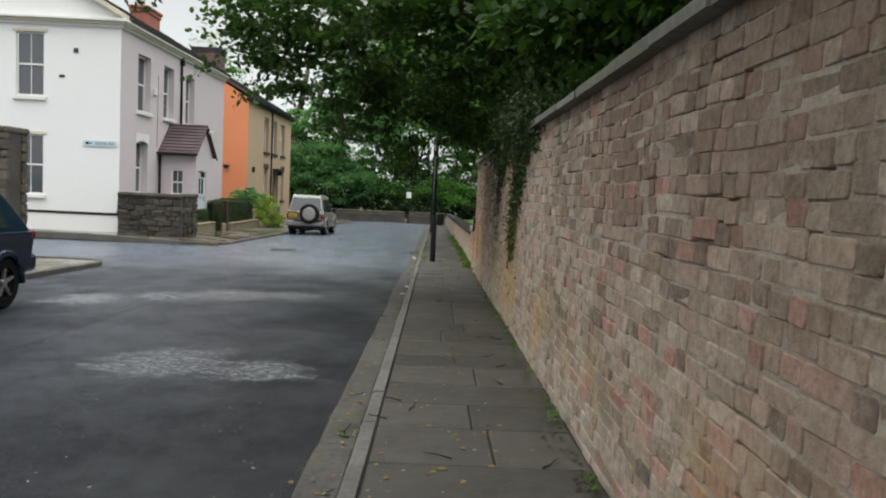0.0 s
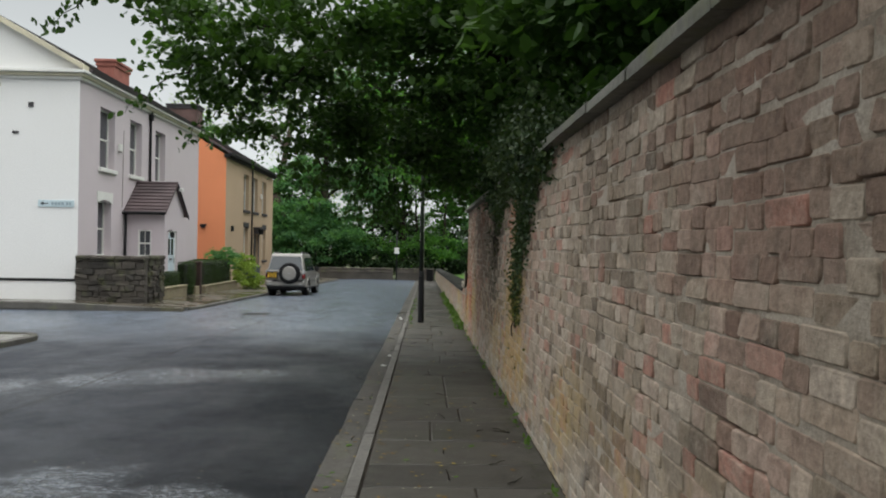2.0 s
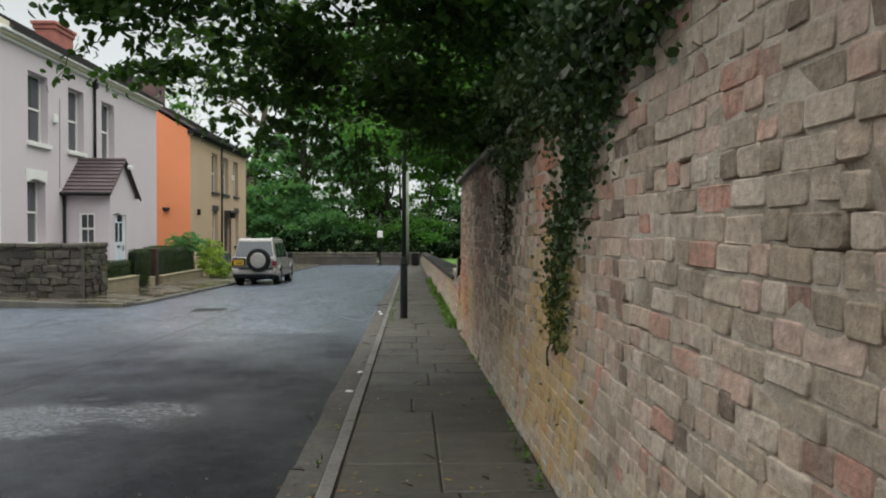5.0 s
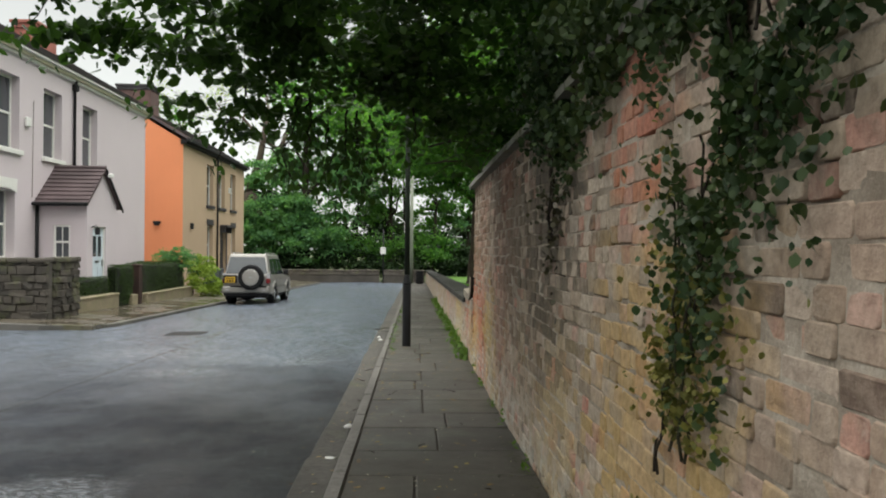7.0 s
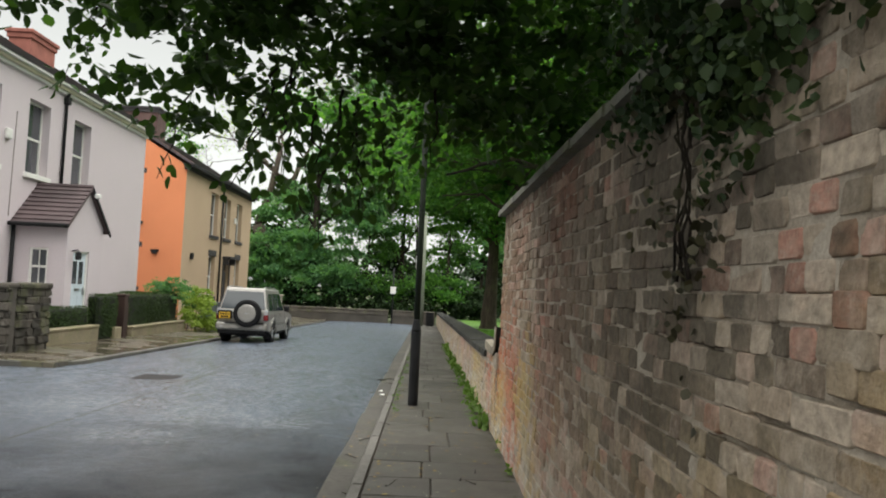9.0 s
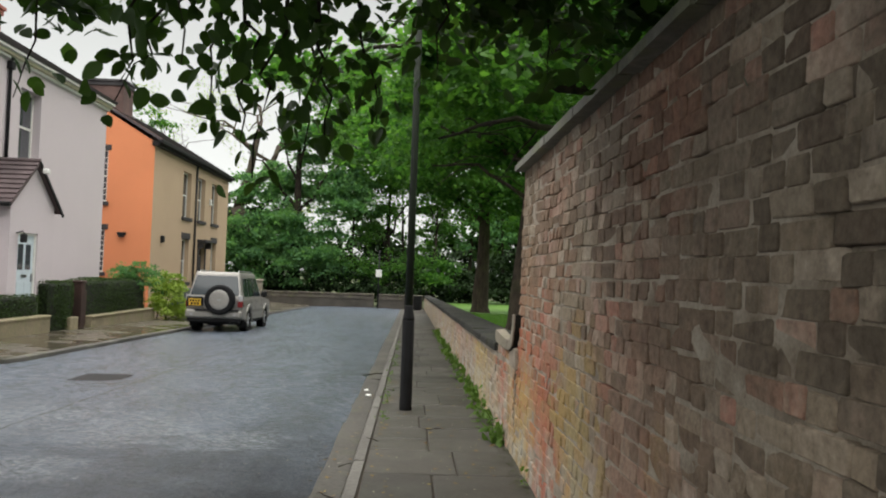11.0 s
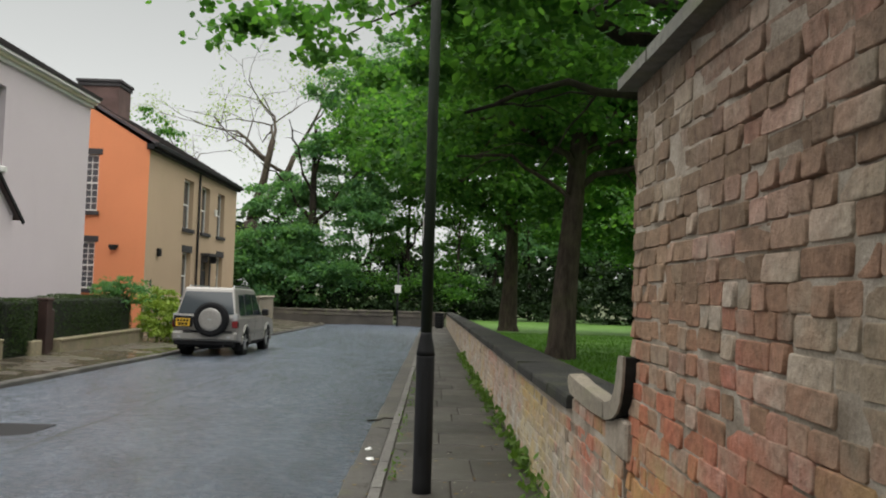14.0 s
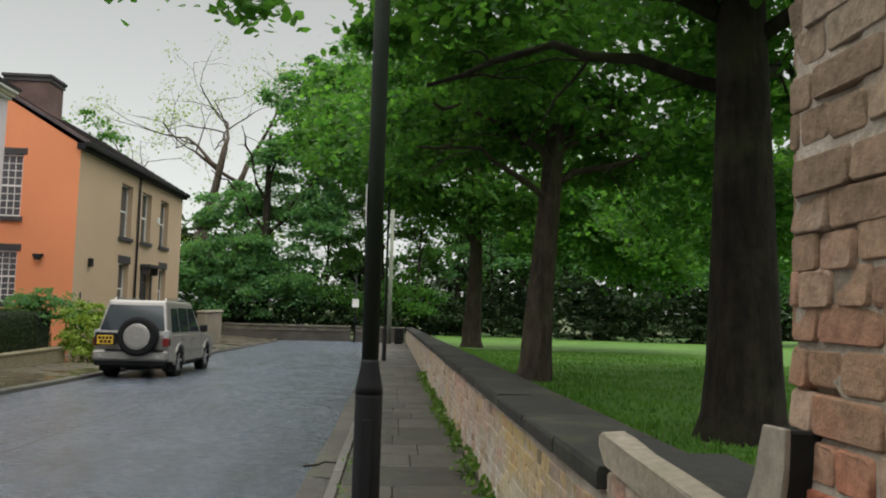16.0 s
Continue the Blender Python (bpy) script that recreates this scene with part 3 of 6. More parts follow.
def tree(name, at, height, radius, limbs, crowns, label, bark, leaf, lean=(0, 0), seed=3, twigs=True, droop=0.6, broad=1.0):
    """A tree: flared trunk, crooked limbs towards its blobs, and a crown of separate leaves."""
    t = thing(name, at, label, "tree")
    x, y, z = at
    bm = bmesh.new()
    r = np.random.default_rng(seed)
    top = height
    pts, rad = [], []
    for f in (-0.03, 0, 0.02, 0.06, 0.15, 0.3, 0.5, 0.7, 0.85, 1.0):
        w = 0.0 if f < 0.1 else 0.04 * radius * 8
        pts.append((x + lean[0] * f + r.normal() * w * 0.3, y + lean[1] * f + r.normal() * w * 0.3, z + top * f))
        rad.append(radius * (1.5 if f < 0 else 1.38 if f == 0 else 1.18 if f < 0.05 else 1.03 if f < 0.1 else 1.0 - 0.8 * f))
    tube(bm, pts, rad, 14)
    for v in bm.verts:
        v.co += Vector((noise.noise(v.co * 2.1), noise.noise(v.co * 2.1 + Vector((9, 0, 0))), 0)) * radius * 0.16
    trunk = part("trunk", bm, bark, t, smooth=True)
    for i, (f, end, r0) in enumerate(limbs):
        k = f * (len(pts) - 1)
        p0 = Vector((x + lean[0] * f, y + lean[1] * f, z + top * f))
        bm = bmesh.new()
        ps = limb(bm, p0, end, r0, r0 * 0.3, 0.35, 7, seed + i)
        if twigs:
            for j in range(2, 7):
                e = ps[j] + Vector(r.normal(size=3) * np.array([1.0, 1.0, 0.5]))
                limb(bm, ps[j], e, r0 * 0.25, 0.008, 0.1, 4, seed * 7 + i * 9 + j)
        part("limb", bm, bark, t, smooth=True)
    for i, (blobs, per, leaves, spread, size) in enumerate(crowns):
        c = clump_points(blobs, per, leaves, spread, seed + 50 * i)
        leaf_mesh("crown", c, size, leaf, t, seed=seed + 1 + i, droop=droop, broad=broad)
    return t


def spray(parent, a, b, n, size, bark, leaf, seed):
    """A hanging twig from a to b with leaves set along it."""
    r = np.random.default_rng(seed)
    bm = bmesh.new()
    ps = limb(bm, a, b, 0.012, 0.003, 0.05, 8, seed)
    twig = part("twig", bm, bark, parent, smooth=True)
    c = []
    for i in range(n):
        f = r.uniform(0.15, 1.0) * 8
        k = min(7, int(f))
        p = ps[k].lerp(ps[k + 1], f - k)
        c.append(np.array(p) + r.normal(size=3) * np.array([0.075, 0.075, 0.045]))
    oval_leaves("leaves", c, size, leaf, twig, seed)
    return twig


# ---- the ground ----
LAWN = 0.40
ys_all = [-400, -60, -30] + [-20 + 2 * i for i in range(44)] + [80, 120, 300, 1200]
strip("ground", [-1200, -300, -60, -30, -12, -7, 0, 1.2, 6, 12, 30, 60, 300, 1200], ys_all, lambda x, y: ground(y) - 0.25, M_EARTH,
      label="rough dark ground reaching out to the horizon", category="ground")
ys_road = [-24 + 1.0 * i for i in range(92)]


def road_z(x, y):
    return ground(y) - 0.075 + 0.05 * max(0, 1 - abs((x + 3.7) / 3.2) ** 2)


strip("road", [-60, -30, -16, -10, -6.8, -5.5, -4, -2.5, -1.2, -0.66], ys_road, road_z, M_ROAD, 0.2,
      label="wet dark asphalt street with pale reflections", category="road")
strip("lawn", [2.5, 3.2, 4, 6, 9, 14, 20, 35], [-24 + 3.0 * i for i in range(34)], lambda x, y: ground(y) + LAWN, M_LAWN, 0.6,
      label="mown bright green lawn under trees", category="lawn", wobble=0.05)
strip("soil_border", [1.3, 1.9, 2.62], ys_road, lambda x, y: ground(y) + LAWN + 0.02, M_SOIL, 0.6,
      label="bare dark soil between low wall and lawn", category="soil")


def left_z(x, y):
    return ground(y) + 0.015 + 0.035 * min(4.0, max(0.0, -6.85 - x))


strip("pavement_far", [-10.7, -9.6, -8.6, -7.7, -6.99], [24.75 + 1.45 * i for i in range(30)], left_z, M_WETFLAG, 0.3,
      label="wet stone pavement along the garden walls", category="pavement")
strip("pavement_side_street", [-60, -30, -16, -10.7], [24.75, 25.5, 26.3], left_z, M_WETFLAG, 0.3,
      label="narrow pavement along the white gable wall", category="pavement")
strip("pavement_opposite_corner", [-60, -30, -12, -7.14], [4 + 1.25 * i for i in range(11)], lambda x, y: ground(y) + 0.03, M_WETFLAG, 0.3,
      label="grey pavement at the opposite street corner", category="pavement")

# kerb of the far side: straight along the street, rounded into the side street
kerb_far = thing("kerb_far", (-6.9, 45, -0.8), "dark worn stone kerb of the far pavement", "kerb", kind="structure")


def kerb_stone(parent, a, b, w, top, drop=0.2, r=0.02):
    """One kerb stone from a to b in plan, w wide to its left."""
    a, b = Vector((*a, 0)), Vector((*b, 0))
    d = (b - a).normalized()
    side = Vector((-d.y, d.x, 0)) * w
    a, b = a + d * 0.004, b - d * 0.004
    bm = bmesh.new()
    jit = rng.uniform(-0.006, 0.006, 2)
    lower = [(*p.xy, top(p.x, p.y) - drop) for p in (a, b, b + side, a + side)]
    mid = [(*p.xy, top(p.x, p.y) - r + jit[0]) for p in (a, b, b + side, a + side)]
    i1, i2 = side.normalized() * r, d * 0.006
    upper = [(*p.xy, top(p.x, p.y) + jit[0]) for p in (a + i1 + i2, b + i1 - i2, b + side - i1 * 0.3 - i2, a + side - i1 * 0.3 + i2)]
    rings = [[bm.verts.new(p) for p in q] for q in (lower, mid, upper)]
    for q0, q1 in zip(rings, rings[1:]):
        for k in range(4):
            bm.faces.new((q0[k], q0[(k + 1) % 4], q1[(k + 1) % 4], q1[k]))
    bm.faces.new(rings[2])
    return part("kerb_stone", bm, M_KERBDARK if parent is not kerb_near else M_KERB, parent)


kerb_near = thing("kerb_near", (-0.35, 20, -0.3), "pale worn stone kerb beside the flag footway", "kerb", kind="structure")
y = 25.9
while y < 64:
    n = 0.9 + rng.uniform(-0.1, 0.15)
    kerb_stone(kerb_far, (-6.85, y), (-6.85, min(64.5, y + n)), 0.14, left_z)
    y += n
arc = [(-8.1 + 1.25 * math.cos(a), 25.9 + 1.25 * math.sin(a)) for a in np.linspace(0, -math.pi / 2, 5)]
for a, b in zip(arc, arc[1:]):
    kerb_stone(kerb_far, b, a, 0.14, left_z)
for i in range(22):
    kerb_stone(kerb_far, (-9.1 - i, 24.65), (-8.1 - i, 24.65), 0.14, left_z)
kerb_opp = thing("kerb_opposite", (-7, 14, -0.1), "dark stone kerb at the opposite street corner", "kerb", kind="structure")
opp = lambda x, y: ground(y) + 0.035
for i in range(12):
    kerb_stone(kerb_opp, (-7.0, 4.2 + i), (-7.0, 5.2 + i), 0.14, opp)
arc = [(-7.8 + 0.8 * math.cos(a), 16.2 + 0.8 * math.sin(a)) for a in np.linspace(0, math.pi / 2, 4)]
for a, b in zip(arc, arc[1:]):
    kerb_stone(kerb_opp, a, b, 0.14, opp)
for i in range(12):
    kerb_stone(kerb_opp, (-7.8 - i, 17.0), (-8.8 - i, 17.0), 0.14, opp)

# near kerb, its channel of smooth stones, and the flags
y = -3.0
while y < 66:
    n = 0.95 + rng.uniform(-0.15, 0.25)
    kerb_stone(kerb_near, (-0.44, y), (-0.44, y + n), -0.10, lambda x, yy: ground(yy) + 0.004, 0.2, 0.018)
    y += n
channel = thing("channel", (-0.5, 20, -0.4), "channel of flat smooth stones along the kerb", "gutter", kind="structure")
y = -3.0
while y < 66:
    n = 0.9 + rng.uniform(-0.2, 0.3)
    z = ground(y + n / 2) - 0.055 + rng.uniform(-0.005, 0.005)
    bm = boxes((-0.69 + rng.uniform(-0.015, 0.01), -0.452, y + 0.005, y + n - 0.005, z - 0.15, z), bevel=0.008)
    part("channel_stone", bm, M_SETT, channel)
    y += n
strip("pavement_near", [-0.34, 0.2, 0.6, 1.3], ys_road, lambda x, y: ground(y) - 0.022, M_SOIL, 0.3,
      label="flag footway of dark worn sandstone", category="pavement")
pave = bpy.data.objects["pavement_near"]
y = -3.0
while y < 66:
    n = rng.choice([0.62, 0.75, 0.9, 0.7]) + rng.uniform(-0.05, 0.05)
    cut = -0.33 + 1.30 * rng.choice([0.42, 0.5, 0.58, 0.36, 1.0])
    xs = [-0.33, cut, 0.99] if cut < 0.9 else [-0.33, 0.99]
    for x0, x1 in zip(xs, xs[1:]):
        z0, z1 = ground(y), ground(y + n)
        j = rng.uniform(-0.006, 0.004, 4)
        g = 0.006
        bm = bmesh.new()
        low4 = [bm.verts.new(p) for p in ((x0 + g, y + g, z0 - 0.06), (x1 - g, y + g, z0 - 0.06), (x1 - g, y + n - g, z1 - 0.06), (x0 + g, y + n - g, z1 - 0.06))]
        mid4 = [bm.verts.new(p) for p in ((x0 + g, y + g, z0 - 0.008 + j[0]), (x1 - g, y + g, z0 - 0.008 + j[1]), (x1 - g, y + n - g, z1 - 0.008 + j[2]), (x0 + g, y + n - g, z1 - 0.008 + j[3]))]
        e = g + 0.009
        top4 = [bm.verts.new(p) for p in ((x0 + e, y + e, z0 + j[0]), (x1 - e, y + e, z0 + j[1]), (x1 - e, y + n - e, z1 + j[2]), (x0 + e, y + n - e, z1 + j[3]))]
        for q0, q1 in ((low4, mid4), (mid4, top4)):
            for k in range(4):
                bm.faces.new((q0[k], q0[(k + 1) % 4], q1[(k + 1) % 4], q1[k]))
        bm.faces.new(top4)
        part("flagstone", bm, M_FLAG, pave)
    y += n

# ---- boundary walls ----
COURSE = 0.087


def ease(v, a, b):
    """0 before a, 1 past b, smooth between."""
    f = min(1.0, max(0.0, (v - a) / (b - a)))
    return f * f * (3 - 2 * f)


def face_x(y, z):
    """The tall wall leans back a little, bellies here and there, and bears towards the kerb near its end."""
    return 0.992 + 0.016 * (z - 0.2) - 0.048 * ease(y, 10.5, 17.5) + 0.010 * noise.noise((y * 0.55, z * 0.7, 8.0))


END = 18.64
tall = thing("brick_wall", (1.2, 8, 0), "tall old brick boundary wall, weathered pink and buff", "wall", kind="structure")
ys, zs = np.linspace(-8, END - 0.02, 420), np.linspace(-0.8, 2.34, 60)


def joint_x(y, z):
    """The mortar: flush and smeared in places, washed out deep in others."""
    out = noise.noise((y * 1.9, z * 5.0, 2.0)) + 0.6 * noise.noise((y * 6.0, z * 9.0, 5.0))
    return face_x(y, z) + 0.0192 + 0.030 * ease(out, 0.18, 0.5)


verts = [(joint_x(y, z), y, z) for y in ys for z in zs] + [(1.42, y, z) for y in ys for z in zs]
nz, half_n = len(zs), len(ys) * len(zs)
faces = []
for i in range(len(ys) - 1):
    for k in range(nz - 1):
        q = i * nz + k
        faces += [(q, q + 1, q + nz + 1, q + nz), (half_n + q, half_n + q + nz, half_n + q + nz + 1, half_n + q + 1)]
    faces.append((i * nz + nz - 1, half_n + i * nz + nz - 1, half_n + (i + 1) * nz + nz - 1, (i + 1) * nz + nz - 1))
for k in range(nz - 1):
    for q in (k, (len(ys) - 1) * nz + k):
        faces.append((q, half_n + q, half_n + q + 1, q + 1))
raw("core", verts, faces, M_MORTAR, tall)
y = -8.0
while y < END:
    n = min(rng.uniform(0.75, 1.05), END + 0.06 - y)
    j = rng.uniform(-0.008, 0.008, 2)
    bm = bmesh.new()
    out = face_x(y, 2.34) - 0.076 + j[0]
    sec = [(out, 2.335), (1.5, 2.335), (1.5, 2.40), (1.26, 2.445), (out + 0.012, 2.405 + j[1]), (out, 2.39 + j[1])]
    extrude_poly(bm, [(x, y + 0.006, z) for x, z in sec], (0, n - 0.012, 0))
    part("coping_stone", bm, M_COPE, tall)
    y += n


def brick_shape(dy, dz, out, r):
    """Points of a worn brick: three rings of eight, in the wall, at its rounded shoulder and round its uneven face."""
    a, b = dy / 2, dz / 2
    k = min(0.009, a * 0.4)
    ring = [(-a, k - b), (-a, b - k), (k - a, b), (a - k, b), (a, b - k), (a, k - b), (a - k, -b), (k - a, -b)]
    e, j = 0.0045, r.uniform(-1, 1, (8, 4))
    tilt = r.normal(0, 0.0022, 2)
    pts = [(0.05, y, z) for y, z in ring]
    pts += [(0.007 - out, y + 0.0025 * q[0], z + 0.002 * q[1]) for (y, z), q in zip(ring, j)]
    pts += [(-out + 0.0015 * q[2] + tilt[0] * y / a + tilt[1] * z / b, y * (1 - e / a) + 0.004 * q[3], z * (1 - e / b) + 0.0025 * q[1]) for (y, z), q in zip(ring, j)]
    return pts


BRICK_FACES = [(c + k, c + (k + 1) % 8, c + 8 + (k + 1) % 8, c + 8 + k) for c in (0, 8) for k in range(8)] + [tuple(range(16, 24))]


def lay_bricks(y0, y1, z_base, z_top, xf, r):
    """Rows of (y, z, length, height, outset) for an irregular garden-wall bond."""
    out = []
    rows = int((z_top - z_base) / COURSE)
    for c in range(rows):
        z = z_base + (c + 0.5) * COURSE
        header = c % 4 == 2
        y = y0 - r.uniform(0, 0.21)
        while y < y1:
            n = 0.125 if (header and r.random() < 0.85) or r.random() < 0.52 else 0.24
            n *= r.uniform(0.86, 1.12)
            a, b = max(y, y0), min(y + n, y1)
            if b - a > 0.03:
                o = r.choice([0.004, 0.002, 0.007, 0.0, -0.002], p=[0.30, 0.34, 0.10, 0.16, 0.10])
                if r.random() < 0.03:
                    o = -0.004
                out.append(((a + b) / 2, z + r.normal() * 0.005 + 0.022 * noise.noise((y * 0.8, c * 0.27, 4.0)), b - a - r.uniform(0.002, 0.008), COURSE - r.uniform(0.002, 0.009), o))
            y += n
    return out


def soft_shoulders(ob):
    """Smooth edges round flat brick faces."""
    ob.data.polygons.foreach_set("use_smooth", [len(p.vertices) == 4 for p in ob.data.polygons])
    return ob


def joined_bricks(name, rows, xf, mat, parent, seed):
    r = np.random.default_rng(seed)
    v, f = [], []
    for y, z, dy, dz, o in rows:
        k = len(v)
        x0 = xf(y, z)
        v += [(x0 + p[0] + 0.016, y + p[1], z + p[2]) for p in brick_shape(dy, dz, o, r)]
        f += [tuple(i + k for i in q) for q in BRICK_FACES]
    return tagged(soft_shoulders(raw(name, v, f, mat, parent)), kind="stuff")


wall_rng = np.random.default_rng(21)
rows = lay_bricks(0.6, END, -0.27, 2.34, None, wall_rng)
rows = [q for q in rows if q[1] > ground(q[0]) - 0.06]
near_stretch = [q for q in rows if 16.6 < q[0] <= END and q[1] < 2.3][:300]
chosen = set(near_stretch)
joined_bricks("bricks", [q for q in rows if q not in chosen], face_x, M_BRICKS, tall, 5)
variants = {}
for q in near_stretch:
    y, z, dy, dz, o = q
    key = (round(dy / 0.04), int(rng.integers(0, 5)))
    if key not in variants:
        me = bpy.data.meshes.new("brick")
        me.from_pydata(brick_shape(max(0.035, key[0] * 0.04), 0.085, 0.006, wall_rng), [], BRICK_FACES)
        me.materials.append(M_BRICK)
        me.polygons.foreach_set("use_smooth", [len(p.vertices) == 4 for p in me.polygons])
        variants[key] = me
    b = new("brick", variants[key])
    b.matrix_basis = Matrix.LocRotScale((face_x(y, z) + 0.016 - (o - 0.006), y, z), None, (1, dy / max(0.035, key[0] * 0.04), dz / 0.085))
    b.parent = tall
    b.matrix_parent_inverse = tall.matrix_basis.inverted()
# the quoined end of the tall wall
end_rows = []
for c in range(30):
    z = -0.25 + (c + 0.5) * COURSE
    if z < 2.33:
        for k in range(2 if c % 2 else 3):
            n = 0.43 / (2 if c % 2 else 3)
            end_rows.append((0.985 + n * (k + 0.5), z, n - 0.012, COURSE - 0.012, 0.012))
v, f = [], []
for x, z, dy, dz, o in end_rows:
    k = len(v)
    v += [(x - p[1], END - 0.01 - p[0] - 0.016 + 0.02, z + p[2]) for p in brick_shape(dy, dz, o, wall_rng)]
    f += [tuple(i + k for i in q) for q in BRICK_FACES]
tagged(soft_shoulders(raw("end_bricks", v, f, M_BRICKS, tall)), kind="stuff")

low = thing("low_brick_wall", (1.2, 44, -0.6), "low mossy brick wall with stone coping", "wall", kind="structure")
LOWX = 0.935
bm = bmesh.new()
extrude_poly(bm, [(LOWX + 0.0195, END + 0.01, -0.8), (LOWX + 0.0195, 68, -1.8), (LOWX + 0.0195, 68, ground(68) + 0.80), (LOWX + 0.0195, END + 0.01, ground(18.8) + 0.84)], (0.42, 0, 0))
part("core", bm, M_MORTAR, low)
low_rng = np.random.default_rng(33)
low_rows = []
for q in lay_bricks(END + 0.01, 40, -0.10, 0.84, None, low_rng):
    low_rows.append((q[0], q[1] + ground(q[0]), *q[2:]))
joined_bricks("bricks", low_rows, lambda y, z: LOWX, M_BRICKS, low, 6)
far_rows = []
for q in lay_bricks(40, 67.8, -0.05, 0.80, None, low_rng):
    far_rows.append((q[0], q[1] + ground(q[0]), *q[2:]))
joined_bricks("far_bricks", far_rows, lambda y, z: LOWX, M_BRICKS, low, 7)
y = 20.0
while y < 67:
    n = min(rng.uniform(0.8, 1.2), 68 - y)
    j = rng.uniform(-0.01, 0.01, 2)
    bm = bmesh.new()
    sec = [(LOWX - 0.03 + j[0], 0.835), (LOWX + 0.50, 0.835), (LOWX + 0.50, 0.915), (LOWX + 0.25, 0.93), (LOWX - 0.02 + j[0], 0.92 + j[1]), (LOWX - 0.03 + j[0], 0.90)]
    extrude_poly(bm, [(x, y + 0.006, z + ground(y)) for x, z in sec], (0, n - 0.012, ground(y + n) - ground(y)))
    part("coping_stone", bm, M_COPEDARK, low)
    y += n
part("coping_stone", boxes((LOWX + 0.16, LOWX + 0.5, END + 0.02, 19.99, 0.60, 0.735), bevel=0.01), M_COPEDARK, low)
# raised end stone and the curved upright stone against the tall wall
end = [(18.945, 0.69), (19.3, 0.688), (19.65, 0.692), (19.9, 0.70), (19.93, 0.735), (20.0, 0.75), (20.01, 0.80), (19.97, 0.822), (19.85, 0.805), (19.6, 0.795), (19.3, 0.792), (18.945, 0.788)]
bm = extrude_poly(bmesh.new(), [(LOWX - 0.02, a, b) for a, b in end], (0.10, 0, 0))
for v in bm.verts:
    v.co += Vector((noise.noise(v.co * 9), noise.noise(v.co * 9 + Vector((3, 0, 0))), noise.noise(v.co * 9 + Vector((0, 5, 0))))) * 0.012
bmesh.ops.bevel(bm, geom=bm.edges[:], offset=0.007, segments=2, affect="EDGES")
part("end_stone", bm, M_PALESTONE, low, "pale worn end coping stone")
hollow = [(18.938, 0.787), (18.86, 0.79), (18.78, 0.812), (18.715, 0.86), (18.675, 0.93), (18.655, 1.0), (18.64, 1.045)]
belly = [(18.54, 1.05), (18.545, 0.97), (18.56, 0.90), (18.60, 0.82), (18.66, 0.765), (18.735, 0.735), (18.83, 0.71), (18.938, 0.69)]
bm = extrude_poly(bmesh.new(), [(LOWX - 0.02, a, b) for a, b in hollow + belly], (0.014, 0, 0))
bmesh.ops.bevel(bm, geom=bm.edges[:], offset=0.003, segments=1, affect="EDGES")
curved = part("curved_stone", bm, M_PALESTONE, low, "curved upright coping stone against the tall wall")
# the black body paints in the shade on the stone's near side
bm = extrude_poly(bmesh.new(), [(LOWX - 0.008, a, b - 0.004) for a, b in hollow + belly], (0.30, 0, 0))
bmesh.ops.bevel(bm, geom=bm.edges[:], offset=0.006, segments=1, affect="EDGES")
part("curved_back", bm, M_SHADEBLACK, curved, "body of the curved stone, coloured near-black for its shaded side")
part("bedding", boxes((LOWX + 0.006, LOWX + 0.30, END - 0.06, 19.0, 0.55, 0.74), bevel=0.012), M_MORTAR, low, "pale mortar bed under the curved stone")
broken = [(y + 0.11, 0.622, 0.208, 0.078, 0.004) for y in np.arange(END + 0.02, 19.9, 0.22)]
joined_bricks("broken_course", broken, lambda y, z: LOWX, M_BRICKS, low, 9)

# ---- houses ----
def wall_panel(bm, at, u0, u1, z0, z1, holes, depth=0.3):
    """A wall with openings through it. at(u, z, d): the point u along, z up and d into the wall. holes: (u0, u1, z0, z1)."""
    us = sorted({u0, u1, *(h[0] for h in holes), *(h[1] for h in holes)})
    zs = sorted({z0, z1, *(h[2] for h in holes), *(h[3] for h in holes)})
    def quad(*ps):
        bm.faces.new([bm.verts.new(at(*p)) for p in ps])
    for a, b in zip(us, us[1:]):
        for c, d in zip(zs, zs[1:]):
            m = ((a + b) / 2, (c + d) / 2)
            if any(h[0] < m[0] < h[1] and h[2] < m[1] < h[3] for h in holes):
                continue
            quad((a, c, 0), (b, c, 0), (b, d, 0), (a, d, 0))
            quad((a, c, depth), (a, d, depth), (b, d, depth), (b, c, depth))
    for a, b, c, d in holes:
        for p, q in (((a, c), (a, d)), ((a, d), (b, d)), ((b, d), (b, c)), ((b, c), (a, c))):
            quad((*p, 0), (*q, 0), (*q, depth), (*p, depth))
    bmesh.ops.remove_doubles(bm, verts=bm.verts, dist=0.0005)


def slab(bm, at, u0, u1, z0, z1, d0, d1, bevel=0.0):
    """A box in wall coordinates."""
    a, b = Vector(at(u0, z0, d0)), Vector(at(u1, z1, d1))
    return box(bm, min(a.x, b.x), max(a.x, b.x), min(a.y, b.y), max(a.y, b.y), min(a.z, b.z), max(a.z, b.z), bevel)


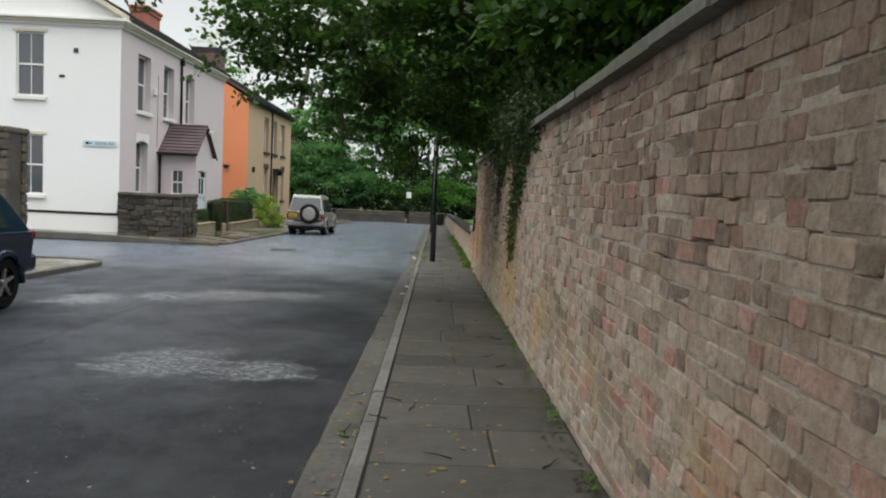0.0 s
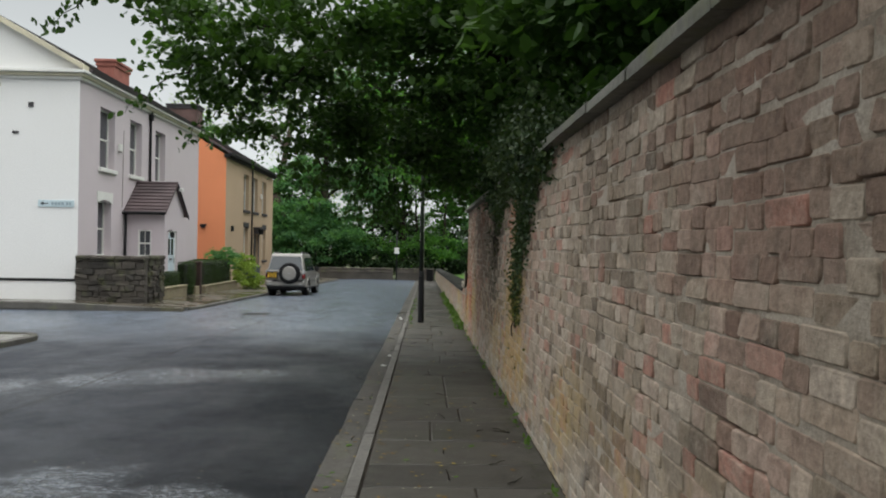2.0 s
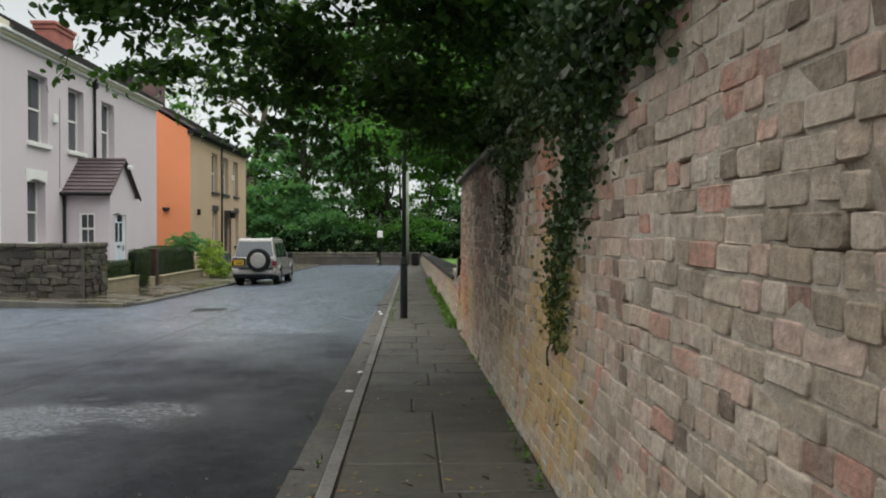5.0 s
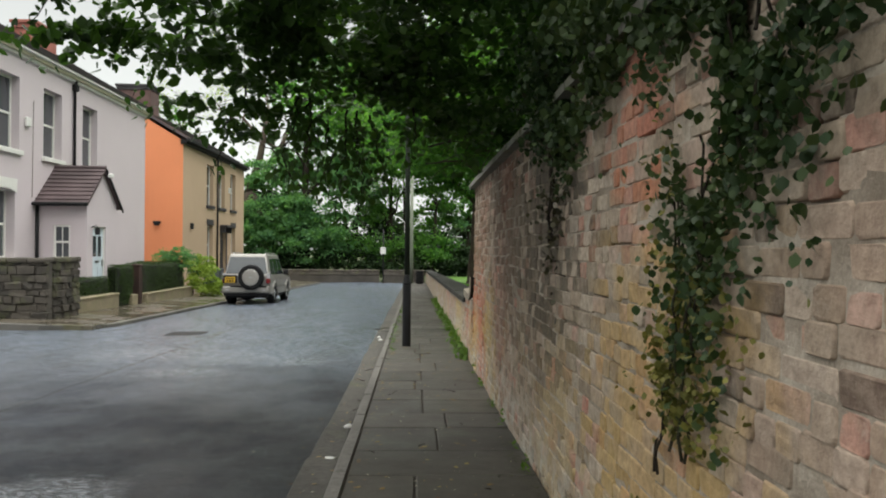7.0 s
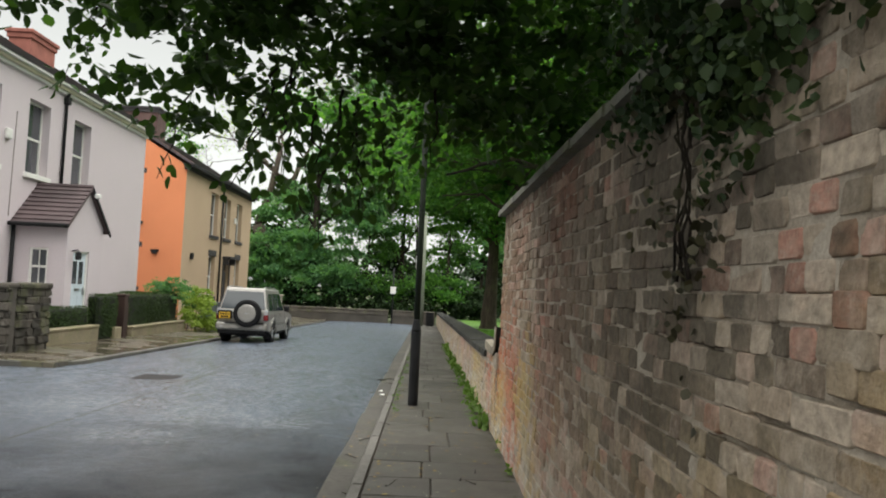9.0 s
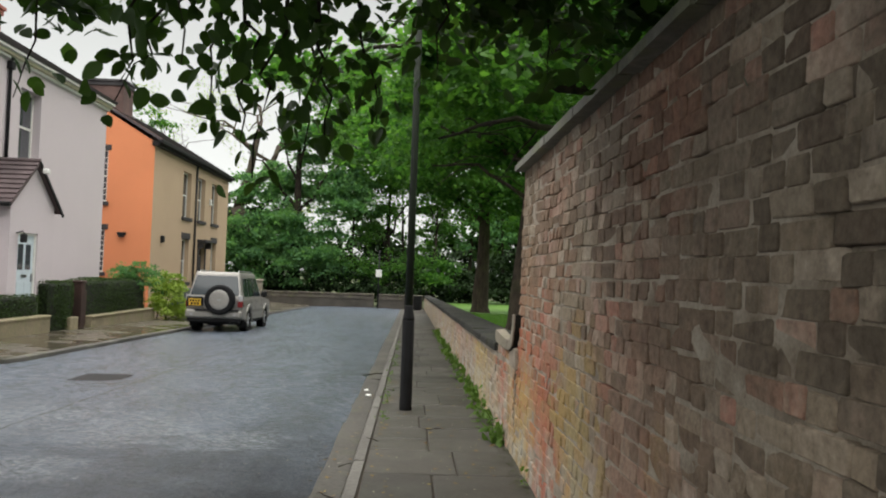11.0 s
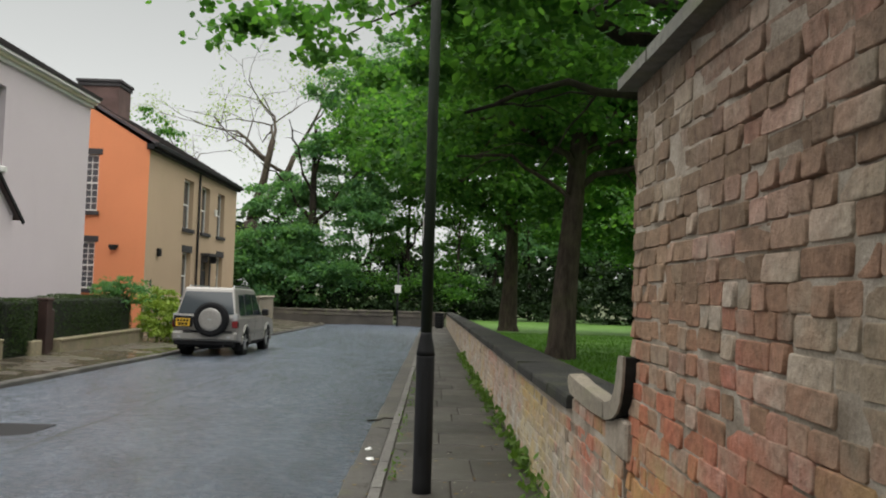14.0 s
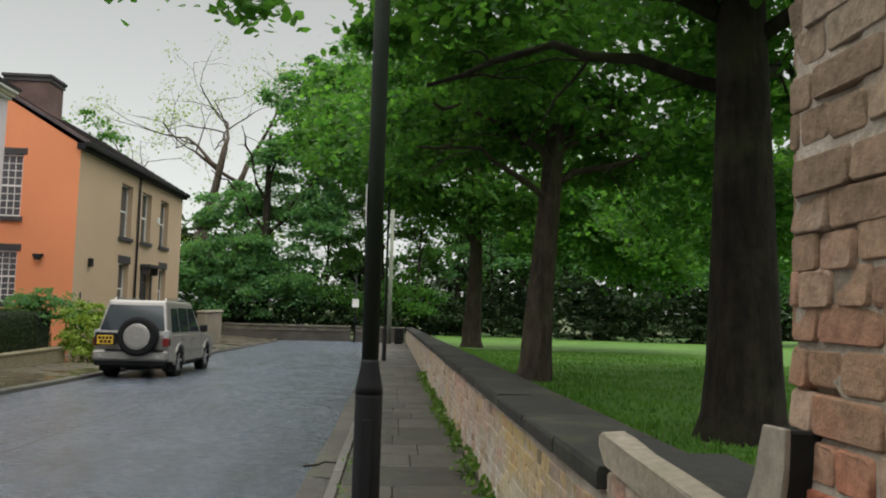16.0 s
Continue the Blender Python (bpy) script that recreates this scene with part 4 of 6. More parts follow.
def window(house, at, u0, u1, z0, z1, sill=None, lintel=None, bars=(0, 0), deep=0.2, sill_mat=None, lintel_mat=None, curtain=False):
    """A sash window in its opening, with panes, meeting rail, and stone sill and lintel where it has them."""
    f = 0.055
    bm = bmesh.new()
    mid = (z0 + z1) / 2
    slab(bm, at, u0, u0 + f, z0, z1, deep, deep + 0.08)
    slab(bm, at, u1 - f, u1, z0, z1, deep, deep + 0.08)
    slab(bm, at, u0 + f, u1 - f, z1 - f, z1, deep, deep + 0.08)
    slab(bm, at, u0 + f, u1 - f, z0, z0 + f * 1.2, deep, deep + 0.08)
    slab(bm, at, u0 + f, u1 - f, mid - 0.03, mid + 0.03, deep + 0.01, deep + 0.075)
    w = part("window", bm, M_TRIM, house)
    for k, (a, b) in enumerate(((z0 + f, mid - 0.03), (mid + 0.03, z1 - f))):
        inset = 0.045 if k == 0 else 0.03
        bm = bmesh.new()
        slab(bm, at, u0 + f, u1 - f, a, b, deep + inset, deep + inset + 0.006)
        part("pane", bm, M_GLASS, w)
        for i in range(1, bars[0] + 1):
            u = u0 + f + (u1 - u0 - 2 * f) * i / (bars[0] + 1)
            part("glazing_bar", slab(bmesh.new(), at, u - 0.012, u + 0.012, a, b, deep + inset - 0.018, deep + inset - 0.002), M_TRIM, w)
        for i in range(1, bars[1] + 1):
            z = a + (b - a) * i / (bars[1] + 1)
            part("glazing_bar", slab(bmesh.new(), at, u0 + f, u1 - f, z - 0.012, z + 0.012, deep + inset - 0.017, deep + inset - 0.001), M_TRIM, w)
    if sill:
        part("sill", slab(bmesh.new(), at, u0 - 0.09, u1 + 0.09, z0 - sill, z0 + 0.002, -0.09, deep, 0.008), sill_mat, w)
    if lintel:
        part("lintel", slab(bmesh.new(), at, u0 - 0.12, u1 + 0.12, z1, z1 + lintel, -0.018, 0.12, 0.006), lintel_mat, w)
    return w


def roof_slope(name, parent, a, b, c, d, mat, thick=0.09, rows=0):
    """A tiled roof plane a-b (eaves) to d-c (ridge), with stepped courses."""
    a, b, c, d = map(Vector, (a, b, c, d))
    nrm = (b - a).cross(d - a).normalized()
    if nrm.z < 0:
        nrm = -nrm
    n = max(1, rows)
    deck = extrude_poly(bmesh.new(), [a - nrm * 0.05, b - nrm * 0.05, c - nrm * 0.05, d - nrm * 0.05], nrm * 0.028)
    deck = part(name, deck, mat, parent)
    for i in range(n):
        bm = bmesh.new()
        f0, f1 = i / n, (i + 1) / n
        p = [a.lerp(d, f0), b.lerp(c, f0), b.lerp(c, f1), a.lerp(d, f1)]
        lo = [q - nrm * 0.02 for q in p]
        hi = [p[0] + nrm * (thick * 0.35 + 0.018), p[1] + nrm * (thick * 0.35 + 0.018), p[2] + nrm * thick * 0.2, p[3] + nrm * thick * 0.2]
        vl, vh = [bm.verts.new(q) for q in lo], [bm.verts.new(q) for q in hi]
        bm.faces.new(vh)
        bm.faces.new(vl[::-1])
        for k in range(4):
            bm.faces.new((vl[k], vl[(k + 1) % 4], vh[(k + 1) % 4], vh[k]))
        part("slate_course", bm, mat, deck)
    return deck


FX = -10.6
at_front = lambda u, z, d: (FX - d, u, z)
# the lilac house with the white side
house1 = thing("house", (-14.6, 32, -0.4), "two-storey lilac rendered house with white side wall", "house")
W1 = [(27.5, 28.7, 4.02, 6.0), (30.05, 31.2, 4.02, 6.0), (32.65, 33.8, 4.02, 6.0), (27.42, 28.5, 1.1, 2.95), (31.0, 31.9, -0.1, 1.9)]
bm = bmesh.new()
wall_panel(bm, at_front, 26.0, 38.4, -1.2, 6.55, W1)
part("front_wall", bm, M_LILAC, house1, "lilac grey roughcast wall")
at_side = lambda u, z, d: (u, 26.0 + d, z)
bm = bmesh.new()
W1s = [(-14.05, -13.12, 4.2, 6.3), (-14.05, -13.12, 0.95, 2.95)]
wall_panel(bm, at_side, -18.6, FX - 0.001, -1.2, 6.55, W1s)
part("side_wall", bm, M_WHITE, house1, "bright white painted side wall")
bm = bmesh.new()
extrude_poly(bm, [(-18.6, 26.0, 6.55), (FX, 26.0, 6.55), (FX + 0.1, 26.0, 6.86), (-14.6, 26.0, 9.2), (-18.8, 26.0, 6.86)], (0, 0.3, 0))
part("gable", bm, M_WHITE, house1, "white painted gable")
bm = bmesh.new()
box(bm, -18.6, FX - 0.001, 38.1, 38.4, -1.2, 6.55)
extrude_poly(bm, [(-18.6, 38.1, 6.55), (FX, 38.1, 6.55), (-14.6, 38.1, 8.95)], (0, 0.3, 0))
box(bm, -18.6, -18.3, 26.3, 38.1, -1.2, 6.55)
part("back_wall", bm, M_LILAC, house1)
part("upper_floor", boxes((-18.3, -10.9, 26.3, 38.1, 2.95, 3.15)), M_TRIM, house1)
part("partition", boxes((-12.6, -12.4, 26.3, 38.1, -1.0, 6.5)), M_REVEAL, house1)
for w in W1[:3]:
    window(house1, at_front, *w, sill=0.13, lintel=0.0, deep=0.22, sill_mat=M_TRIM)
w = window(house1, at_front, *W1[3], sill=0.13, deep=0.24, sill_mat=M_TRIM)
bm = bmesh.new()
n = 7
arc = [(27.36 + 1.2 * k / n, 2.86 + 0.12 * math.sin(math.pi * k / n)) for k in range(n + 1)]
extrude_poly(bm, [(FX + 0.02, u, z) for u, z in arc] + [(FX + 0.02, 28.6, 3.24), (FX + 0.02, 27.32, 3.24)], (-0.18, 0, 0))
part("lintel", bm, M_TRIM, w, "white arched lintel")
for w in W1s:
    window(house1, at_side, *w, sill=0.12, lintel=0.1, deep=0.06, bars=(1, 0), sill_mat=M_TRIM, lintel_mat=M_CREAM)
part("plinth_band", boxes((-18.6, FX - 0.003, 25.975, 25.998, 0.36, 0.44)), M_BLACK, house1, "thin black painted band")
# cornice: stepped cream and white mouldings round front and side
for name, z0, z1, o, mat in (("cornice", 6.55, 6.63, 0.09, M_TRIM), ("cornice", 6.63, 6.72, 0.17, M_CREAM), ("cornice", 6.72, 6.81, 0.26, M_TRIM)):
    part(name, boxes((FX - 0.15, FX + o, 25.997 - o, 38.45, z0, z1), bevel=0.012), mat, house1)
    part(name, boxes((-18.7, FX - 0.15, 25.997 - o, 26.15, z0, z1), bevel=0.012), mat, house1)
bm = bmesh.new()
extrude_poly(bm, [(FX + 0.2, 25.75, 6.81), (FX + 0.2, 25.75, 6.97), (-14.6, 25.75, 9.32), (-14.6, 25.75, 9.14)], (0, 0.4, 0))
extrude_poly(bm, [(-19.0, 25.75, 6.81), (-19.0, 25.75, 6.97), (-14.6, 25.75, 9.32), (-14.6, 25.75, 9.14)], (0, 0.4, 0))
part("verge_board", bm, M_CREAM, house1, "pale raking verge moulding")
roof_slope("roof", house1, (FX + 0.3, 26.15, 6.83), (FX + 0.3, 38.5, 6.83), (-14.6, 38.5, 9.25), (-14.6, 26.15, 9.25), M_SLATE, rows=14)
roof_slope("roof", house1, (-19, 26.15, 6.7), (-19, 38.5, 6.7), (-14.6, 38.5, 9.25), (-14.6, 26.15, 9.25), M_SLATE, rows=10)


def chimney(house, x0, x1, y0, y1, z0, z1, mat, cap):
    c = part("chimney", boxes((x0, x1, y0, y1, z0, z1 - 0.28), bevel=0.01), mat, house)
    part("chimney_band", boxes((x0 - 0.05, x1 + 0.05, y0 - 0.05, y1 + 0.05, z1 - 0.28, z1 - 0.12), bevel=0.012), cap, c)
    part("chimney_cap", boxes((x0 - 0.1, x1 + 0.1, y0 - 0.1, y1 + 0.1, z1 - 0.12, z1), bevel=0.015), cap, c)
    return c


chimney(house1, -13.45, -12.75, 33.9, 35.5, 7.6, 9.05, M_CHIM, M_CHIM)
bm = tube(bmesh.new(), [(FX + 0.12, 31.95, 6.6), (FX + 0.06, 31.95, 6.45), (FX + 0.06, 31.95, 3.6)], [0.045] * 3)
part("drainpipe", bm, M_BLACK, house1, "black drainpipe", True)
part("hopper", boxes((FX + 0.002, FX + 0.16, 31.86, 32.04, 6.28, 6.5), bevel=0.02), M_BLACK, house1)
bm = tube(bmesh.new(), [(FX + 0.05, 29.62, 2.7), (FX + 0.05, 29.62, -0.3)], [0.045] * 2)
part("drainpipe", bm, M_BLACK, house1, "black drainpipe", True)
part("alarm_box", boxes((FX + 0.002, FX + 0.09, 28.95, 29.2, 4.72, 4.98), bevel=0.02), M_TRIM, house1, "white alarm box")
part("cable", tube(bmesh.new(), [(FX + 0.012, 29.45, 5.5), (FX + 0.012, 29.4, 2.8)], [0.012] * 2, 5), M_REVEAL, house1)
part("wall_vent", boxes((-12.15, -12.0, 25.97, 25.998, 5.68, 5.83), bevel=0.004), M_DARKSTONE, house1)
part("wall_vent", boxes((-12.62, -12.44, 25.97, 25.998, 4.86, 4.94), bevel=0.004), M_DARKSTONE, house1)
# street name plate
plate = part("street_sign", boxes((-11.8, -10.72, 25.965, 25.998, 2.63, 2.84), bevel=0.006), M_SIGN, house1, "pale blue street name plate with arrow")
bm = bmesh.new()
extrude_poly(bm, [(-11.74, 25.962, 2.735), (-11.64, 25.962, 2.79), (-11.64, 25.962, 2.75), (-11.5, 25.962, 2.75), (-11.5, 25.962, 2.72), (-11.64, 25.962, 2.72), (-11.64, 25.962, 2.68)], (0, 0.002, 0))
part("arrow", bm, M_BLACK, plate)
for k, (a, b) in enumerate(((-11.4, -11.32), (-11.3, -11.22), (-11.2, -11.12), (-11.1, -11.02), (-10.96, -10.88), (-10.86, -10.8))):
    part("letter_bar", boxes((a, b, 25.961, 25.9645, 2.69, 2.78)), M_SIGNINK, plate)

# porch
PX, PY0, PY1 = -9.2, 29.7, 31.85
at_porch = lambda u, z, d: (PX - d, u, z)
at_pside = lambda u, z, d: (u, PY0 + d, z)
PD = (30.1, 31.05, -0.2, 2.02)
bm = bmesh.new()
wall_panel(bm, at_porch, PY0, PY1, -1.0, 2.72, [PD], 0.2)
extrude_poly(bm, [(PX, PY0, 2.72), (PX, PY1, 2.72), (PX, (PY0 + PY1) / 2, 3.66)], (-0.2, 0, 0))
wall_panel(bm, at_pside, FX, PX - 0.001, -1.0, 2.72, [(-10.14, -9.66, 1.08, 2.05)], 0.2)
box(bm, FX, PX - 0.2, PY1 - 0.2, PY1, -1.0, 2.72)
part("porch_wall", bm, M_LILAC, house1, "lilac grey porch wall")
window(house1, at_pside, -10.14, -9.66, 1.08, 2.05, sill=0.06, deep=0.03, bars=(1, 0), sill_mat=M_TRIM)
mid = (PY0 + PY1) / 2
roof_slope("porch_roof", house1, (FX, PY0 - 0.22, 2.62), (PX + 0.1, PY0 - 0.22, 2.62), (PX + 0.1, mid, 3.76), (FX, mid, 3.76), M_TILE, rows=9)
roof_slope("porch_roof", house1, (FX, PY1 + 0.22, 2.62), (PX + 0.1, PY1 + 0.22, 2.62), (PX + 0.1, mid, 3.76), (FX, mid, 3.76), M_TILE, rows=9)
part("ridge_tile", tube(bmesh.new(), [(FX, mid, 3.79), (PX + 0.1, mid, 3.79)], [0.06, 0.06], 8), M_TILE, house1)
part("gutter", tube(bmesh.new(), [(FX, PY0 - 0.27, 2.63), (PX + 0.12, PY0 - 0.27, 2.63)], [0.055] * 2, 8), M_BLACK, house1, "black gutter")
bm = bmesh.new()
extrude_poly(bm, [(PX + 0.11, PY1 + 0.26, 2.56), (PX + 0.11, PY1 + 0.2, 2.5), (PX + 0.11, mid, 3.66), (PX + 0.11, mid, 3.76)], (0.03, 0, 0))
part("bargeboard", bm, M_BLACK, house1, "black bargeboard")
part("security_lamp", boxes((PX + 0.12, PX + 0.26, mid + 0.06, mid + 0.22, 3.5, 3.62), bevel=0.02), M_TRIM, house1, "white security lamp")
bm = bmesh.new()
slab(bm, at_porch, PD[0], PD[0] + 0.06, PD[2], PD[3], 0.04, 0.12)
slab(bm, at_porch, PD[1] - 0.06, PD[1], PD[2], PD[3], 0.04, 0.12)
slab(bm, at_porch, PD[0] + 0.06, PD[1] - 0.06, PD[3] - 0.06, PD[3], 0.04, 0.12)
part("door_frame", bm, M_TRIM, house1)
door = part("door", slab(bmesh.new(), at_porch, PD[0] + 0.06, PD[1] - 0.06, PD[2], PD[3] - 0.06, 0.07, 0.11), M_DOOR, house1, "pale blue panelled front door")
part("pane", slab(bmesh.new(), at_porch, 30.26, 30.5, 1.15, 1.75, 0.062, 0.069), M_GLASS, door)
part("pane", slab(bmesh.new(), at_porch, 30.62, 30.86, 1.15, 1.75, 0.062, 0.069), M_GLASS, door)
for a, b in ((30.24, 30.5), (30.62, 30.88)):
    part("panel", slab(bmesh.new(), at_porch, a, b, 0.1, 0.85, 0.058, 0.07, 0.006), M_DOOR, door)
part("letter_plate", slab(bmesh.new(), at_porch, 30.44, 30.7, 0.96, 1.03, 0.055, 0.069), M_STEEL, door)
part("door_handle", slab(bmesh.new(), at_porch, 30.90, 30.95, 0.85, 1.05, 0.03, 0.069, 0.008), M_STEEL, door)
bm = tube(bmesh.new(), [(PX + 0.002, 30.0, 2.0), (PX + 0.16, 30.0, 2.05), (PX + 0.18, 30.0, 1.98)], [0.015] * 3, 6)
box(bm, PX + 0.12, PX + 0.24, 29.94, 30.06, 1.78, 1.98, 0.015)
part("porch_lantern", bm, M_BLACK, house1, "black wall lantern")

# the tan house with the orange gable
house2 = thing("house", (-14.6, 50, -0.8), "two-storey tan house with bright orange gable wall", "house")
H2Y = 43.4
at_front2 = lambda u, z, d: (FX - d, u, z)
at_gable2 = lambda u, z, d: (u, H2Y + d, z)
W2 = [(47.45, 48.75, 3.62, 5.72), (49.95, 51.2, 3.62, 5.72), (52.5, 53.75, 3.62, 5.72), (47.6, 48.75, 0.6, 2.6), (50.35, 51.5, -0.6, 2.45), (52.75, 53.8, 0.6, 2.6)]
bm = bmesh.new()
wall_panel(bm, at_front2, H2Y, 56.0, -1.6, 6.35, W2)
part("front_wall", bm, M_TAN, house2, "tan painted render")
W2g = [(-13.45, -12.45, 3.85, 5.95), (-13.45, -12.45, 1.0, 2.72)]
bm = bmesh.new()
wall_panel(bm, at_gable2, -18.6, FX - 0.001, -1.6, 6.35, W2g)
extrude_poly(bm, [(-18.6, H2Y, 6.35), (FX, H2Y, 6.35), (-14.6, H2Y, 8.75)], (0, 0.3, 0))
part("gable_wall", bm, M_ORANGE, house2, "bright orange painted gable wall")
bm = boxes((-18.6, -18.3, H2Y + 0.3, 55.7, -1.6, 6.35), (-18.6, FX - 0.001, 55.7, 56.0, -1.6, 6.35))
extrude_poly(bm, [(-18.6, 55.7, 6.35), (FX, 55.7, 6.35), (-14.6, 55.7, 8.75)], (0, 0.3, 0))
part("back_wall", bm, M_TAN, house2)
part("upper_floor", boxes((-18.3, -10.9, H2Y + 0.3, 55.7, 2.85, 3.05)), M_TRIM, house2)
part("partition", boxes((-12.8, -12.6, H2Y + 0.9, 55.7, -1.4, 6.3)), M_REVEAL, house2)
for k, w in enumerate(W2):
    if k == 4:
        continue
    window(house2, at_front2, *w, sill=0.16, lintel=0.0 if k < 3 else 0.3, deep=0.2, sill_mat=M_DARKSTONE, lintel_mat=M_DARKSTONE)
for w in W2g:
    window(house2, at_gable2, *w, sill=0.15, lintel=0.22, deep=0.08, bars=(3, 3), sill_mat=M_DARKSTONE, lintel_mat=M_DARKSTONE)
door2 = part("door", slab(bmesh.new(), at_front2, 50.4, 51.45, -0.6, 1.9, 0.14, 0.19), M_DARKSTONE, house2, "dark painted front door")
part("fanlight", slab(bmesh.new(), at_front2, 50.4, 51.45, 1.94, 2.42, 0.15, 0.16), M_GLASS, door2)
part("door_hood", boxes((FX + 0.002, FX + 0.42, 50.1, 51.75, 2.55, 2.68), (FX + 0.002, FX + 0.3, 50.18, 50.3, 2.25, 2.55), (FX + 0.002, FX + 0.3, 51.55, 51.67, 2.25, 2.55), bevel=0.01), M_DARKSTONE, house2, "dark door hood on brackets")
part("door_jamb", boxes((FX + 0.002, FX + 0.05, 50.2, 50.36, -0.7, 2.55), (FX + 0.002, FX + 0.05, 51.5, 51.66, -0.7, 2.55), bevel=0.006), M_DARKSTONE, house2)
roof_slope("roof", house2, (FX + 0.3, H2Y - 0.06, 6.42), (FX + 0.3, 56.1, 6.42), (-14.6, 56.1, 8.9), (-14.6, H2Y - 0.06, 8.9), M_SLATE, rows=14)
roof_slope("roof", house2, (-19, H2Y - 0.06, 6.35), (-19, 56.1, 6.35), (-14.6, 56.1, 8.9), (-14.6, H2Y - 0.06, 8.9), M_SLATE, rows=10)
part("eaves_board", boxes((FX - 0.1, FX + 0.2, H2Y - 0.1, 56.08, 6.2, 6.4), (FX + 0.2, FX + 0.34, H2Y - 0.12, 56.1, 6.3, 6.46), bevel=0.015), M_BLACK, house2, "black painted eaves and gutter")
bm = bmesh.new()
extrude_poly(bm, [(FX + 0.3, H2Y - 0.05, 6.40), (FX + 0.3, H2Y - 0.05, 6.5), (-14.6, H2Y - 0.05, 8.98), (-14.6, H2Y - 0.05, 8.86)], (0, 0.1, 0))
part("verge", bm, M_CHIM2, house2)
chimney(house2, -14.75, -13.1, 46.4, 47.6, 7.4, 9.55, M_CHIM2, M_DARKSTONE)
bm = tube(bmesh.new(), [(FX + 0.07, 49.4, 6.3), (FX + 0.07, 49.4, -0.7)], [0.05] * 2)
part("drainpipe", bm, M_BLACK, house2, "black drainpipe", True)
for u, z in ((-11.75, 2.58),):
    bm = boxes((u - 0.2, u + 0.16, H2Y - 0.03, H2Y - 0.002, z - 0.06, z + 0.06), (u - 0.1, u + 0.1, H2Y - 0.16, H2Y - 0.03, z - 0.14, z + 0.04), bevel=0.012)
    part("wall_lamp", bm, M_BLACK, house2, "black bulkhead wall lamp")
part("wall_lamp", boxes((FX + 0.002, FX + 0.14, 44.55, 44.75, 2.3, 2.6), bevel=0.02), M_BLACK, house2, "small dark wall lantern")
part("wall_vent", boxes((FX + 0.002, FX + 0.03, 44.0, 44.1, 1.15, 1.4), bevel=0.004), M_DARKSTONE, house2)
part("satellite_box", boxes((FX + 0.002, FX + 0.1, 52.0, 52.2, 4.55, 4.85), bevel=0.02), M_TRIM, house2)
part("round_plate", tube(bmesh.new(), [(-13.5, H2Y - 0.03, 3.35), (-13.5, H2Y - 0.002, 3.35)], [0.16, 0.16], 16), M_TRIM, house2, "round white plate")


# ---- garden fronts ----
def rubble_wall(name, label, runs, z_top, mat, course=0.16, stone_len=0.3, seed=2):
    """A wall of rough stones round a core. runs: (x0, x1, y0, y1, face) with face 'y-' or 'x+'."""
    w = thing(name, ((runs[0][0] + runs[0][1]) / 2, runs[0][2], -0.4), label, "wall", kind="structure")
    r = np.random.default_rng(seed)
    for x0, x1, y0, y1, face in runs:
        part("core", boxes((x0 + 0.03, x1 - 0.03, y0 + 0.03, y1 - 0.03, -1.2, z_top - 0.1)), M_MORTARDARK, w)
        a, b = (x0, x1) if face == "y-" else (y0, y1)
        z = -0.55
        while z < z_top - 0.12:
            h = min(course * r.uniform(0.7, 1.3), z_top - 0.1 - z)
            u = a
            while u < b - 0.02:
                n = min(stone_len * r.uniform(0.5, 1.6), b - u)
                g, o = 0.008, r.uniform(-0.02, 0.03)
                bm = bmesh.new()
                if face == "y-":
                    box(bm, u + g, u + n - g, y0 - o, y0 + 0.12, z + g, z + h - g, 0.018)
                else:
                    box(bm, x1 - 0.12, x1 + o, u + g, u + n - g, z + g, z + h - g, 0.018)
                for v in bm.verts:
                    v.co += Vector(r.normal(size=3) * 0.013)
                part("stone", bm, mat, w)
                u += n
            z += h
        u = a
        while u < b - 0.02:
            n = min(r.uniform(0.45, 0.8), b - u)
            bm = bmesh.new()
            if face == "y-":
                box(bm, u + 0.006, u + n - 0.006, y0 - 0.05, y1 + 0.05, z_top - 0.12, z_top + r.uniform(-0.01, 0.01), 0.035, 2)
            else:
                box(bm, x0 - 0.05, x1 + 0.05, u + 0.006, u + n - 0.006, z_top - 0.12, z_top + r.uniform(-0.01, 0.01), 0.035, 2)
            part("cap_stone", bm, mat, w)
            u += n
    return w


rubble_wall("stone_garden_wall", "dark rough stone garden wall with rounded caps", [(-10.55, -8.45, 25.75, 26.1, "y-"), (-8.80, -8.45, 26.1, 27.5, "x+")], 1.17, M_RUBBLE)
GX = -8.78
for n, (y0, y1, z1) in enumerate(((27.55, 31.0, 0.06), (33.45, 38.7, -0.10))):
    z0 = ground(y0) - 0.2
    w = thing("garden_wall", (GX - 0.12, (y0 + y1) / 2, z0), "low buff stone garden wall, damp and mossy", "wall", "garden walls", "structure")
    part("body", boxes((GX - 0.24, GX, y0, y1, z0, z1 - 0.06)), M_YARDSTONE, w)
    u = y0
    while u < y1 - 0.05:
        m = min(0.9 + rng.uniform(-0.1, 0.1), y1 - u)
        part("cap_stone", boxes((GX - 0.27, GX + 0.03, u + 0.004, u + m - 0.004, z1 - 0.06, z1), bevel=0.014), M_YARDSTONE, w)
        u += m
bm = boxes((GX - 0.3, GX, 32.15, 32.62, -0.75, -0.07), bevel=0.02)
tagged(part("gate_pier_stub", bm, M_YARDSTONE), "short buff stone stub pier beside the gate", "pier")
gate = thing("gate_post", (GX - 0.15, 33.05, -0.5), "dark brown timber gate post with cap", "post")
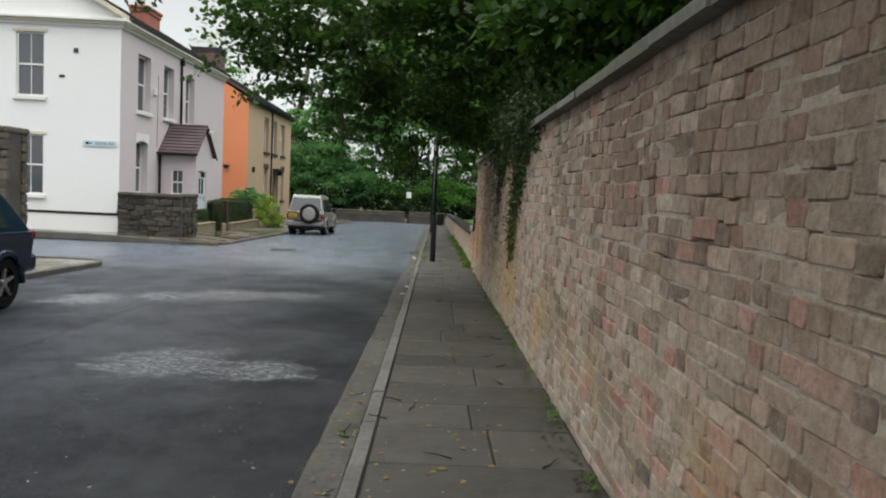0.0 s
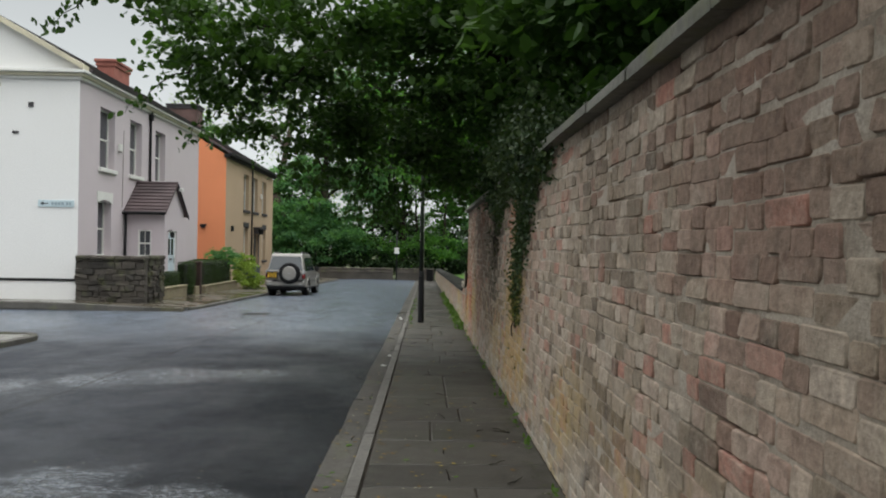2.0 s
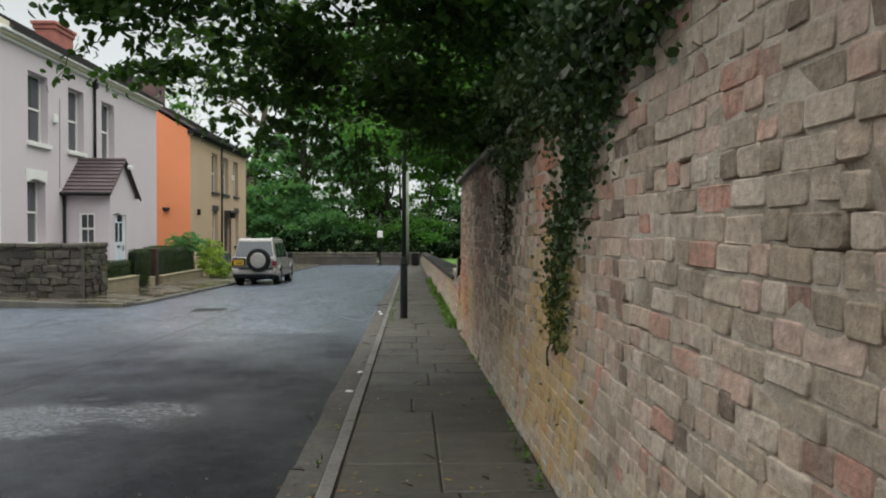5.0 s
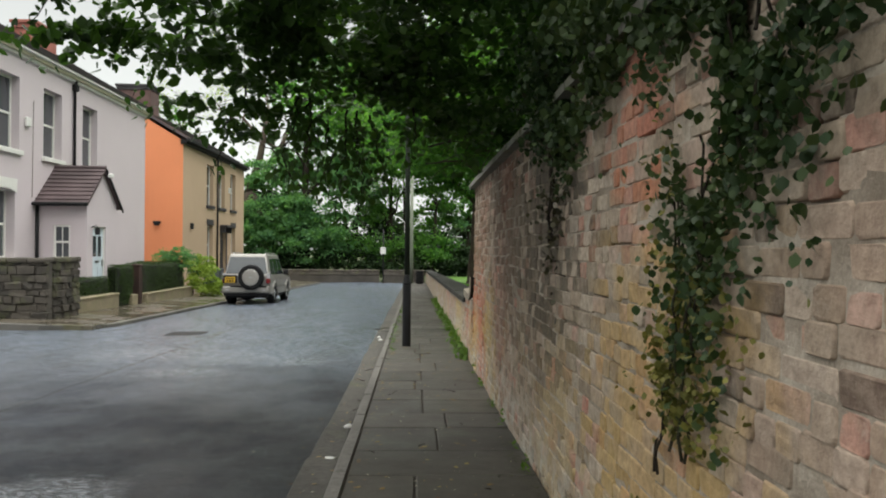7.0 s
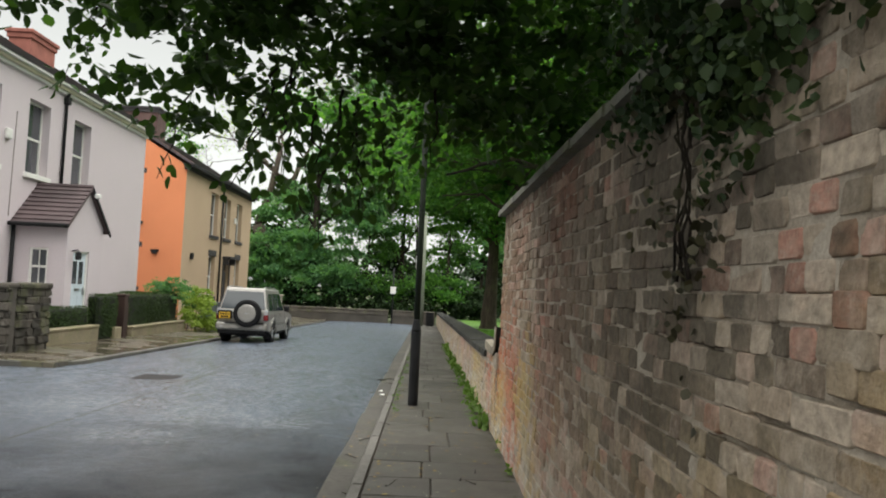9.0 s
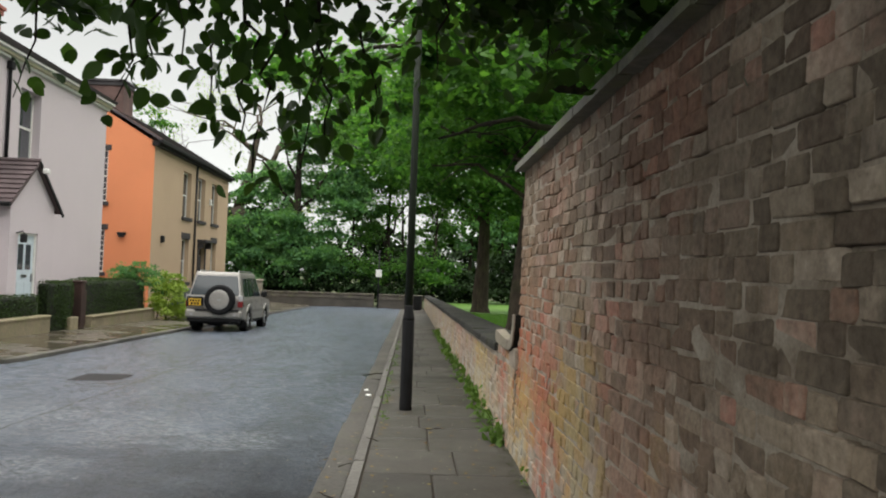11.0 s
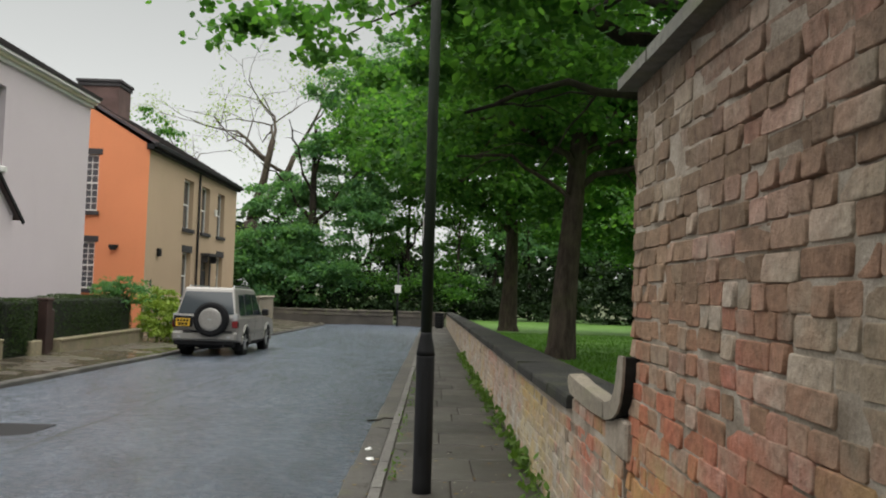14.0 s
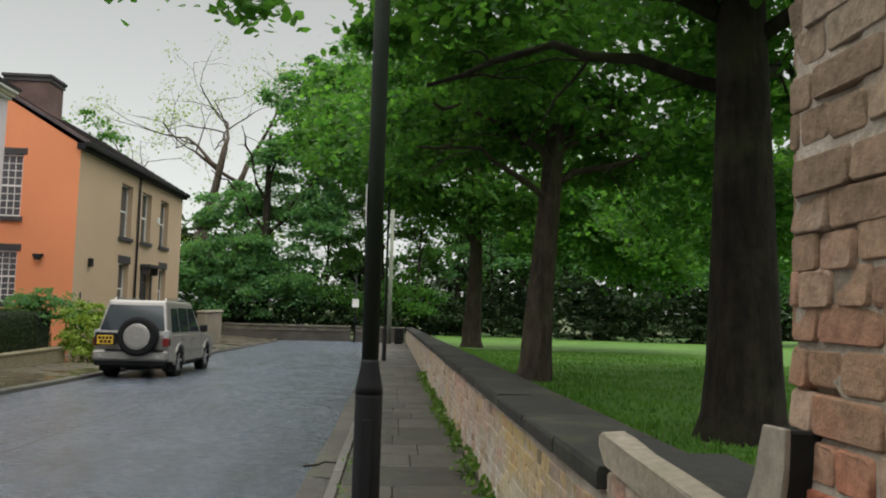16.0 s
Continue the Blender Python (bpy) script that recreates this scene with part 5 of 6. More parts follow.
part("post", boxes((GX - 0.28, GX - 0.06, 32.88, 33.12, -0.75, 0.80), bevel=0.015), M_DARKWOOD, gate)
part("cap", boxes((GX - 0.31, GX - 0.03, 32.85, 33.15, 0.80, 0.88), bevel=0.02), M_DARKWOOD, gate)
part("gate_leaf", boxes((GX - 0.2, GX - 0.14, 33.12, 33.4, -0.35, 0.6), bevel=0.01), M_DARKWOOD, gate)


def hedge(name, label, x0, x1, y0, y1, z0, z1, n, seed, mat, size=0.05, round_top=0.06, group="hedges"):
    """A clipped hedge: a dark twiggy heart and a skin of small leaves."""
    h = thing(name, ((x0 + x1) / 2, (y0 + y1) / 2, z0), label, "hedge", group)
    m = 0.07
    part("heart", boxes((x0 + m, x1 - m, y0 + m, y1 - m, z0, z1 - m), bevel=0.05), M_HEDGEHEART, h)
    r = np.random.default_rng(seed)
    p = r.uniform(-1, 1, (n, 3))
    k = np.argmax(np.abs(p) * np.array([1, 1, 0.9]) + r.uniform(0, 0.35, (n, 3)), axis=1)
    p[np.arange(n), k] = np.sign(p[np.arange(n), k]) * r.uniform(0.9, 1.03, n)
    p /= np.maximum(1, (np.abs(p) ** 7).sum(1) ** (1 / 7) * 0.98)[:, None]
    c = np.array([(x0 + x1) / 2, (y0 + y1) / 2, (z0 + z1) / 2]) + p * np.array([(x1 - x0) / 2, (y1 - y0) / 2, (z1 - z0) / 2])
    wob = np.array([noise.noise(Vector(q) * 1.3) for q in c]) * 0.07
    c[:, 0] += wob
    c[:, 2] += wob * 0.8
    leaf_mesh("leaves", c, size, mat, h, seed=seed, droop=0.2, broad=1.2)
    return h


hedge("hedge", "low clipped dark green hedge behind a buff wall", -9.7, -9.0, 27.6, 31.0, -0.3, 0.58, 16000, 41, M_HEDGE, 0.036)
hedge("hedge", "tall clipped dark green hedge behind a buff wall", -9.75, -8.98, 33.4, 38.4, -0.4, 0.90, 30000, 42, M_HEDGE, 0.036)
hedge("topiary_bush", "rounded clipped dark green bush beside the gate", -9.75, -8.85, 31.15, 32.55, -0.45, 0.88, 12000, 43, M_HEDGE, 0.036, group="")


def shrub(name, label, blobs, per, leaves, spread, size, mat, seed, base):
    s = thing(name, base, label, "shrub")
    for i, b in enumerate(blobs):
        bm = bmesh.new()
        limb(bm, base, b[:3], 0.025, 0.008, 0.05, 4, seed + i)
        part("stem", bm, M_BARK2, s)
    leaf_mesh("leaves", clump_points(blobs, per, leaves, spread, seed), size, mat, s, seed=seed, droop=0.5, broad=1.1)
    return s


shrub("round_bush", "rounded dark green ivy bush behind the hedge", [(-9.3, 37.9, 0.95, 0.75, 0.7, 0.5)], 170, 16, 0.09, 0.08, M_LEAF3, 44, (-9.3, 38.0, -0.6))
shrub("yellow_shrub", "loose yellow-green shrub spilling over the pavement", [(-8.5, 39.3, 0.1, 0.65, 0.8, 0.6), (-8.25, 39.9, -0.25, 0.5, 0.9, 0.4), (-8.8, 40.4, 0.6, 0.5, 0.7, 0.6), (-8.9, 39.3, 0.75, 0.4, 0.5, 0.4)], 120, 18, 0.10, 0.085, M_LIMELEAF, 45, (-8.7, 39.7, -0.65))
shrub("dark_shrub", "upright dark green shrub above the yellow one", [(-9.3, 40.6, 0.6, 0.5, 0.6, 0.9)], 110, 16, 0.1, 0.085, M_LEAF3, 46, (-9.3, 40.6, -0.65))


def wheelie_bin(at):
    b = thing("wheelie_bin", at, "grey-blue plastic wheelie bin by the house", "bin", "wheelie bins")
    x, y, z = at
    bm = bmesh.new()
    extrude_poly(bm, [(x - 0.24, y - 0.25, z + 0.08), (x + 0.24, y - 0.25, z + 0.08), (x + 0.29, y - 0.29, z + 0.98), (x - 0.29, y - 0.29, z + 0.98)], (0, 0.55, 0))
    part("body", bm, M_BIN, b)
    part("lid", boxes((x - 0.31, x + 0.31, y - 0.33, y + 0.32, z + 0.98, z + 1.06), bevel=0.02), M_BIN, b)
    for s in (-0.2, 0.2):
        part("wheel", tube(bmesh.new(), [(x + s - 0.03, y + 0.27, z + 0.1), (x + s + 0.03, y + 0.27, z + 0.1)], [0.1, 0.1], 12), M_TYRE, b)
    return b


wheelie_bin((-8.95, 42.2, ground(42) + 0.1))
wheelie_bin((-8.95, 42.95, ground(43) + 0.1))
pier = thing("gate_pier", (-8.9, 54.6, -0.9), "pale weathered stone gate pier and wall end", "pier")
part("shaft", boxes((-9.1, -8.7, 53.9, 57.4, -1.2, 0.62), bevel=0.04), M_PALESTONE, pier)
part("cap", boxes((-9.16, -8.64, 53.84, 57.46, 0.62, 0.74), bevel=0.04), M_PALESTONE, pier)


# ---- cars ----
def wheel(parent, x, y, z, r, w, side, rim_mat, hub=0.6):
    """A wheel whose outer face looks towards side (+1 or -1 along x)."""
    n = 28
    bm = bmesh.new()
    prof = [(-w / 2, r * hub), (-w / 2, r * 0.9), (-w * 0.4, r * 0.985), (-w * 0.2, r), (w * 0.2, r), (w * 0.4, r * 0.985), (w / 2, r * 0.9), (w / 2, r * hub)]
    rings = [[bm.verts.new((x + px, y + pr * math.cos(2 * math.pi * k / n), z + pr * math.sin(2 * math.pi * k / n))) for k in range(n)] for px, pr in prof]
    for a, b in zip(rings, rings[1:] + rings[:1]):
        for k in range(n):
            bm.faces.new((a[k], a[(k + 1) % n], b[(k + 1) % n], b[k]))
    wh = part("wheel", bm, M_TYRE, parent, smooth=False)
    bm = bmesh.new()
    tube(bm, [(x + side * w * 0.18, y, z), (x + side * w * 0.30, y, z)], [r * hub, r * hub], n)
    tube(bm, [(x + side * w * 0.30, y, z), (x + side * w * 0.46, y, z)], [r * 0.2, r * 0.14], 16)
    for k in range(5):
        a = 2 * math.pi * k / 5 + 0.3
        p0 = Vector((x + side * w * 0.36, y + r * 0.12 * math.cos(a), z + r * 0.12 * math.sin(a)))
        p1 = Vector((x + side * w * 0.40, y + r * hub * math.cos(a), z + r * hub * math.sin(a)))
        tube(bm, [p0, p1], [r * 0.09, r * 0.075], 6)
    part("rim", bm, rim_mat, wh)
    part("hub_shadow", tube(bmesh.new(), [(x + side * w * 0.302, y, z), (x + side * w * 0.312, y, z)], [r * hub * 0.95] * 2, n), M_TYRE, wh)
    return wh


def flare(parent, x, y, z, r, side, mat, w=0.06):
    bm = bmesh.new()
    pts = [(x, y + r * math.cos(a), z + r * math.sin(a)) for a in np.linspace(-0.1, math.pi + 0.1, 14)]
    tube(bm, pts, [w] * 14, 8)
    return part("wheel_arch", bm, mat, parent, smooth=True)


def car(name, label, low_profile, arches, arch_r, arch_z, half, green, paint, trim, sides, rear_pane, wheel_r, bumper_z):
    """A car with its rear at y = 0 and its front towards +y; z = 0 is the road. green: (rear low, front low, rear high, front high, z low, z high, half low, half high)."""
    c = thing(name, (0, 0, 0), label, "car")
    yr, yf = arches
    pts = list(low_profile[0])
    for yc in (yf, yr):
        pts += [(yc + arch_r * math.cos(a), arch_z + arch_r * math.sin(a)) for a in np.linspace(0, math.pi, 12)]
        if yc == yf:
            pts += list(low_profile[1])
    bm = bmesh.new()
    extrude_poly(bm, [(-half, y, z) for y, z in pts], (2 * half, 0, 0))
    edges = [e for e in bm.edges if abs(abs(e.verts[0].co.x) - half) < 1e-4 and abs(e.verts[0].co.x - e.verts[1].co.x) < 1e-4]
    bmesh.ops.bevel(bm, geom=edges, offset=0.035, segments=2, affect="EDGES", profile=0.6)
    body = part("body", bm, paint, c)
    a0, a1, b0, b1, z0, z1, h0, h1 = green
    bm = bmesh.new()
    lo = [bm.verts.new(p) for p in ((-h0, a0, z0), (h0, a0, z0), (h0, a1, z0), (-h0, a1, z0))]
    hi = [bm.verts.new(p) for p in ((-h1, b0, z1), (h1, b0, z1), (h1, b1, z1), (-h1, b1, z1))]
    bm.faces.new(lo[::-1])
    bm.faces.new(hi)
    for k in range(4):
        bm.faces.new((lo[k], lo[(k + 1) % 4], hi[(k + 1) % 4], hi[k]))
    bmesh.ops.bevel(bm, geom=[e for e in bm.edges if e.verts[0].co.z + e.verts[1].co.z > 2 * z0 + 0.1], offset=0.07, segments=3, affect="EDGES", profile=0.6)
    part("roof", bm, paint, c)
    hw = lambda z: h0 + (h1 - h0) * (z - z0) / (z1 - z0)
    ry = lambda z: a0 + (b0 - a0) * (z - z0) / (z1 - z0)
    fy = lambda z: a1 + (b1 - a1) * (z - z0) / (z1 - z0)
    for s in (-1, 1):
        for quad in sides:
            bm = bmesh.new()
            extrude_poly(bm, [(s * (hw(z) + 0.004), y, z) for y, z in quad], (s * 0.006, 0, 0))
            part("side_window", bm, M_CARGLASS, c)
        for yc in arches:
            wheel(c, s * (half - 0.115), yc, wheel_r, wheel_r, 0.24, s, M_RIM)
            flare(c, s * (half - 0.005), yc, arch_z, arch_r + 0.01, s, trim, 0.05)
    z2, z3, w2, w3 = rear_pane
    bm = bmesh.new()
    extrude_poly(bm, [(-w2, ry(z2) - 0.004, z2), (w2, ry(z2) - 0.004, z2), (w3, ry(z3) - 0.004, z3), (-w3, ry(z3) - 0.004, z3)], (0, -0.008, 0))
    part("rear_window", bm, M_CARGLASS, c)
    bm = bmesh.new()
    extrude_poly(bm, [(-h0 + 0.12, fy(z0 + 0.06) + 0.004, z0 + 0.06), (h0 - 0.12, fy(z0 + 0.06) + 0.004, z0 + 0.06), (h1 - 0.08, fy(z1 - 0.1) + 0.004, z1 - 0.1), (-h1 + 0.08, fy(z1 - 0.1) + 0.004, z1 - 0.1)], (0, 0.008, 0))
    part("windscreen", bm, M_CARGLASS, c)
    part("bumper", boxes((-half + 0.01, half - 0.01, 0.02, 0.3, bumper_z, bumper_z + 0.24), bevel=0.05), trim, c)
    part("underside", boxes((-half + 0.12, half - 0.12, 0.25, low_profile[0][2][0] - 0.2, 0.28, 0.5)), M_TYRE, c)
    for s in (-1, 1):
        m = part("wing_mirror", boxes((s * (h0 + 0.02), s * (h0 + 0.22), a1 - 0.42, a1 - 0.32, z0 + 0.05, z0 + 0.24), bevel=0.03), M_BLACK, c)
    return c


silver = car("car", "silver four-wheel-drive car with rear spare wheel, parked", ([(0.22, 0.46), (0.16, 1.06), (3.5, 1.06), (4.45, 0.98), (4.62, 0.85), (4.66, 0.52), (4.3, 0.40)], [(3.3, 0.38), (1.6, 0.38)]),
             (1.1, 3.78), 0.43, 0.40, 0.845, (0.16, 3.42, 0.42, 2.6, 1.05, 1.86, 0.80, 0.66), M_SILVER, M_SILVERDARK,
             [[(0.55, 1.12), (1.18, 1.12), (1.18, 1.68), (0.66, 1.68)], [(1.26, 1.12), (2.06, 1.12), (2.04, 1.70), (1.26, 1.70)], [(2.14, 1.12), (3.08, 1.12), (2.62, 1.70), (2.12, 1.70)]],
             (1.15, 1.74, 0.73, 0.61), 0.385, 0.46)
# rear details
part("spare_tyre", tube(bmesh.new(), [(0.20, -0.14, 1.02), (0.20, -0.10, 1.02), (0.20, 0.06, 1.02), (0.20, 0.10, 1.02)], [0.39, 0.445, 0.445, 0.40], 32), M_TYRE, silver, "black spare wheel on the tailgate")
part("spare_cover", tube(bmesh.new(), [(0.20, -0.165, 1.02), (0.20, -0.155, 1.02), (0.20, -0.135, 1.02)], [0.22, 0.28, 0.30], 32), M_SILVER, silver, "silver spare wheel cover")
part("cover_badge", boxes((0.15, 0.25, -0.172, -0.164, 1.0, 1.04), bevel=0.002), M_STEEL, silver)
part("plate_surround", boxes((-0.80, -0.33, 0.07, 0.16, 0.82, 1.10), bevel=0.015), M_BLACK, silver)
pl = part("number_plate", boxes((-0.74, -0.38, 0.055, 0.069, 0.83, 1.03), bevel=0.003), M_PLATE, silver, "yellow rear number plate")
for k in range(4):
    part("letter_bar", boxes((-0.71 + 0.08 * k, -0.65 + 0.08 * k, 0.051, 0.054, 0.945, 1.005)), M_TYRE, pl)
for k in range(3):
    part("letter_bar", boxes((-0.68 + 0.09 * k, -0.61 + 0.09 * k, 0.051, 0.054, 0.855, 0.92)), M_TYRE, pl)
for s in (-1, 1):
    t = part("tail_light", boxes((s * 0.70, s * 0.845, 0.115, 0.3, 0.80, 0.98), bevel=0.012), M_REDLAMP, silver, "red tail light")
    part("clear_lamp", boxes((s * 0.71, s * 0.84, 0.12, 0.3, 0.985, 1.16), bevel=0.012), M_CLEARLAMP, t)
    part("mud_flap", boxes((s * 0.62, s * 0.83, 0.55, 0.58, 0.2, 0.5)), M_TYRE, silver)
    part("roof_rail", tube(bmesh.new(), [(s * 0.58, 0.6, 1.84), (s * 0.58, 0.65, 1.90), (s * 0.58, 2.3, 1.90), (s * 0.58, 2.38, 1.84)], [0.018] * 4, 6), M_STEEL, silver)
    part("side_step", boxes((s * 0.76, s * 0.90, 1.62, 3.26, 0.36, 0.41), bevel=0.012), M_TYRE, silver)
    for yh in (1.34, 2.22):
        part("door_handle", boxes((s * 0.842, s * 0.868, yh, yh + 0.2, 0.93, 0.97), bevel=0.008), M_SILVERDARK, silver)
    for yh in (1.22, 2.10, 3.12):
        part("door_gap", boxes((s * 0.8445, s * 0.8475, yh - 0.004, yh + 0.004, 0.48, 1.05)), M_TYRE, silver)
    part("side_rubbing_strip", boxes((s * 0.845, s * 0.86, 1.55, 3.3, 0.62, 0.72), bevel=0.006), M_SILVERDARK, silver)
    part("fog_lamp", boxes((s * 0.60, s * 0.68, 0.012, 0.03, 0.54, 0.59), bevel=0.004), M_CLEARLAMP, silver)
part("bumper_step", boxes((-0.55, 0.75, -0.005, 0.2, 0.69, 0.715), bevel=0.01), M_TYRE, silver)
part("valance", boxes((-0.78, 0.78, 0.06, 0.3, 0.34, 0.475), bevel=0.02), M_TYRE, silver, "black lower valance")
part("exhaust", tube(bmesh.new(), [(0.5, 0.1, 0.36), (0.5, 0.6, 0.38)], [0.035] * 2, 10), M_STEEL, silver)
part("spare_undertray", boxes((-0.2, 0.2, 0.3, 0.9, 0.24, 0.46), bevel=0.03), M_TYRE, silver)
silver.matrix_basis = pose(-5.90, 35.08, ground(37) - 0.065, -math.degrees(math.atan(0.0185)), 0, 0)

blue = car("car", "dark blue hatchback parked at the opposite kerb", ([(0.2, 0.5), (0.1, 0.95), (3.0, 0.95), (3.85, 0.85), (4.05, 0.7), (4.08, 0.4), (3.75, 0.32)], [(2.75, 0.28), (1.2, 0.28)]),
           (0.80, 3.3), 0.36, 0.33, 0.86, (0.1, 3.1, 0.5, 2.0, 0.94, 1.48, 0.82, 0.62), M_NAVY, M_NAVY,
           [[(0.62, 1.0), (1.4, 1.0), (1.4, 1.38), (0.8, 1.38)], [(1.48, 1.0), (2.65, 1.0), (2.15, 1.38), (1.48, 1.38)]],
           (1.02, 1.36, 0.64, 0.54), 0.325, 0.42)
for s in (-1, 1):
    part("tail_light", boxes((s * 0.70, s * 0.862, 0.085, 0.22, 0.84, 0.96), bevel=0.02), M_REDLAMP, blue, "red tail light")
blue.matrix_basis = pose(-6.12, 10.32, ground(8) - 0.05, 0.9, 0, 180)

# ---- wall at the opposite corner ----
rubble_wall("corner_wall", "tall soot-dark stone wall at the opposite corner", [(-14.0, -8.6, 15.6, 16.2, "y-"), (-9.0, -8.6, 16.2, 16.4, "x+")], 2.55, M_BACKSTONE, 0.2, 0.5, 9)

# ---- street furniture ----
def lamp_post(at, label, h=6.4, k=1.0):
    x, y, z = at
    p = thing("street_lamp", at, label, "street lamp", "street lamps")
    bm = tube(bmesh.new(), [(x, y, z - 0.1), (x, y, z + 0.06), (x, y, z + 1.06), (x, y, z + 1.08)], [0.078 * k, 0.075 * k, 0.073 * k, 0.073 * k], 20)
    part("base", bm, M_BLACK, p, smooth=True)
    bm = tube(bmesh.new(), [(x, y, z + 1.08), (x, y, z + 1.12), (x, y, z + 1.24), (x, y, z + 1.26)], [0.076 * k, 0.07 * k, 0.047 * k, 0.047 * k], 20)
    part("neck", bm, M_BLACK, p, "tapered black collar", True)
    bm = tube(bmesh.new(), [(x, y, z + 1.26), (x, y, z + 2.9), (x, y, z + h)], [0.046 * k, 0.044 * k, 0.038 * k], 18)
    part("shaft", bm, M_POSTGREEN, p, "dark green-black shaft", True)
    bm = boxes((x - 0.03, x + 0.025, y - 0.078 * k, y - 0.074 * k, z + 0.3, z + 0.95), bevel=0.003)
    part("access_door", bm, M_BLACK, p)
    return p


main_post = lamp_post((-0.02, 21.15, ground(21.15)), "black steel lamp post with stout base on the footway")
part("number_strip", boxes((-0.072, -0.066, 21.12, 21.16, 1.73, 1.93)), M_TRIM, main_post, "small white number strip")
lamp_post((-0.2, 44.6, ground(44.6)), "black steel lamp post farther along the footway", 6.0)
pole = thing("telegraph_pole", (-0.15, 63.5, ground(63.5)), "pale grey-green timber pole at the footway end", "pole")
part("shaft", tube(bmesh.new(), [(-0.15, 63.5, ground(63.5) - 0.1), (-0.15, 63.5, 7.0)], [0.13, 0.1], 12), M_POLE, pole, smooth=True)
sign = thing("road_sign", (-2.25, 64.6, ground(64.6)), "small white sign on a slim dark post", "sign")
part("post", tube(bmesh.new(), [(-2.25, 64.6, ground(64.6) - 0.1), (-2.25, 64.6, 2.9)], [0.05, 0.05], 10), M_BLACK, sign, smooth=True)
part("board", boxes((-2.45, -2.05, 64.5, 64.53, 1.05, 1.55), bevel=0.01), M_TRIM, sign, "white sign board")
bin2 = thing("litter_bin", (0.4, 63.0, ground(63)), "black slatted litter bin against the wall", "bin")
for k in range(5):
    z = ground(63) + 0.12 + 0.18 * k
    part("slat", boxes((0.15, 0.72, 62.75, 63.25, z, z + 0.11), bevel=0.01), M_BLACK, bin2)
part("liner", boxes((0.2, 0.67, 62.8, 63.2, ground(63), ground(63) + 0.95)), M_TYRE, bin2)

# end wall across the street
rubble_wall("end_wall", "long low sooty stone wall across the street end", [(-24.0, -2.6, 66.5, 66.9, "y-"), (-2.4, 0.85, 66.4, 66.9, "y-")], -0.16, M_BACKSTONE, 0.24, 0.75, 12)
strip("verge_far", [-24, -16, -9.2], [57.5, 60, 63, 66.5], lambda x, y: ground(y) + 0.05, M_VERGE, 0.3, label="mossy grass verge beyond the houses", category="verge")

# ---- trees ----
lime = tree("tree", (3.4, 13.5, 0.2), 10.5, 0.36, [(0.30, (-1.2, 14.6, 3.9), 0.10), (0.34, (-2.6, 13.0, 4.6), 0.10), (0.36, (0.6, 15.4, 4.0), 0.09), (0.42, (2.2, 9.5, 5.0), 0.10), (0.5, (-2.2, 11.0, 6.2), 0.09)],
            [([(-0.4, 14.8, 3.5, 1.5, 1.0, 0.9), (0.7, 15.1, 3.25, 1.2, 1.0, 0.9), (-0.7, 15.5, 3.4, 1.2, 0.8, 0.65), (0.2, 15.7, 3.15, 1.1, 0.8, 0.75), (1.0, 13.0, 4.3, 2.0, 2.2, 1.5), (2.6, 11.5, 3.5, 1.2, 4.0, 1.2), (2.8, 16.6, 4.4, 1.8, 2.0, 1.5), (1.7, 18.4, 5.2, 1.3, 1.6, 0.7)], 32, 17, 0.19, 0.092),
             ([(-2.0, 14.6, 3.75, 1.4, 1.4, 0.75), (-1.3, 14.2, 3.3, 0.9, 0.8, 0.5), (-1.65, 15.2, 2.8, 0.75, 0.7, 0.42), (-1.6, 15.6, 3.5, 1.2, 0.9, 0.6), (-3.0, 12.9, 4.2, 1.2, 1.2, 0.75), (-1.2, 12.6, 4.6, 2.0, 1.8, 1.1), (-3.7, 11.4, 5.0, 1.3, 1.4, 0.75), (-2.6, 14.0, 4.7, 1.7, 1.3, 0.7)], 21, 17, 0.15, 0.115),
             # last two blobs: unseen canopy added overhead to shade the start of the walk
             ([(2.2, 9.8, 4.4, 1.9, 2.8, 1.7), (3.2, 5.5, 5.2, 2.0, 3.6, 2.4), (3.8, 14.5, 6.6, 3.5, 5.0, 2.0), (3.4, 1.0, 5.4, 2.0, 3.0, 2.4), (-1.5, 1.5, 6.6, 3.0, 4.0, 0.8), (1.5, 3.5, 5.6, 2.0, 3.5, 0.9)], 14, 18, 0.3, 0.15)],
            "lime tree with low dark hanging boughs", M_BARK2, M_LEAF, seed=11, broad=1.15)
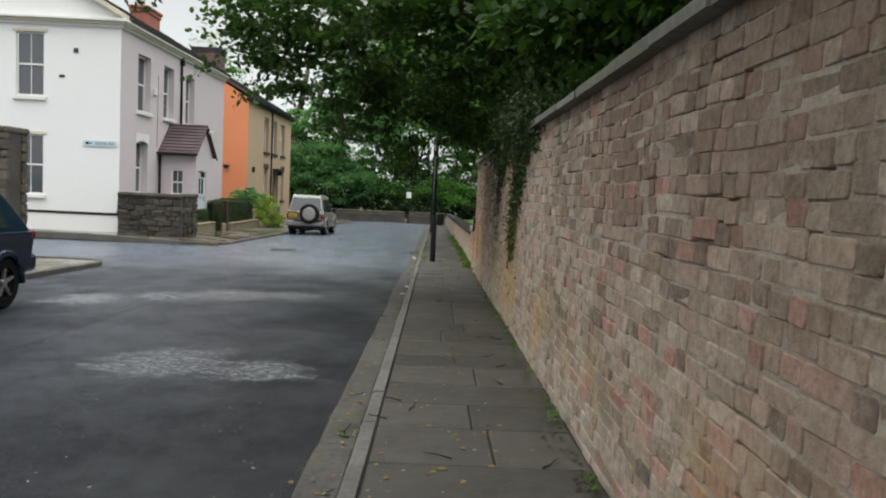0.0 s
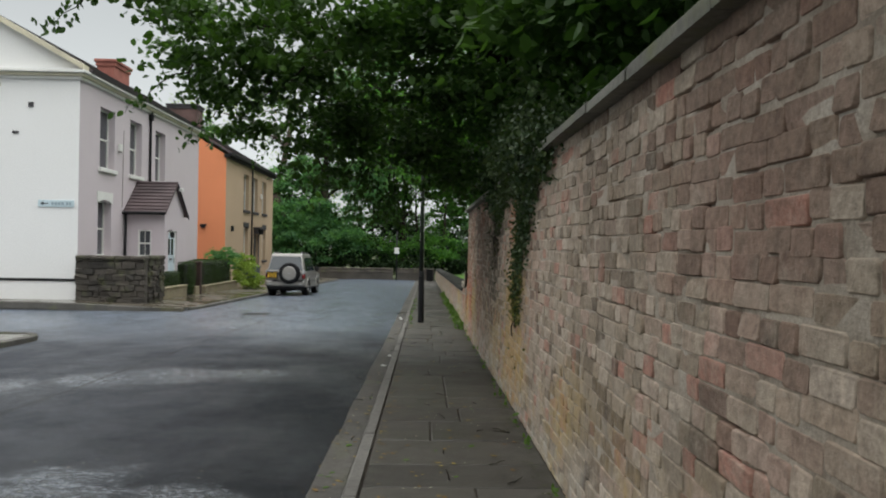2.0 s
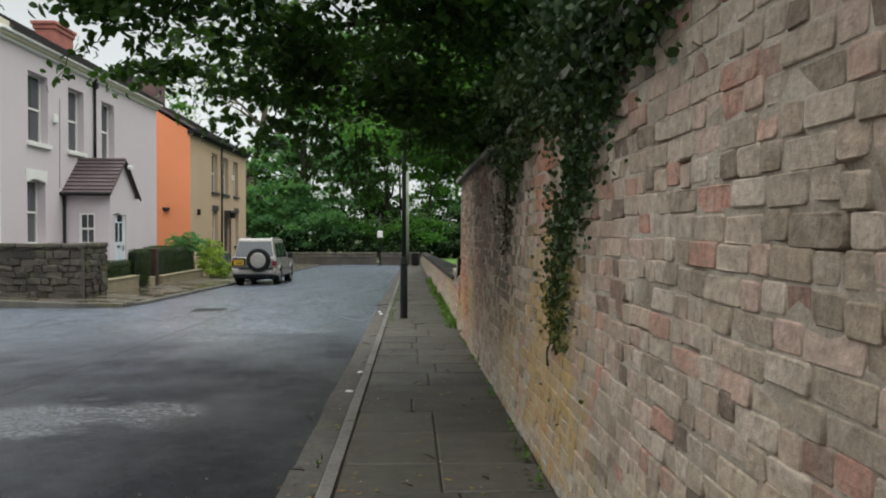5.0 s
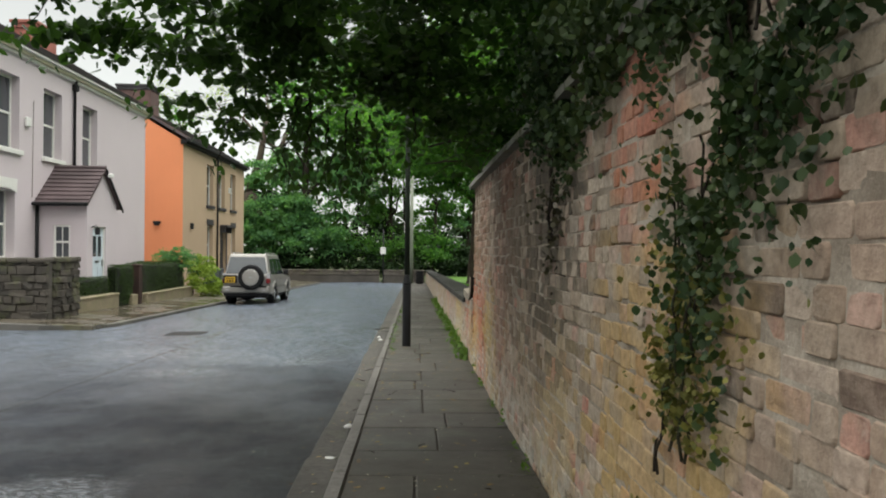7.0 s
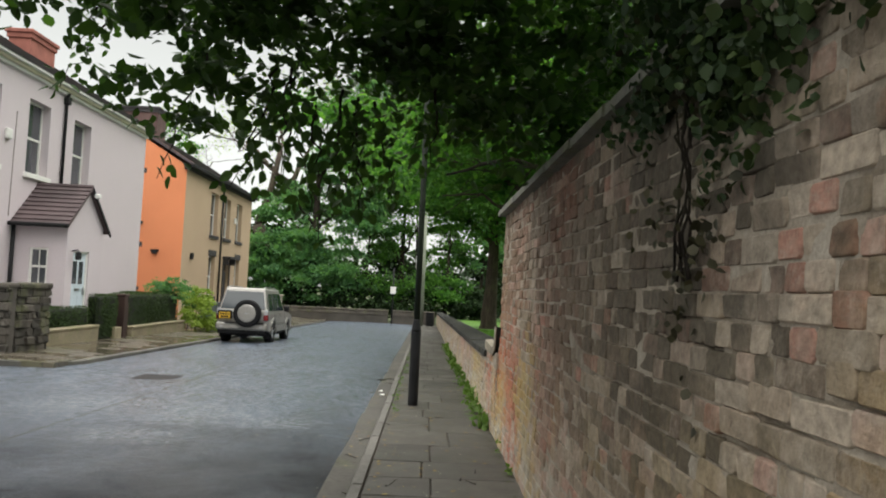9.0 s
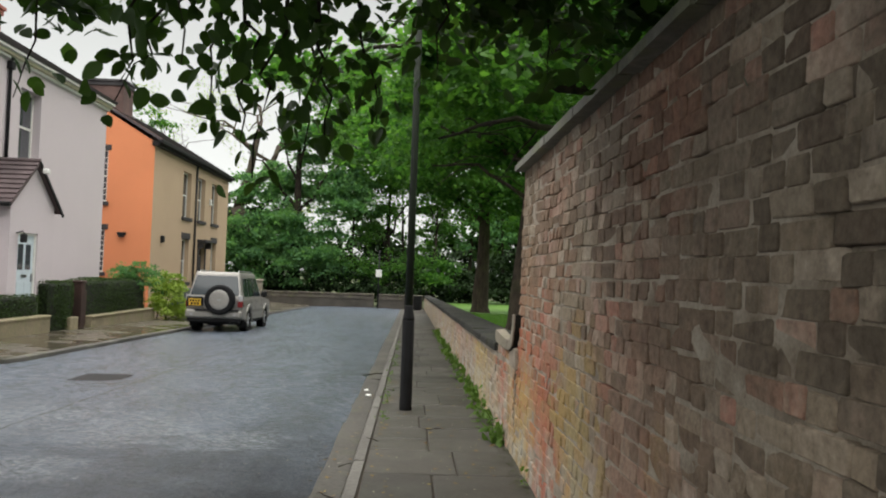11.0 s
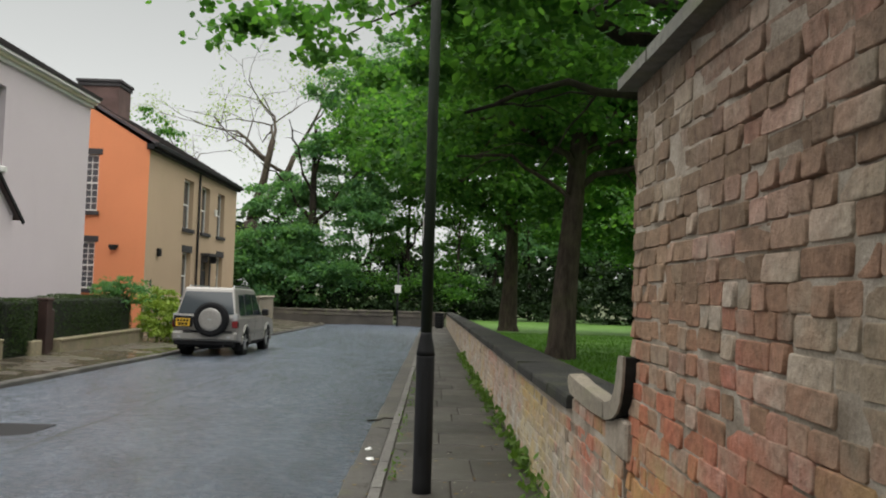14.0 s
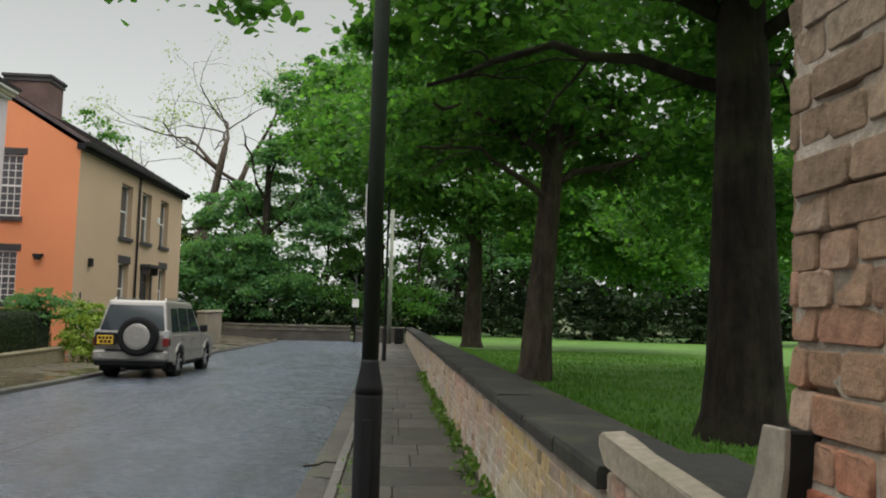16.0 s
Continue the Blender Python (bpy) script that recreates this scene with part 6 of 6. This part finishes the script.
for k, (a, b, n) in enumerate((((-2.6, 13.4, 3.9), (-3.45, 13.2, 2.95), 60), ((-3.0, 12.2, 3.9), (-3.75, 11.9, 3.2), 50), ((-1.6, 15.3, 3.1), (-2.05, 15.7, 2.2), 42), ((-0.9, 15.1, 2.9), (-1.35, 15.2, 2.1), 40),
                               ((-2.4, 15.9, 3.8), (-3.1, 16.2, 3.0), 50), ((-0.55, 15.0, 2.8), (-0.62, 14.68, 1.72), 60), ((-0.5, 15.3, 2.7), (-0.42, 15.25, 1.92), 55), ((-0.75, 15.1, 2.7), (-0.72, 14.9, 1.9), 55), ((-0.35, 15.3, 2.8), (-0.2, 15.45, 2.1), 50), ((-0.5, 15.6, 2.9), (-0.56, 15.6, 2.0), 55), ((-1.0, 14.9, 2.9), (-1.1, 14.6, 2.05), 50), ((-2.0, 14.8, 3.5), (-2.3, 14.7, 2.9), 50),
                               ((0.1, 15.2, 2.9), (0.08, 15.3, 2.3), 40), ((-0.9, 14.9, 2.9), (-0.85, 14.5, 2.1), 30), ((0.6, 15.4, 2.9), (0.65, 15.6, 2.4), 34), ((-2.6, 14.9, 3.6), (-2.85, 15.0, 3.2), 40),
                               ((-1.0, 15.6, 2.9), (-1.1, 15.8, 2.2), 40), ((-3.4, 11.2, 4.6), (-4.3, 10.9, 4.0), 60), ((-2.2, 13.3, 3.8), (-2.9, 13.6, 3.2), 60))):
    spray(lime, a, b, n, 0.085, M_BARK2, M_LEAF, 200 + k)
tree("tree", (3.55, 24.4, ground(24.4) + LAWN), 11.5, 0.34, [(0.36, (-0.8, 24.8, 5.2), 0.12), (0.4, (1.2, 21.8, 4.9), 0.10), (0.42, (1.6, 28.6, 6.0), 0.12), (0.45, (6.6, 24.5, 6.2), 0.12), (0.3, (5.8, 27.5, 4.6), 0.09), (0.3, (0.4, 26.0, 3.9), 0.08), (0.34, (6.2, 22.6, 4.3), 0.09)],
     [([(-1.9, 24.6, 4.75, 1.4, 1.2, 0.55), (0.2, 25.0, 5.1, 1.4, 1.6, 0.8), (1.0, 21.8, 4.5, 1.0, 1.5, 0.7), (2.5, 23.5, 5.4, 2.2, 2.2, 1.2), (1.5, 28.8, 5.8, 2.3, 2.4, 1.2), (5.2, 27, 5.0, 2.2, 2.2, 1.0)], 9, 32, 0.26, 0.125),
      ([(4.0, 26, 7.6, 3.4, 3.4, 1.8), (7.0, 23.5, 6.2, 3, 4, 1.5)], 3, 16, 0.4, 0.2)],
     "tall tree with dark rugged trunk beside the low wall", M_BARK2, M_LEAF2, seed=12, broad=1.3)
tree("tree", (2.75, 31.4, ground(31.4) + LAWN), 12, 0.27, [(0.33, (0.6, 31.5, 5.2), 0.09), (0.38, (5.2, 32.6, 5.6), 0.10), (0.4, (0.2, 35.6, 6.0), 0.10), (0.3, (6.4, 30.6, 4.4), 0.08), (0.28, (0.4, 29.6, 3.9), 0.06), (0.36, (6.0, 33.5, 4.6), 0.07)],
     [([(1, 32, 5.1, 2.2, 2.4, 1.2), (4, 33, 5.4, 2.8, 2.6, 1.4), (6.5, 31, 4.4, 2.4, 2.6, 1.3), (0.2, 36, 5.8, 2, 2.5, 1.3), (8.5, 36, 4.0, 2.8, 3.6, 1.7)], 6, 34, 0.34, 0.15),
      ([(3, 32, 8, 4.0, 3.6, 2.0)], 2.5, 16, 0.45, 0.24)],
     "slender leaning tree with mottled bark on the lawn", M_BARK, M_LEAF2, lean=(0.9, 0.4), seed=13, broad=1.3)
tree("tree", (3.3, 48.5, ground(48.5) + LAWN), 13, 0.36, [(0.33, (0.2, 46, 6.2), 0.12), (0.4, (6, 47, 6.2), 0.12), (0.36, (2.4, 44, 6.4), 0.1)],
     [([(0, 42, 6.6, 2.4, 2.8, 1.6), (-1, 46, 7, 2.4, 2.8, 2.0), (2.5, 47, 5.8, 3, 2.6, 1.6), (6, 46, 5.4, 3.2, 3.4, 2.0), (3, 48, 9.4, 5, 4.4, 2.6), (10, 48, 4.4, 3, 4, 2.4), (-1.5, 50, 9, 3, 3, 2.6)], 3.6, 34, 0.45, 0.19)],
     "tall tree with pale flaking bark farther on the lawn", M_BARK, M_LEAF2, seed=14, broad=1.3)
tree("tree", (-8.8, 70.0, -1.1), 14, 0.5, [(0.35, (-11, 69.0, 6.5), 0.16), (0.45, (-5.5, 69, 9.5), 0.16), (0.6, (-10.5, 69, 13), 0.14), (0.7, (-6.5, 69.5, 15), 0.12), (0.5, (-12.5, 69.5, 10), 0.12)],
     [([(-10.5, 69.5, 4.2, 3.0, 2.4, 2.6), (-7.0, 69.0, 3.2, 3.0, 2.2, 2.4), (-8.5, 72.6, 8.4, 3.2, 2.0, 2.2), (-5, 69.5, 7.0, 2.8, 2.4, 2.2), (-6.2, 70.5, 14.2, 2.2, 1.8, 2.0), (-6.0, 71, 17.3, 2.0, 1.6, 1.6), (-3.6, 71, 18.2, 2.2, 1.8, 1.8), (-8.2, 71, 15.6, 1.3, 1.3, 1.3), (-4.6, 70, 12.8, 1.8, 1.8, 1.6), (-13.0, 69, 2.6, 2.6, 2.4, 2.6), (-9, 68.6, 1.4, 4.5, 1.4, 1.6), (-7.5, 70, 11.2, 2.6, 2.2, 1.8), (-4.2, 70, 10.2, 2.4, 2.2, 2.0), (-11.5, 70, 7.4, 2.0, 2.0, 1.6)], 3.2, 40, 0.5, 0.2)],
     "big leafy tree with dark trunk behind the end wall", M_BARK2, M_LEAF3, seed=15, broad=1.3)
tree("tree", (-2.0, 73, -1.1), 10.5, 0.3, [(0.4, (-4, 72.5, 6), 0.1), (0.5, (0.5, 72, 8), 0.1)],
     [([(-3.6, 72.5, 6.8, 2.4, 2.2, 2.0), (0.6, 72, 7.6, 2.8, 2.2, 2.2), (-1.5, 72, 10, 3.2, 2.4, 2.2), (-3.5, 70.5, 1.6, 3.4, 1.8, 1.7), (1.5, 70, 1.4, 3, 1.6, 1.8), (2.5, 72, 5.0, 1.6, 1.6, 1.4), (-3.0, 72, 13, 2.8, 2.2, 2.0), (1.0, 72, 11.5, 2.8, 2.2, 2.2), (-4.6, 72, 15.6, 2.2, 2.0, 1.8), (-3.2, 72.5, 4.4, 1.6, 1.4, 1.0), (0.9, 72.5, 4.0, 1.8, 1.4, 1.1)], 2.8, 40, 0.5, 0.2)],
     "leafy tree with light breaking through behind the end wall", M_BARK2, M_LEAF2, seed=16, broad=1.3)
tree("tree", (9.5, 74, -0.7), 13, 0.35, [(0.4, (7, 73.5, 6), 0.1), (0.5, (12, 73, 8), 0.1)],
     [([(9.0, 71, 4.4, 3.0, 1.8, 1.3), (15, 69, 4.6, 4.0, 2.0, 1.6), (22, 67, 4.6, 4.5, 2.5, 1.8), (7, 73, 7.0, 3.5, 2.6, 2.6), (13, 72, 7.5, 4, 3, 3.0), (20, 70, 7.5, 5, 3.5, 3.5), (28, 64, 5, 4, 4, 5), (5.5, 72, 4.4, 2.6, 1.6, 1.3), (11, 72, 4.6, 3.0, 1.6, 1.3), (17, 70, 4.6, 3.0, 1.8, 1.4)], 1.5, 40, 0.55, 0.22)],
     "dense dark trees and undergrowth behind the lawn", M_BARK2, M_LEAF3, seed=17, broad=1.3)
def fork(bm, p, d, n, r, depth, rr, tips):
    """Branches that fork and fork again."""
    q = p
    pts, rad = [p], [r]
    for i in range(4):
        d = (d + Vector(rr.normal(size=3)) * 0.13 + Vector((0, 0, 0.04))).normalized()
        q = q + d * n / 4
        pts.append(q)
        rad.append(r * (1 - 0.09 * (i + 1)))
    tube(bm, pts, rad, 7 if depth > 2 else 5)
    if depth == 0:
        tips.append(q)
        return
    for k in range(3 if depth > 2 else 2):
        side = Vector(rr.normal(size=3) * np.array([1.0, 0.6, 0.6]))
        fork(bm, pts[-1 - (k % 2)], (d + side * 0.9).normalized(), n * rr.uniform(0.62, 0.82), rad[-1] * 0.68, depth - 1, rr, tips)


bare = thing("tree", (-11.2, 73, -1.1), "sparse half-bare tree with crooked grey limbs", "tree")
bm, tips = bmesh.new(), []
fork(bm, Vector((-11.2, 73, -1.3)), Vector((-0.1, 0, 1)), 7.9, 0.8, 5, np.random.default_rng(181), tips)
part("trunk", bm, M_BARK, bare, smooth=True)
tr = np.random.default_rng(182)
leaf_mesh("crown", np.concatenate([np.array(p) + tr.normal(size=(int(tr.integers(14, 46)), 3)) * 0.4 for p in tips]), 0.16, M_LIMELEAF, bare, seed=183)
tree("tree", (-18.5, 64, -0.9), 12, 0.28, [(0.5, (-17, 63, 9.5), 0.08), (0.6, (-20, 63, 11), 0.08)],
     [([(-17.4, 63, 9.8, 2.0, 1.6, 1.6), (-19.6, 63, 11.2, 1.8, 1.4, 1.8), (-16.2, 63, 8.2, 1.6, 1.4, 1.4)], 3.0, 11, 0.4, 0.22)],
     "thin pale-leaved tree rising behind the orange gable", M_BARK, M_LEAF2, seed=19)
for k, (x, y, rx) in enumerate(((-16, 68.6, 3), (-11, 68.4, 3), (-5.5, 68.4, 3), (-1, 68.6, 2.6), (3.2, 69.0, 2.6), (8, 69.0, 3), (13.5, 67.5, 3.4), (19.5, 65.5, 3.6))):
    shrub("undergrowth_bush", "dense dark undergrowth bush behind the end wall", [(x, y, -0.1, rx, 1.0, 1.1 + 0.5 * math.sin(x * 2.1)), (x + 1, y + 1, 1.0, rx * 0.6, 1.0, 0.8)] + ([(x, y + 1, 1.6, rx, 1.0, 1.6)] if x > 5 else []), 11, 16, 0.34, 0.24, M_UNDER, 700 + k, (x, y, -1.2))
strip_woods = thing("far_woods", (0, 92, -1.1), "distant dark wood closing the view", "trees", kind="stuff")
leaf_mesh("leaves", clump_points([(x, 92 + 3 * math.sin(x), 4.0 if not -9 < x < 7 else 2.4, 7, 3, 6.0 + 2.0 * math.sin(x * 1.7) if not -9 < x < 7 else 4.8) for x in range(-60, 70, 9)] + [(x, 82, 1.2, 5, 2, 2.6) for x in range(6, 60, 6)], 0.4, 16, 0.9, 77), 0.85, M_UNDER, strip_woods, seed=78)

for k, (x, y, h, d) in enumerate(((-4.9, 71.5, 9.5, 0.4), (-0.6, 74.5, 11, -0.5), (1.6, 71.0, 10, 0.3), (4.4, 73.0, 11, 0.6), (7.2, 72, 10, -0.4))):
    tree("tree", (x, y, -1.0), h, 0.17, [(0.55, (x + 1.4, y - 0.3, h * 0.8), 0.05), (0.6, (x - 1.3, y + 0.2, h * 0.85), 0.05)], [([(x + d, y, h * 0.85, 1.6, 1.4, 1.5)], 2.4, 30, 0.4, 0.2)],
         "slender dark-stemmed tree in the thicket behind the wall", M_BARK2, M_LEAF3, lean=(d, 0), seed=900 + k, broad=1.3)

blade_rng = np.random.default_rng(801)
gx, gy = 2.5 + 9 * blade_rng.uniform(0, 1, 26000) ** 1.4, 20 + 26 * blade_rng.uniform(0, 1, 26000) ** 1.2
gz = np.array([ground(b) + LAWN + 0.05 * noise.noise((a * 0.7, b * 0.7, 3.0)) + 0.02 for a, b in zip(gx, gy)])
grass = tagged(thing("grass", (5, 30, 0), "short bright green grass blades on the lawn", "grass"), kind="stuff")
leaf_mesh("blades", np.stack([gx, gy, gz], 1), 0.09, M_GRASS, grass, seed=802, droop=-0.9, broad=0.35)

# ---- ivy and weeds ----
def ivy(name, label, patches, n, size, seed, mat, deep=0.028):
    """Ivy on the tall wall. patches: (y, z, reach along, reach up, share)."""
    t = thing(name, (0.95, patches[0][0], patches[0][1]), label, "ivy")
    r = np.random.default_rng(seed)
    c = []
    for y, z, ry, rz, share in patches:
        k = int(n * share)
        p = np.stack([r.normal(0, 1, k) * ry * 0.5 + y, r.normal(0, 1, k) * rz * 0.5 + z], 1)
        keep = np.array([noise.noise((a * 2.3, b * 2.3, seed)) > -0.12 for a, b in p])
        p = p[keep]
        x = 0.985 + 0.018 * p[:, 1] - r.gamma(1.5, deep, len(p))
        over = p[:, 1] > 2.38
        x[over] += r.uniform(-0.2, 0.55, over.sum())
        c.append(np.stack([x, p[:, 0], p[:, 1]], 1))
    leaf_mesh("leaves", np.concatenate(c), size, mat, t, seed=seed, droop=1.1, broad=1.4)
    for k in range(5):
        bm = bmesh.new()
        y, z, ry, rz, s = patches[k % len(patches)]
        limb(bm, (0.985, y + r.uniform(-ry, ry) * 0.4, z - rz * 0.8), (0.99, y + r.uniform(-ry, ry) * 0.4, z + rz * 0.6), 0.006, 0.004, 0.0, 8, seed + k)
        part("stem", bm, M_BARK2, t)
    return t


ivy("ivy", "dark green ivy curtain hanging down the brick wall", [(9.5, 2.05, 0.5, 0.45, 0.5), (9.75, 1.5, 0.35, 0.5, 0.1), (9.3, 2.25, 0.7, 0.3, 0.4)], 8500, 0.031, 61, M_IVY, 0.02)
ivy("ivy", "thin yellowing ivy runners low on the wall", [(9.85, 1.25, 0.4, 0.6, 0.6), (10.1, 0.9, 0.3, 0.3, 0.4)], 1300, 0.026, 64, M_YELLOWIVY, 0.014)
ivy("ivy", "bushy ivy spilling over the wall coping", [(11.5, 2.5, 1.6, 0.34, 0.5), (9.3, 2.6, 1.2, 0.38, 0.35), (12.2, 2.2, 0.6, 0.3, 0.15), (8.7, 2.42, 0.8, 0.3, 0.2)], 17000, 0.042, 62, M_IVY)
ivy("ivy", "small withered ivy patch on the wall", [(12.35, 1.9, 0.3, 0.5, 1.0)], 700, 0.036, 63, M_DRYIVY)


def weed_tuft(at, r0, n, seed, size, label, droop=-0.6):
    t = thing("weed", at, label, "weed", "weeds along the wall")
    r = np.random.default_rng(seed)
    c = np.stack([at[0] + r.normal(size=n) * r0 * 0.5, at[1] + r.normal(size=n) * r0, at[2] + np.abs(r.normal(size=n)) * r0 * 0.7 + 0.01], 1)
    c[:, 0] = np.minimum(c[:, 0], LOWX - 0.01)
    leaf_mesh("leaves", c, size, M_WEED, t, seed=seed, droop=droop, broad=0.8)


wr = np.random.default_rng(91)
for k in range(30):
    y = 19.4 + 0.62 * k + wr.uniform(-0.25, 0.25)
    weed_tuft((LOWX - 0.03 - abs(wr.normal()) * 0.03, y, ground(y)), wr.uniform(0.06, 0.14), int(wr.integers(16, 60)), 300 + k, wr.uniform(0.06, 0.11), "fresh green weeds at the foot of the wall")
for k in range(16):
    y = 3.2 + 0.95 * k + wr.uniform(-0.3, 0.3)
    weed_tuft((0.94, y, ground(y)), 0.06, int(wr.integers(6, 18)), 400 + k, 0.05, "small weeds at the foot of the wall")
for k in range(14):
    y = 20.5 + 0.9 * k + wr.uniform(-0.3, 0.3)
    weed_tuft((-0.27, y, ground(y)), 0.07, int(wr.integers(10, 26)), 450 + k, 0.035, "low moss and weeds along the kerb")


# ---- litter ----
def flecks(name, label, n, y0, y1, xs, size, mat, seed, lift=0.004):
    """Fallen leaves and crumbs lying on the ground."""
    r = np.random.default_rng(seed)
    y = y0 + (y1 - y0) * r.uniform(0, 1, n) ** 1.3
    x = np.concatenate([r.normal(m, s, int(n * share) + 1) for m, s, share in xs])[:n]
    y = y[:len(x)]
    z = np.array([(ground(b) + 0.002 if -0.29 < a < 1 else ground(b) - 0.053 if a > -0.66 else road_z(a, b)) for a, b in zip(x, y)]) + lift
    c = np.stack([x, y, z], 1)[(x < 0.94)]
    t = thing(name, (0, y0, 0), label, "litter", kind="stuff")
    leaf_mesh("leaves", c, size, mat, t, seed=seed, droop=0.0, vary=0.6)
    return t


def flat_leaves(ob):
    """Lays the leaves of a litter thing flat."""
    for ch in ob.children:
        me = ch.data
        co = np.empty(len(me.vertices) * 3)
        me.vertices.foreach_get("co", co)
        co = co.reshape(-1, 6, 3)
        zc = co[:, :, 2].mean(1, keepdims=True)
        co[:, :, 2] = zc + (co[:, :, 2] - zc) * 0.12
        me.vertices.foreach_set("co", co.reshape(-1))
        me.update()


flat_leaves(flecks("fallen_leaves", "brown and yellow fallen leaves along the kerb", 900, 1.5, 24, ((-0.28, 0.06, 0.4), (-0.58, 0.1, 0.25), (0.3, 0.4, 0.35)), 0.042, M_DEADLEAF, 501))
flat_leaves(flecks("pale_crumbs", "pale fallen blossom crumbs on the footway and road", 700, 1.5, 26, ((0.3, 0.4, 0.55), (-1.2, 0.8, 0.45)), 0.018, M_PALEBIT, 502))
flat_leaves(flecks("green_leaves", "a few fresh green fallen leaves in the gutter", 40, 2.5, 12, ((-0.5, 0.08, 0.7), (0.4, 0.3, 0.3)), 0.06, M_WEED, 503))
flat_leaves(flecks("wall_foot_dirt", "dirt and moss crumbs along the foot of the wall", 1500, 1.2, 30, ((0.90, 0.05, 1.0),), 0.03, M_MOSSBIT, 504))
flat_leaves(flecks("gutter_dirt", "dark dirt crumbs along the gutter and kerb", 1300, 1.2, 34, ((-0.70, 0.05, 0.6), (-0.47, 0.03, 0.4)), 0.028, M_SOILBIT, 505))
tw = np.random.default_rng(510)
for k in range(60):
    y = 2.6 + 22 * tw.uniform() ** 1.5
    x = tw.choice([-0.5, -0.2, 0.2, 0.6, 0.85, -0.6]) + tw.normal() * 0.06
    z = (ground(y) + 0.006) if x > -0.3 else ground(y) - 0.045
    a, n = tw.uniform(0, math.pi), tw.uniform(0.06, 0.26)
    bm = bmesh.new()
    limb(bm, (x, y, z + 0.002), (x + n * math.cos(a) * 0.7, y + n * math.sin(a), z + 0.003), 0.005, 0.0025, 0.003, 4, 520 + k)
    tagged(part("twig", bm, M_BARK2), "dark fallen twig lying on the footway", "twig", "fallen twigs")
bm = bmesh.new()
limb(bm, (-0.78, 25.1, ground(25.1) - 0.05), (-0.42, 25.25, ground(25.2) - 0.035), 0.012, 0.007, 0.01, 5, 600)
tagged(part("stick", bm, M_BARK2), "dark broken stick lying across the gutter", "stick")
for at in ((-0.48, 14.55), (-0.52, 13.4), (-0.55, 22.6), (-0.6, 23.1)):
    bm = bmesh.new()
    bmesh.ops.create_icosphere(bm, subdivisions=2, radius=0.032, matrix=Matrix.LocRotScale((at[0], at[1], ground(at[1]) - 0.04), None, (1.2, 1.0, 0.6)))
    for v in bm.verts:
        v.co += Vector((noise.noise(v.co * 30), noise.noise(v.co * 30 + Vector((5, 0, 0))), noise.noise(v.co * 30 + Vector((0, 7, 0))))) * 0.018
    tagged(part("crumpled_paper", bm, M_TRIM), "crumpled scrap of white paper in the gutter", "litter", "paper scraps")
# old trench patch and manhole in the asphalt
bm = boxes((-4.95, -4.25, 23.2, 23.95, ground(23.5) - 0.2, road_z(-4.6, 23.5) + 0.004), bevel=0.003)
tagged(part("manhole_cover", bm, M_BLACK), "dark iron cover let into the asphalt", "cover")
